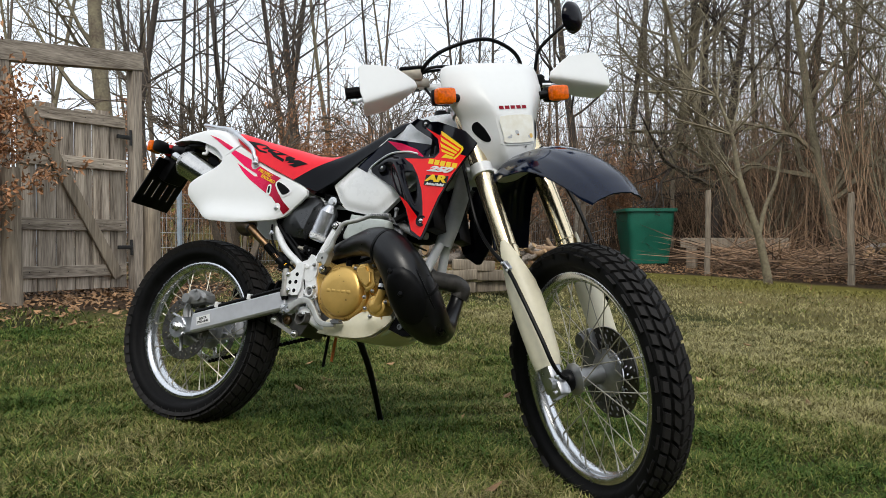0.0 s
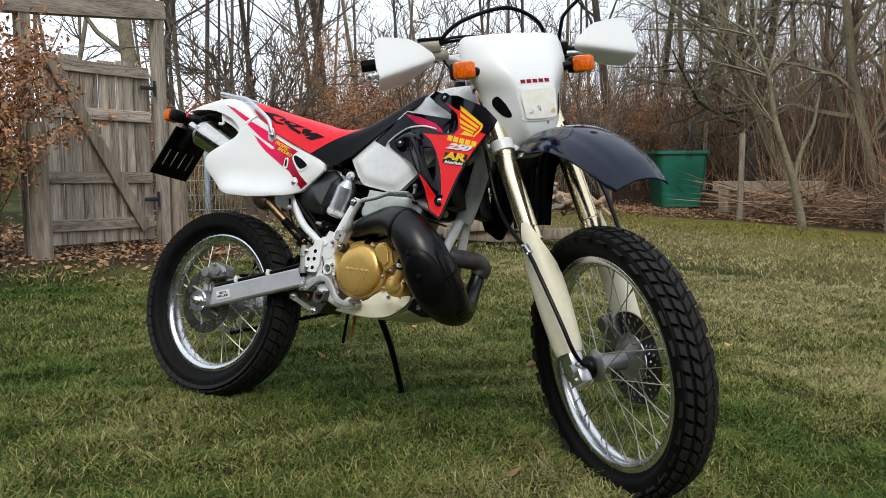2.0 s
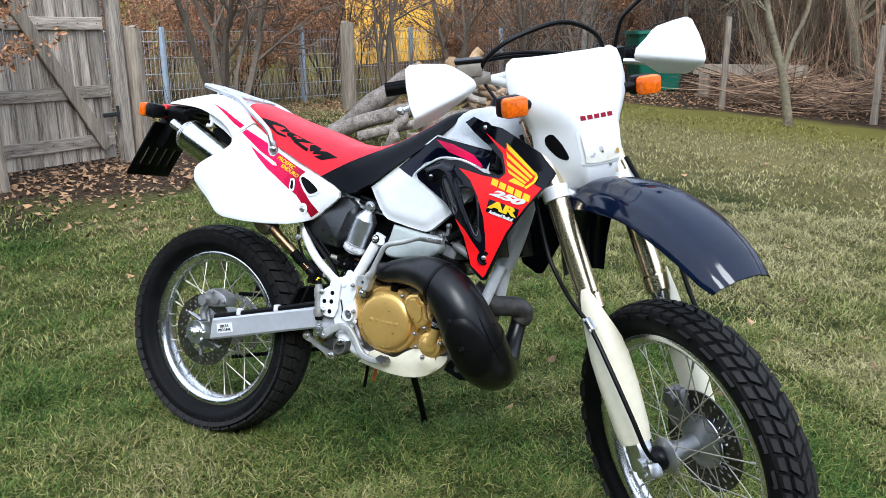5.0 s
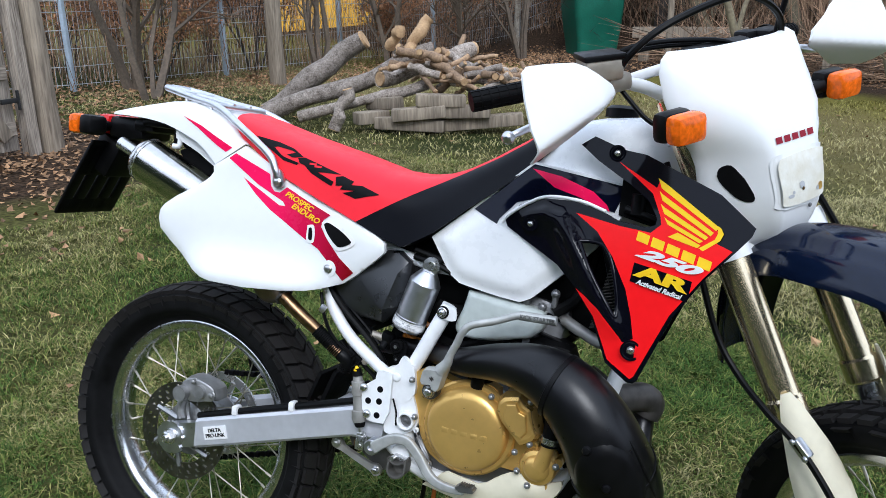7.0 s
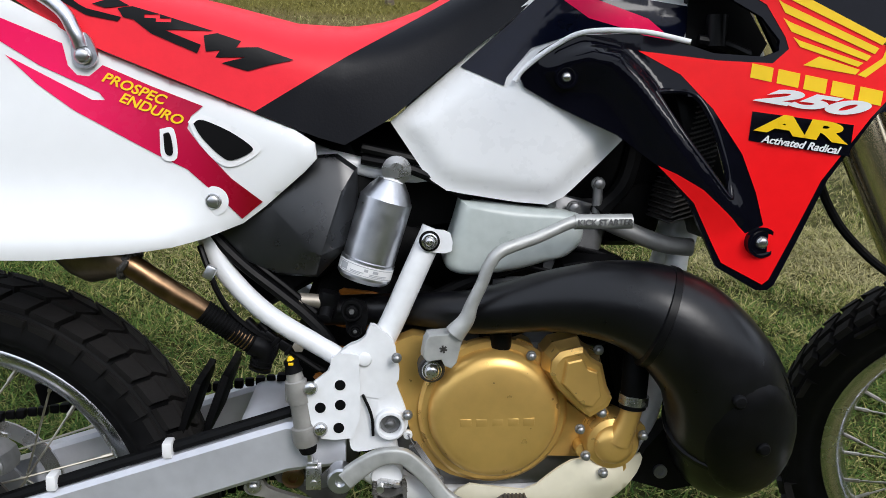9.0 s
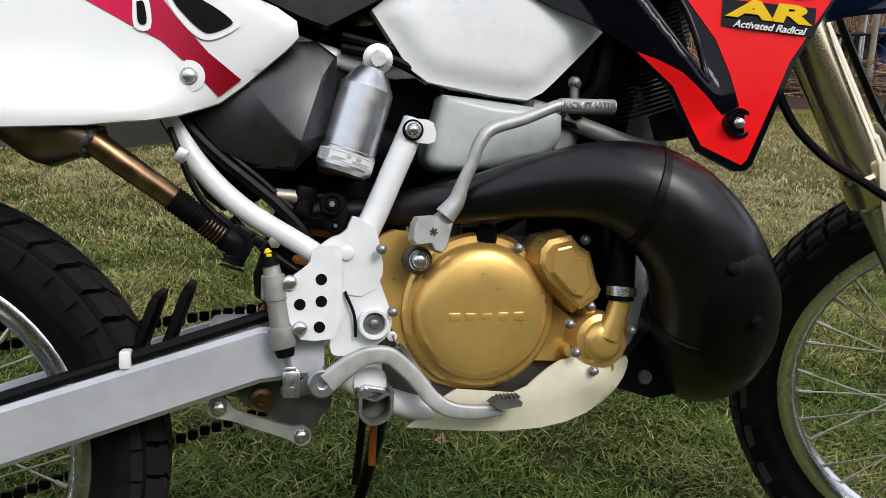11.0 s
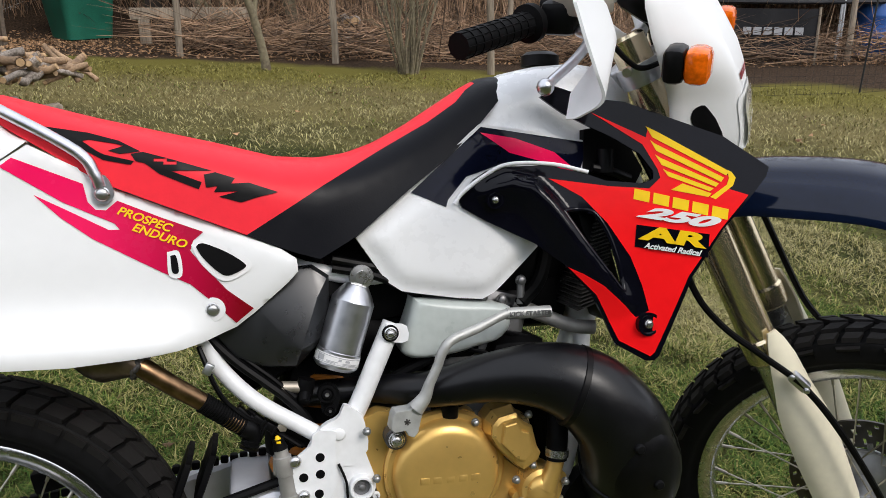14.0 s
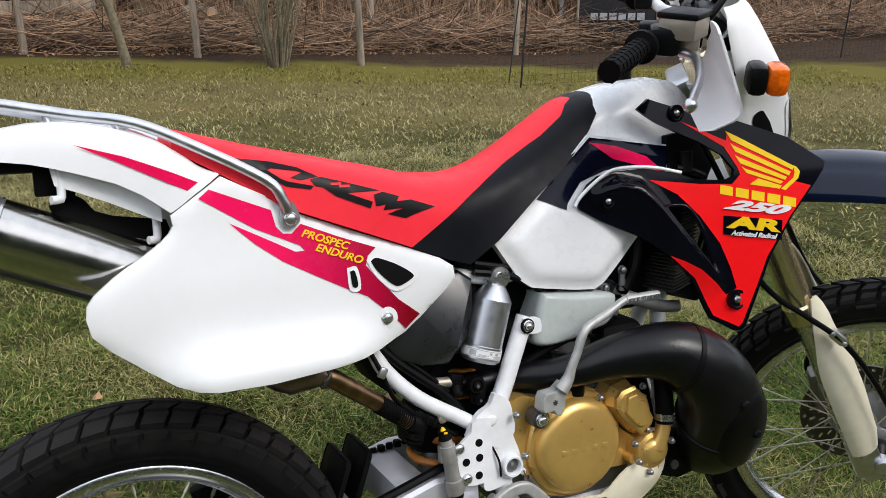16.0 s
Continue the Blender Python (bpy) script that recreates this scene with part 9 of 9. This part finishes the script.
# black tap with its stub under the airbox
bm = bmesh.new()
tube(bm, [(0.482, -0.088, 0.315), (0.480, -0.088, 0.306), (0.479, -0.088, 0.296), (0.478, -0.088, 0.284)], [0.012, 0.013, 0.011, 0.009], 18, 1)
tube(bm, [(0.480, -0.088, 0.300), (0.476, -0.104, 0.286)], 0.008, 14, 1)
tap = P("drain_tap", bm, SATIN, None, "black drain tap below the airbox", angle=30)
bm = bmesh.new()
tube(bm, [(0.474, -0.088, 0.303), (0.446, -0.088, 0.305)], 0.0085, 14, 1)
part("stub", bm, BEIGE, tap, "dull alloy stub")
# wiring plugs below the frame tube
for x, z, w, h, a_ in ((0.396, 0.274, 0.030, 0.008, 45), (0.414, 0.263, 0.020, 0.012, 40), (0.430, 0.253, 0.018, 0.012, 35), (0.416, 0.249, 0.012, 0.020, 20)):
    bm = bmesh.new()
    box(bm, (x, -0.100, z), (w, 0.016, h), Matrix.Rotation(radians(a_), 3, "Y"), 0.002)
    box(bm, (x + 0.25 * w, -0.100, z - 0.2 * w), (w * 0.25, 0.019, h * 1.25), Matrix.Rotation(radians(a_), 3, "Y"), 0.001)
    P("connector", bm, SATIN, None, "black wiring plug", angle=30)
bm = bmesh.new()
tube(bm, [(0.392, -0.109, 0.2585), (0.402, -0.107, 0.252), (0.405, -0.105, 0.243), (0.401, -0.104, 0.230)], [0.014, 0.0135, 0.012, 0.0115], 18, 4)
elbow = P("hose_elbow", bm, SATIN, None, "black plastic hose elbow", angle=40)
for k in range(3):
    bm = bmesh.new()
    c_ = Vector((0.403, -0.104, 0.238)).lerp(Vector((0.400, -0.104, 0.227)), k / 2)
    tube(bm, [c_, c_ + Vector((-0.0006, 0, -0.002))], 0.0135, 18, 1)
    part("ridge", bm, SATIN, elbow)
bm = bmesh.new()
lathe(bm, [(0.0075, -0.104), (0.0075, -0.110), (0.006, -0.111)], (0.446, 0, 0.254), "y", 6)
P("lock_nut", bm, BEIGE, None, "dull plated nut under the frame tube")
for x, z in ((0.3495, 0.345),):
    bm = bmesh.new()
    box(bm, (x, -0.121, z), (0.012, 0.008, 0.016), Matrix.Rotation(radians(28), 3, "Y"), 0.002)
P("cable_clip", bm, ALU, None, "bright metal hose clip")
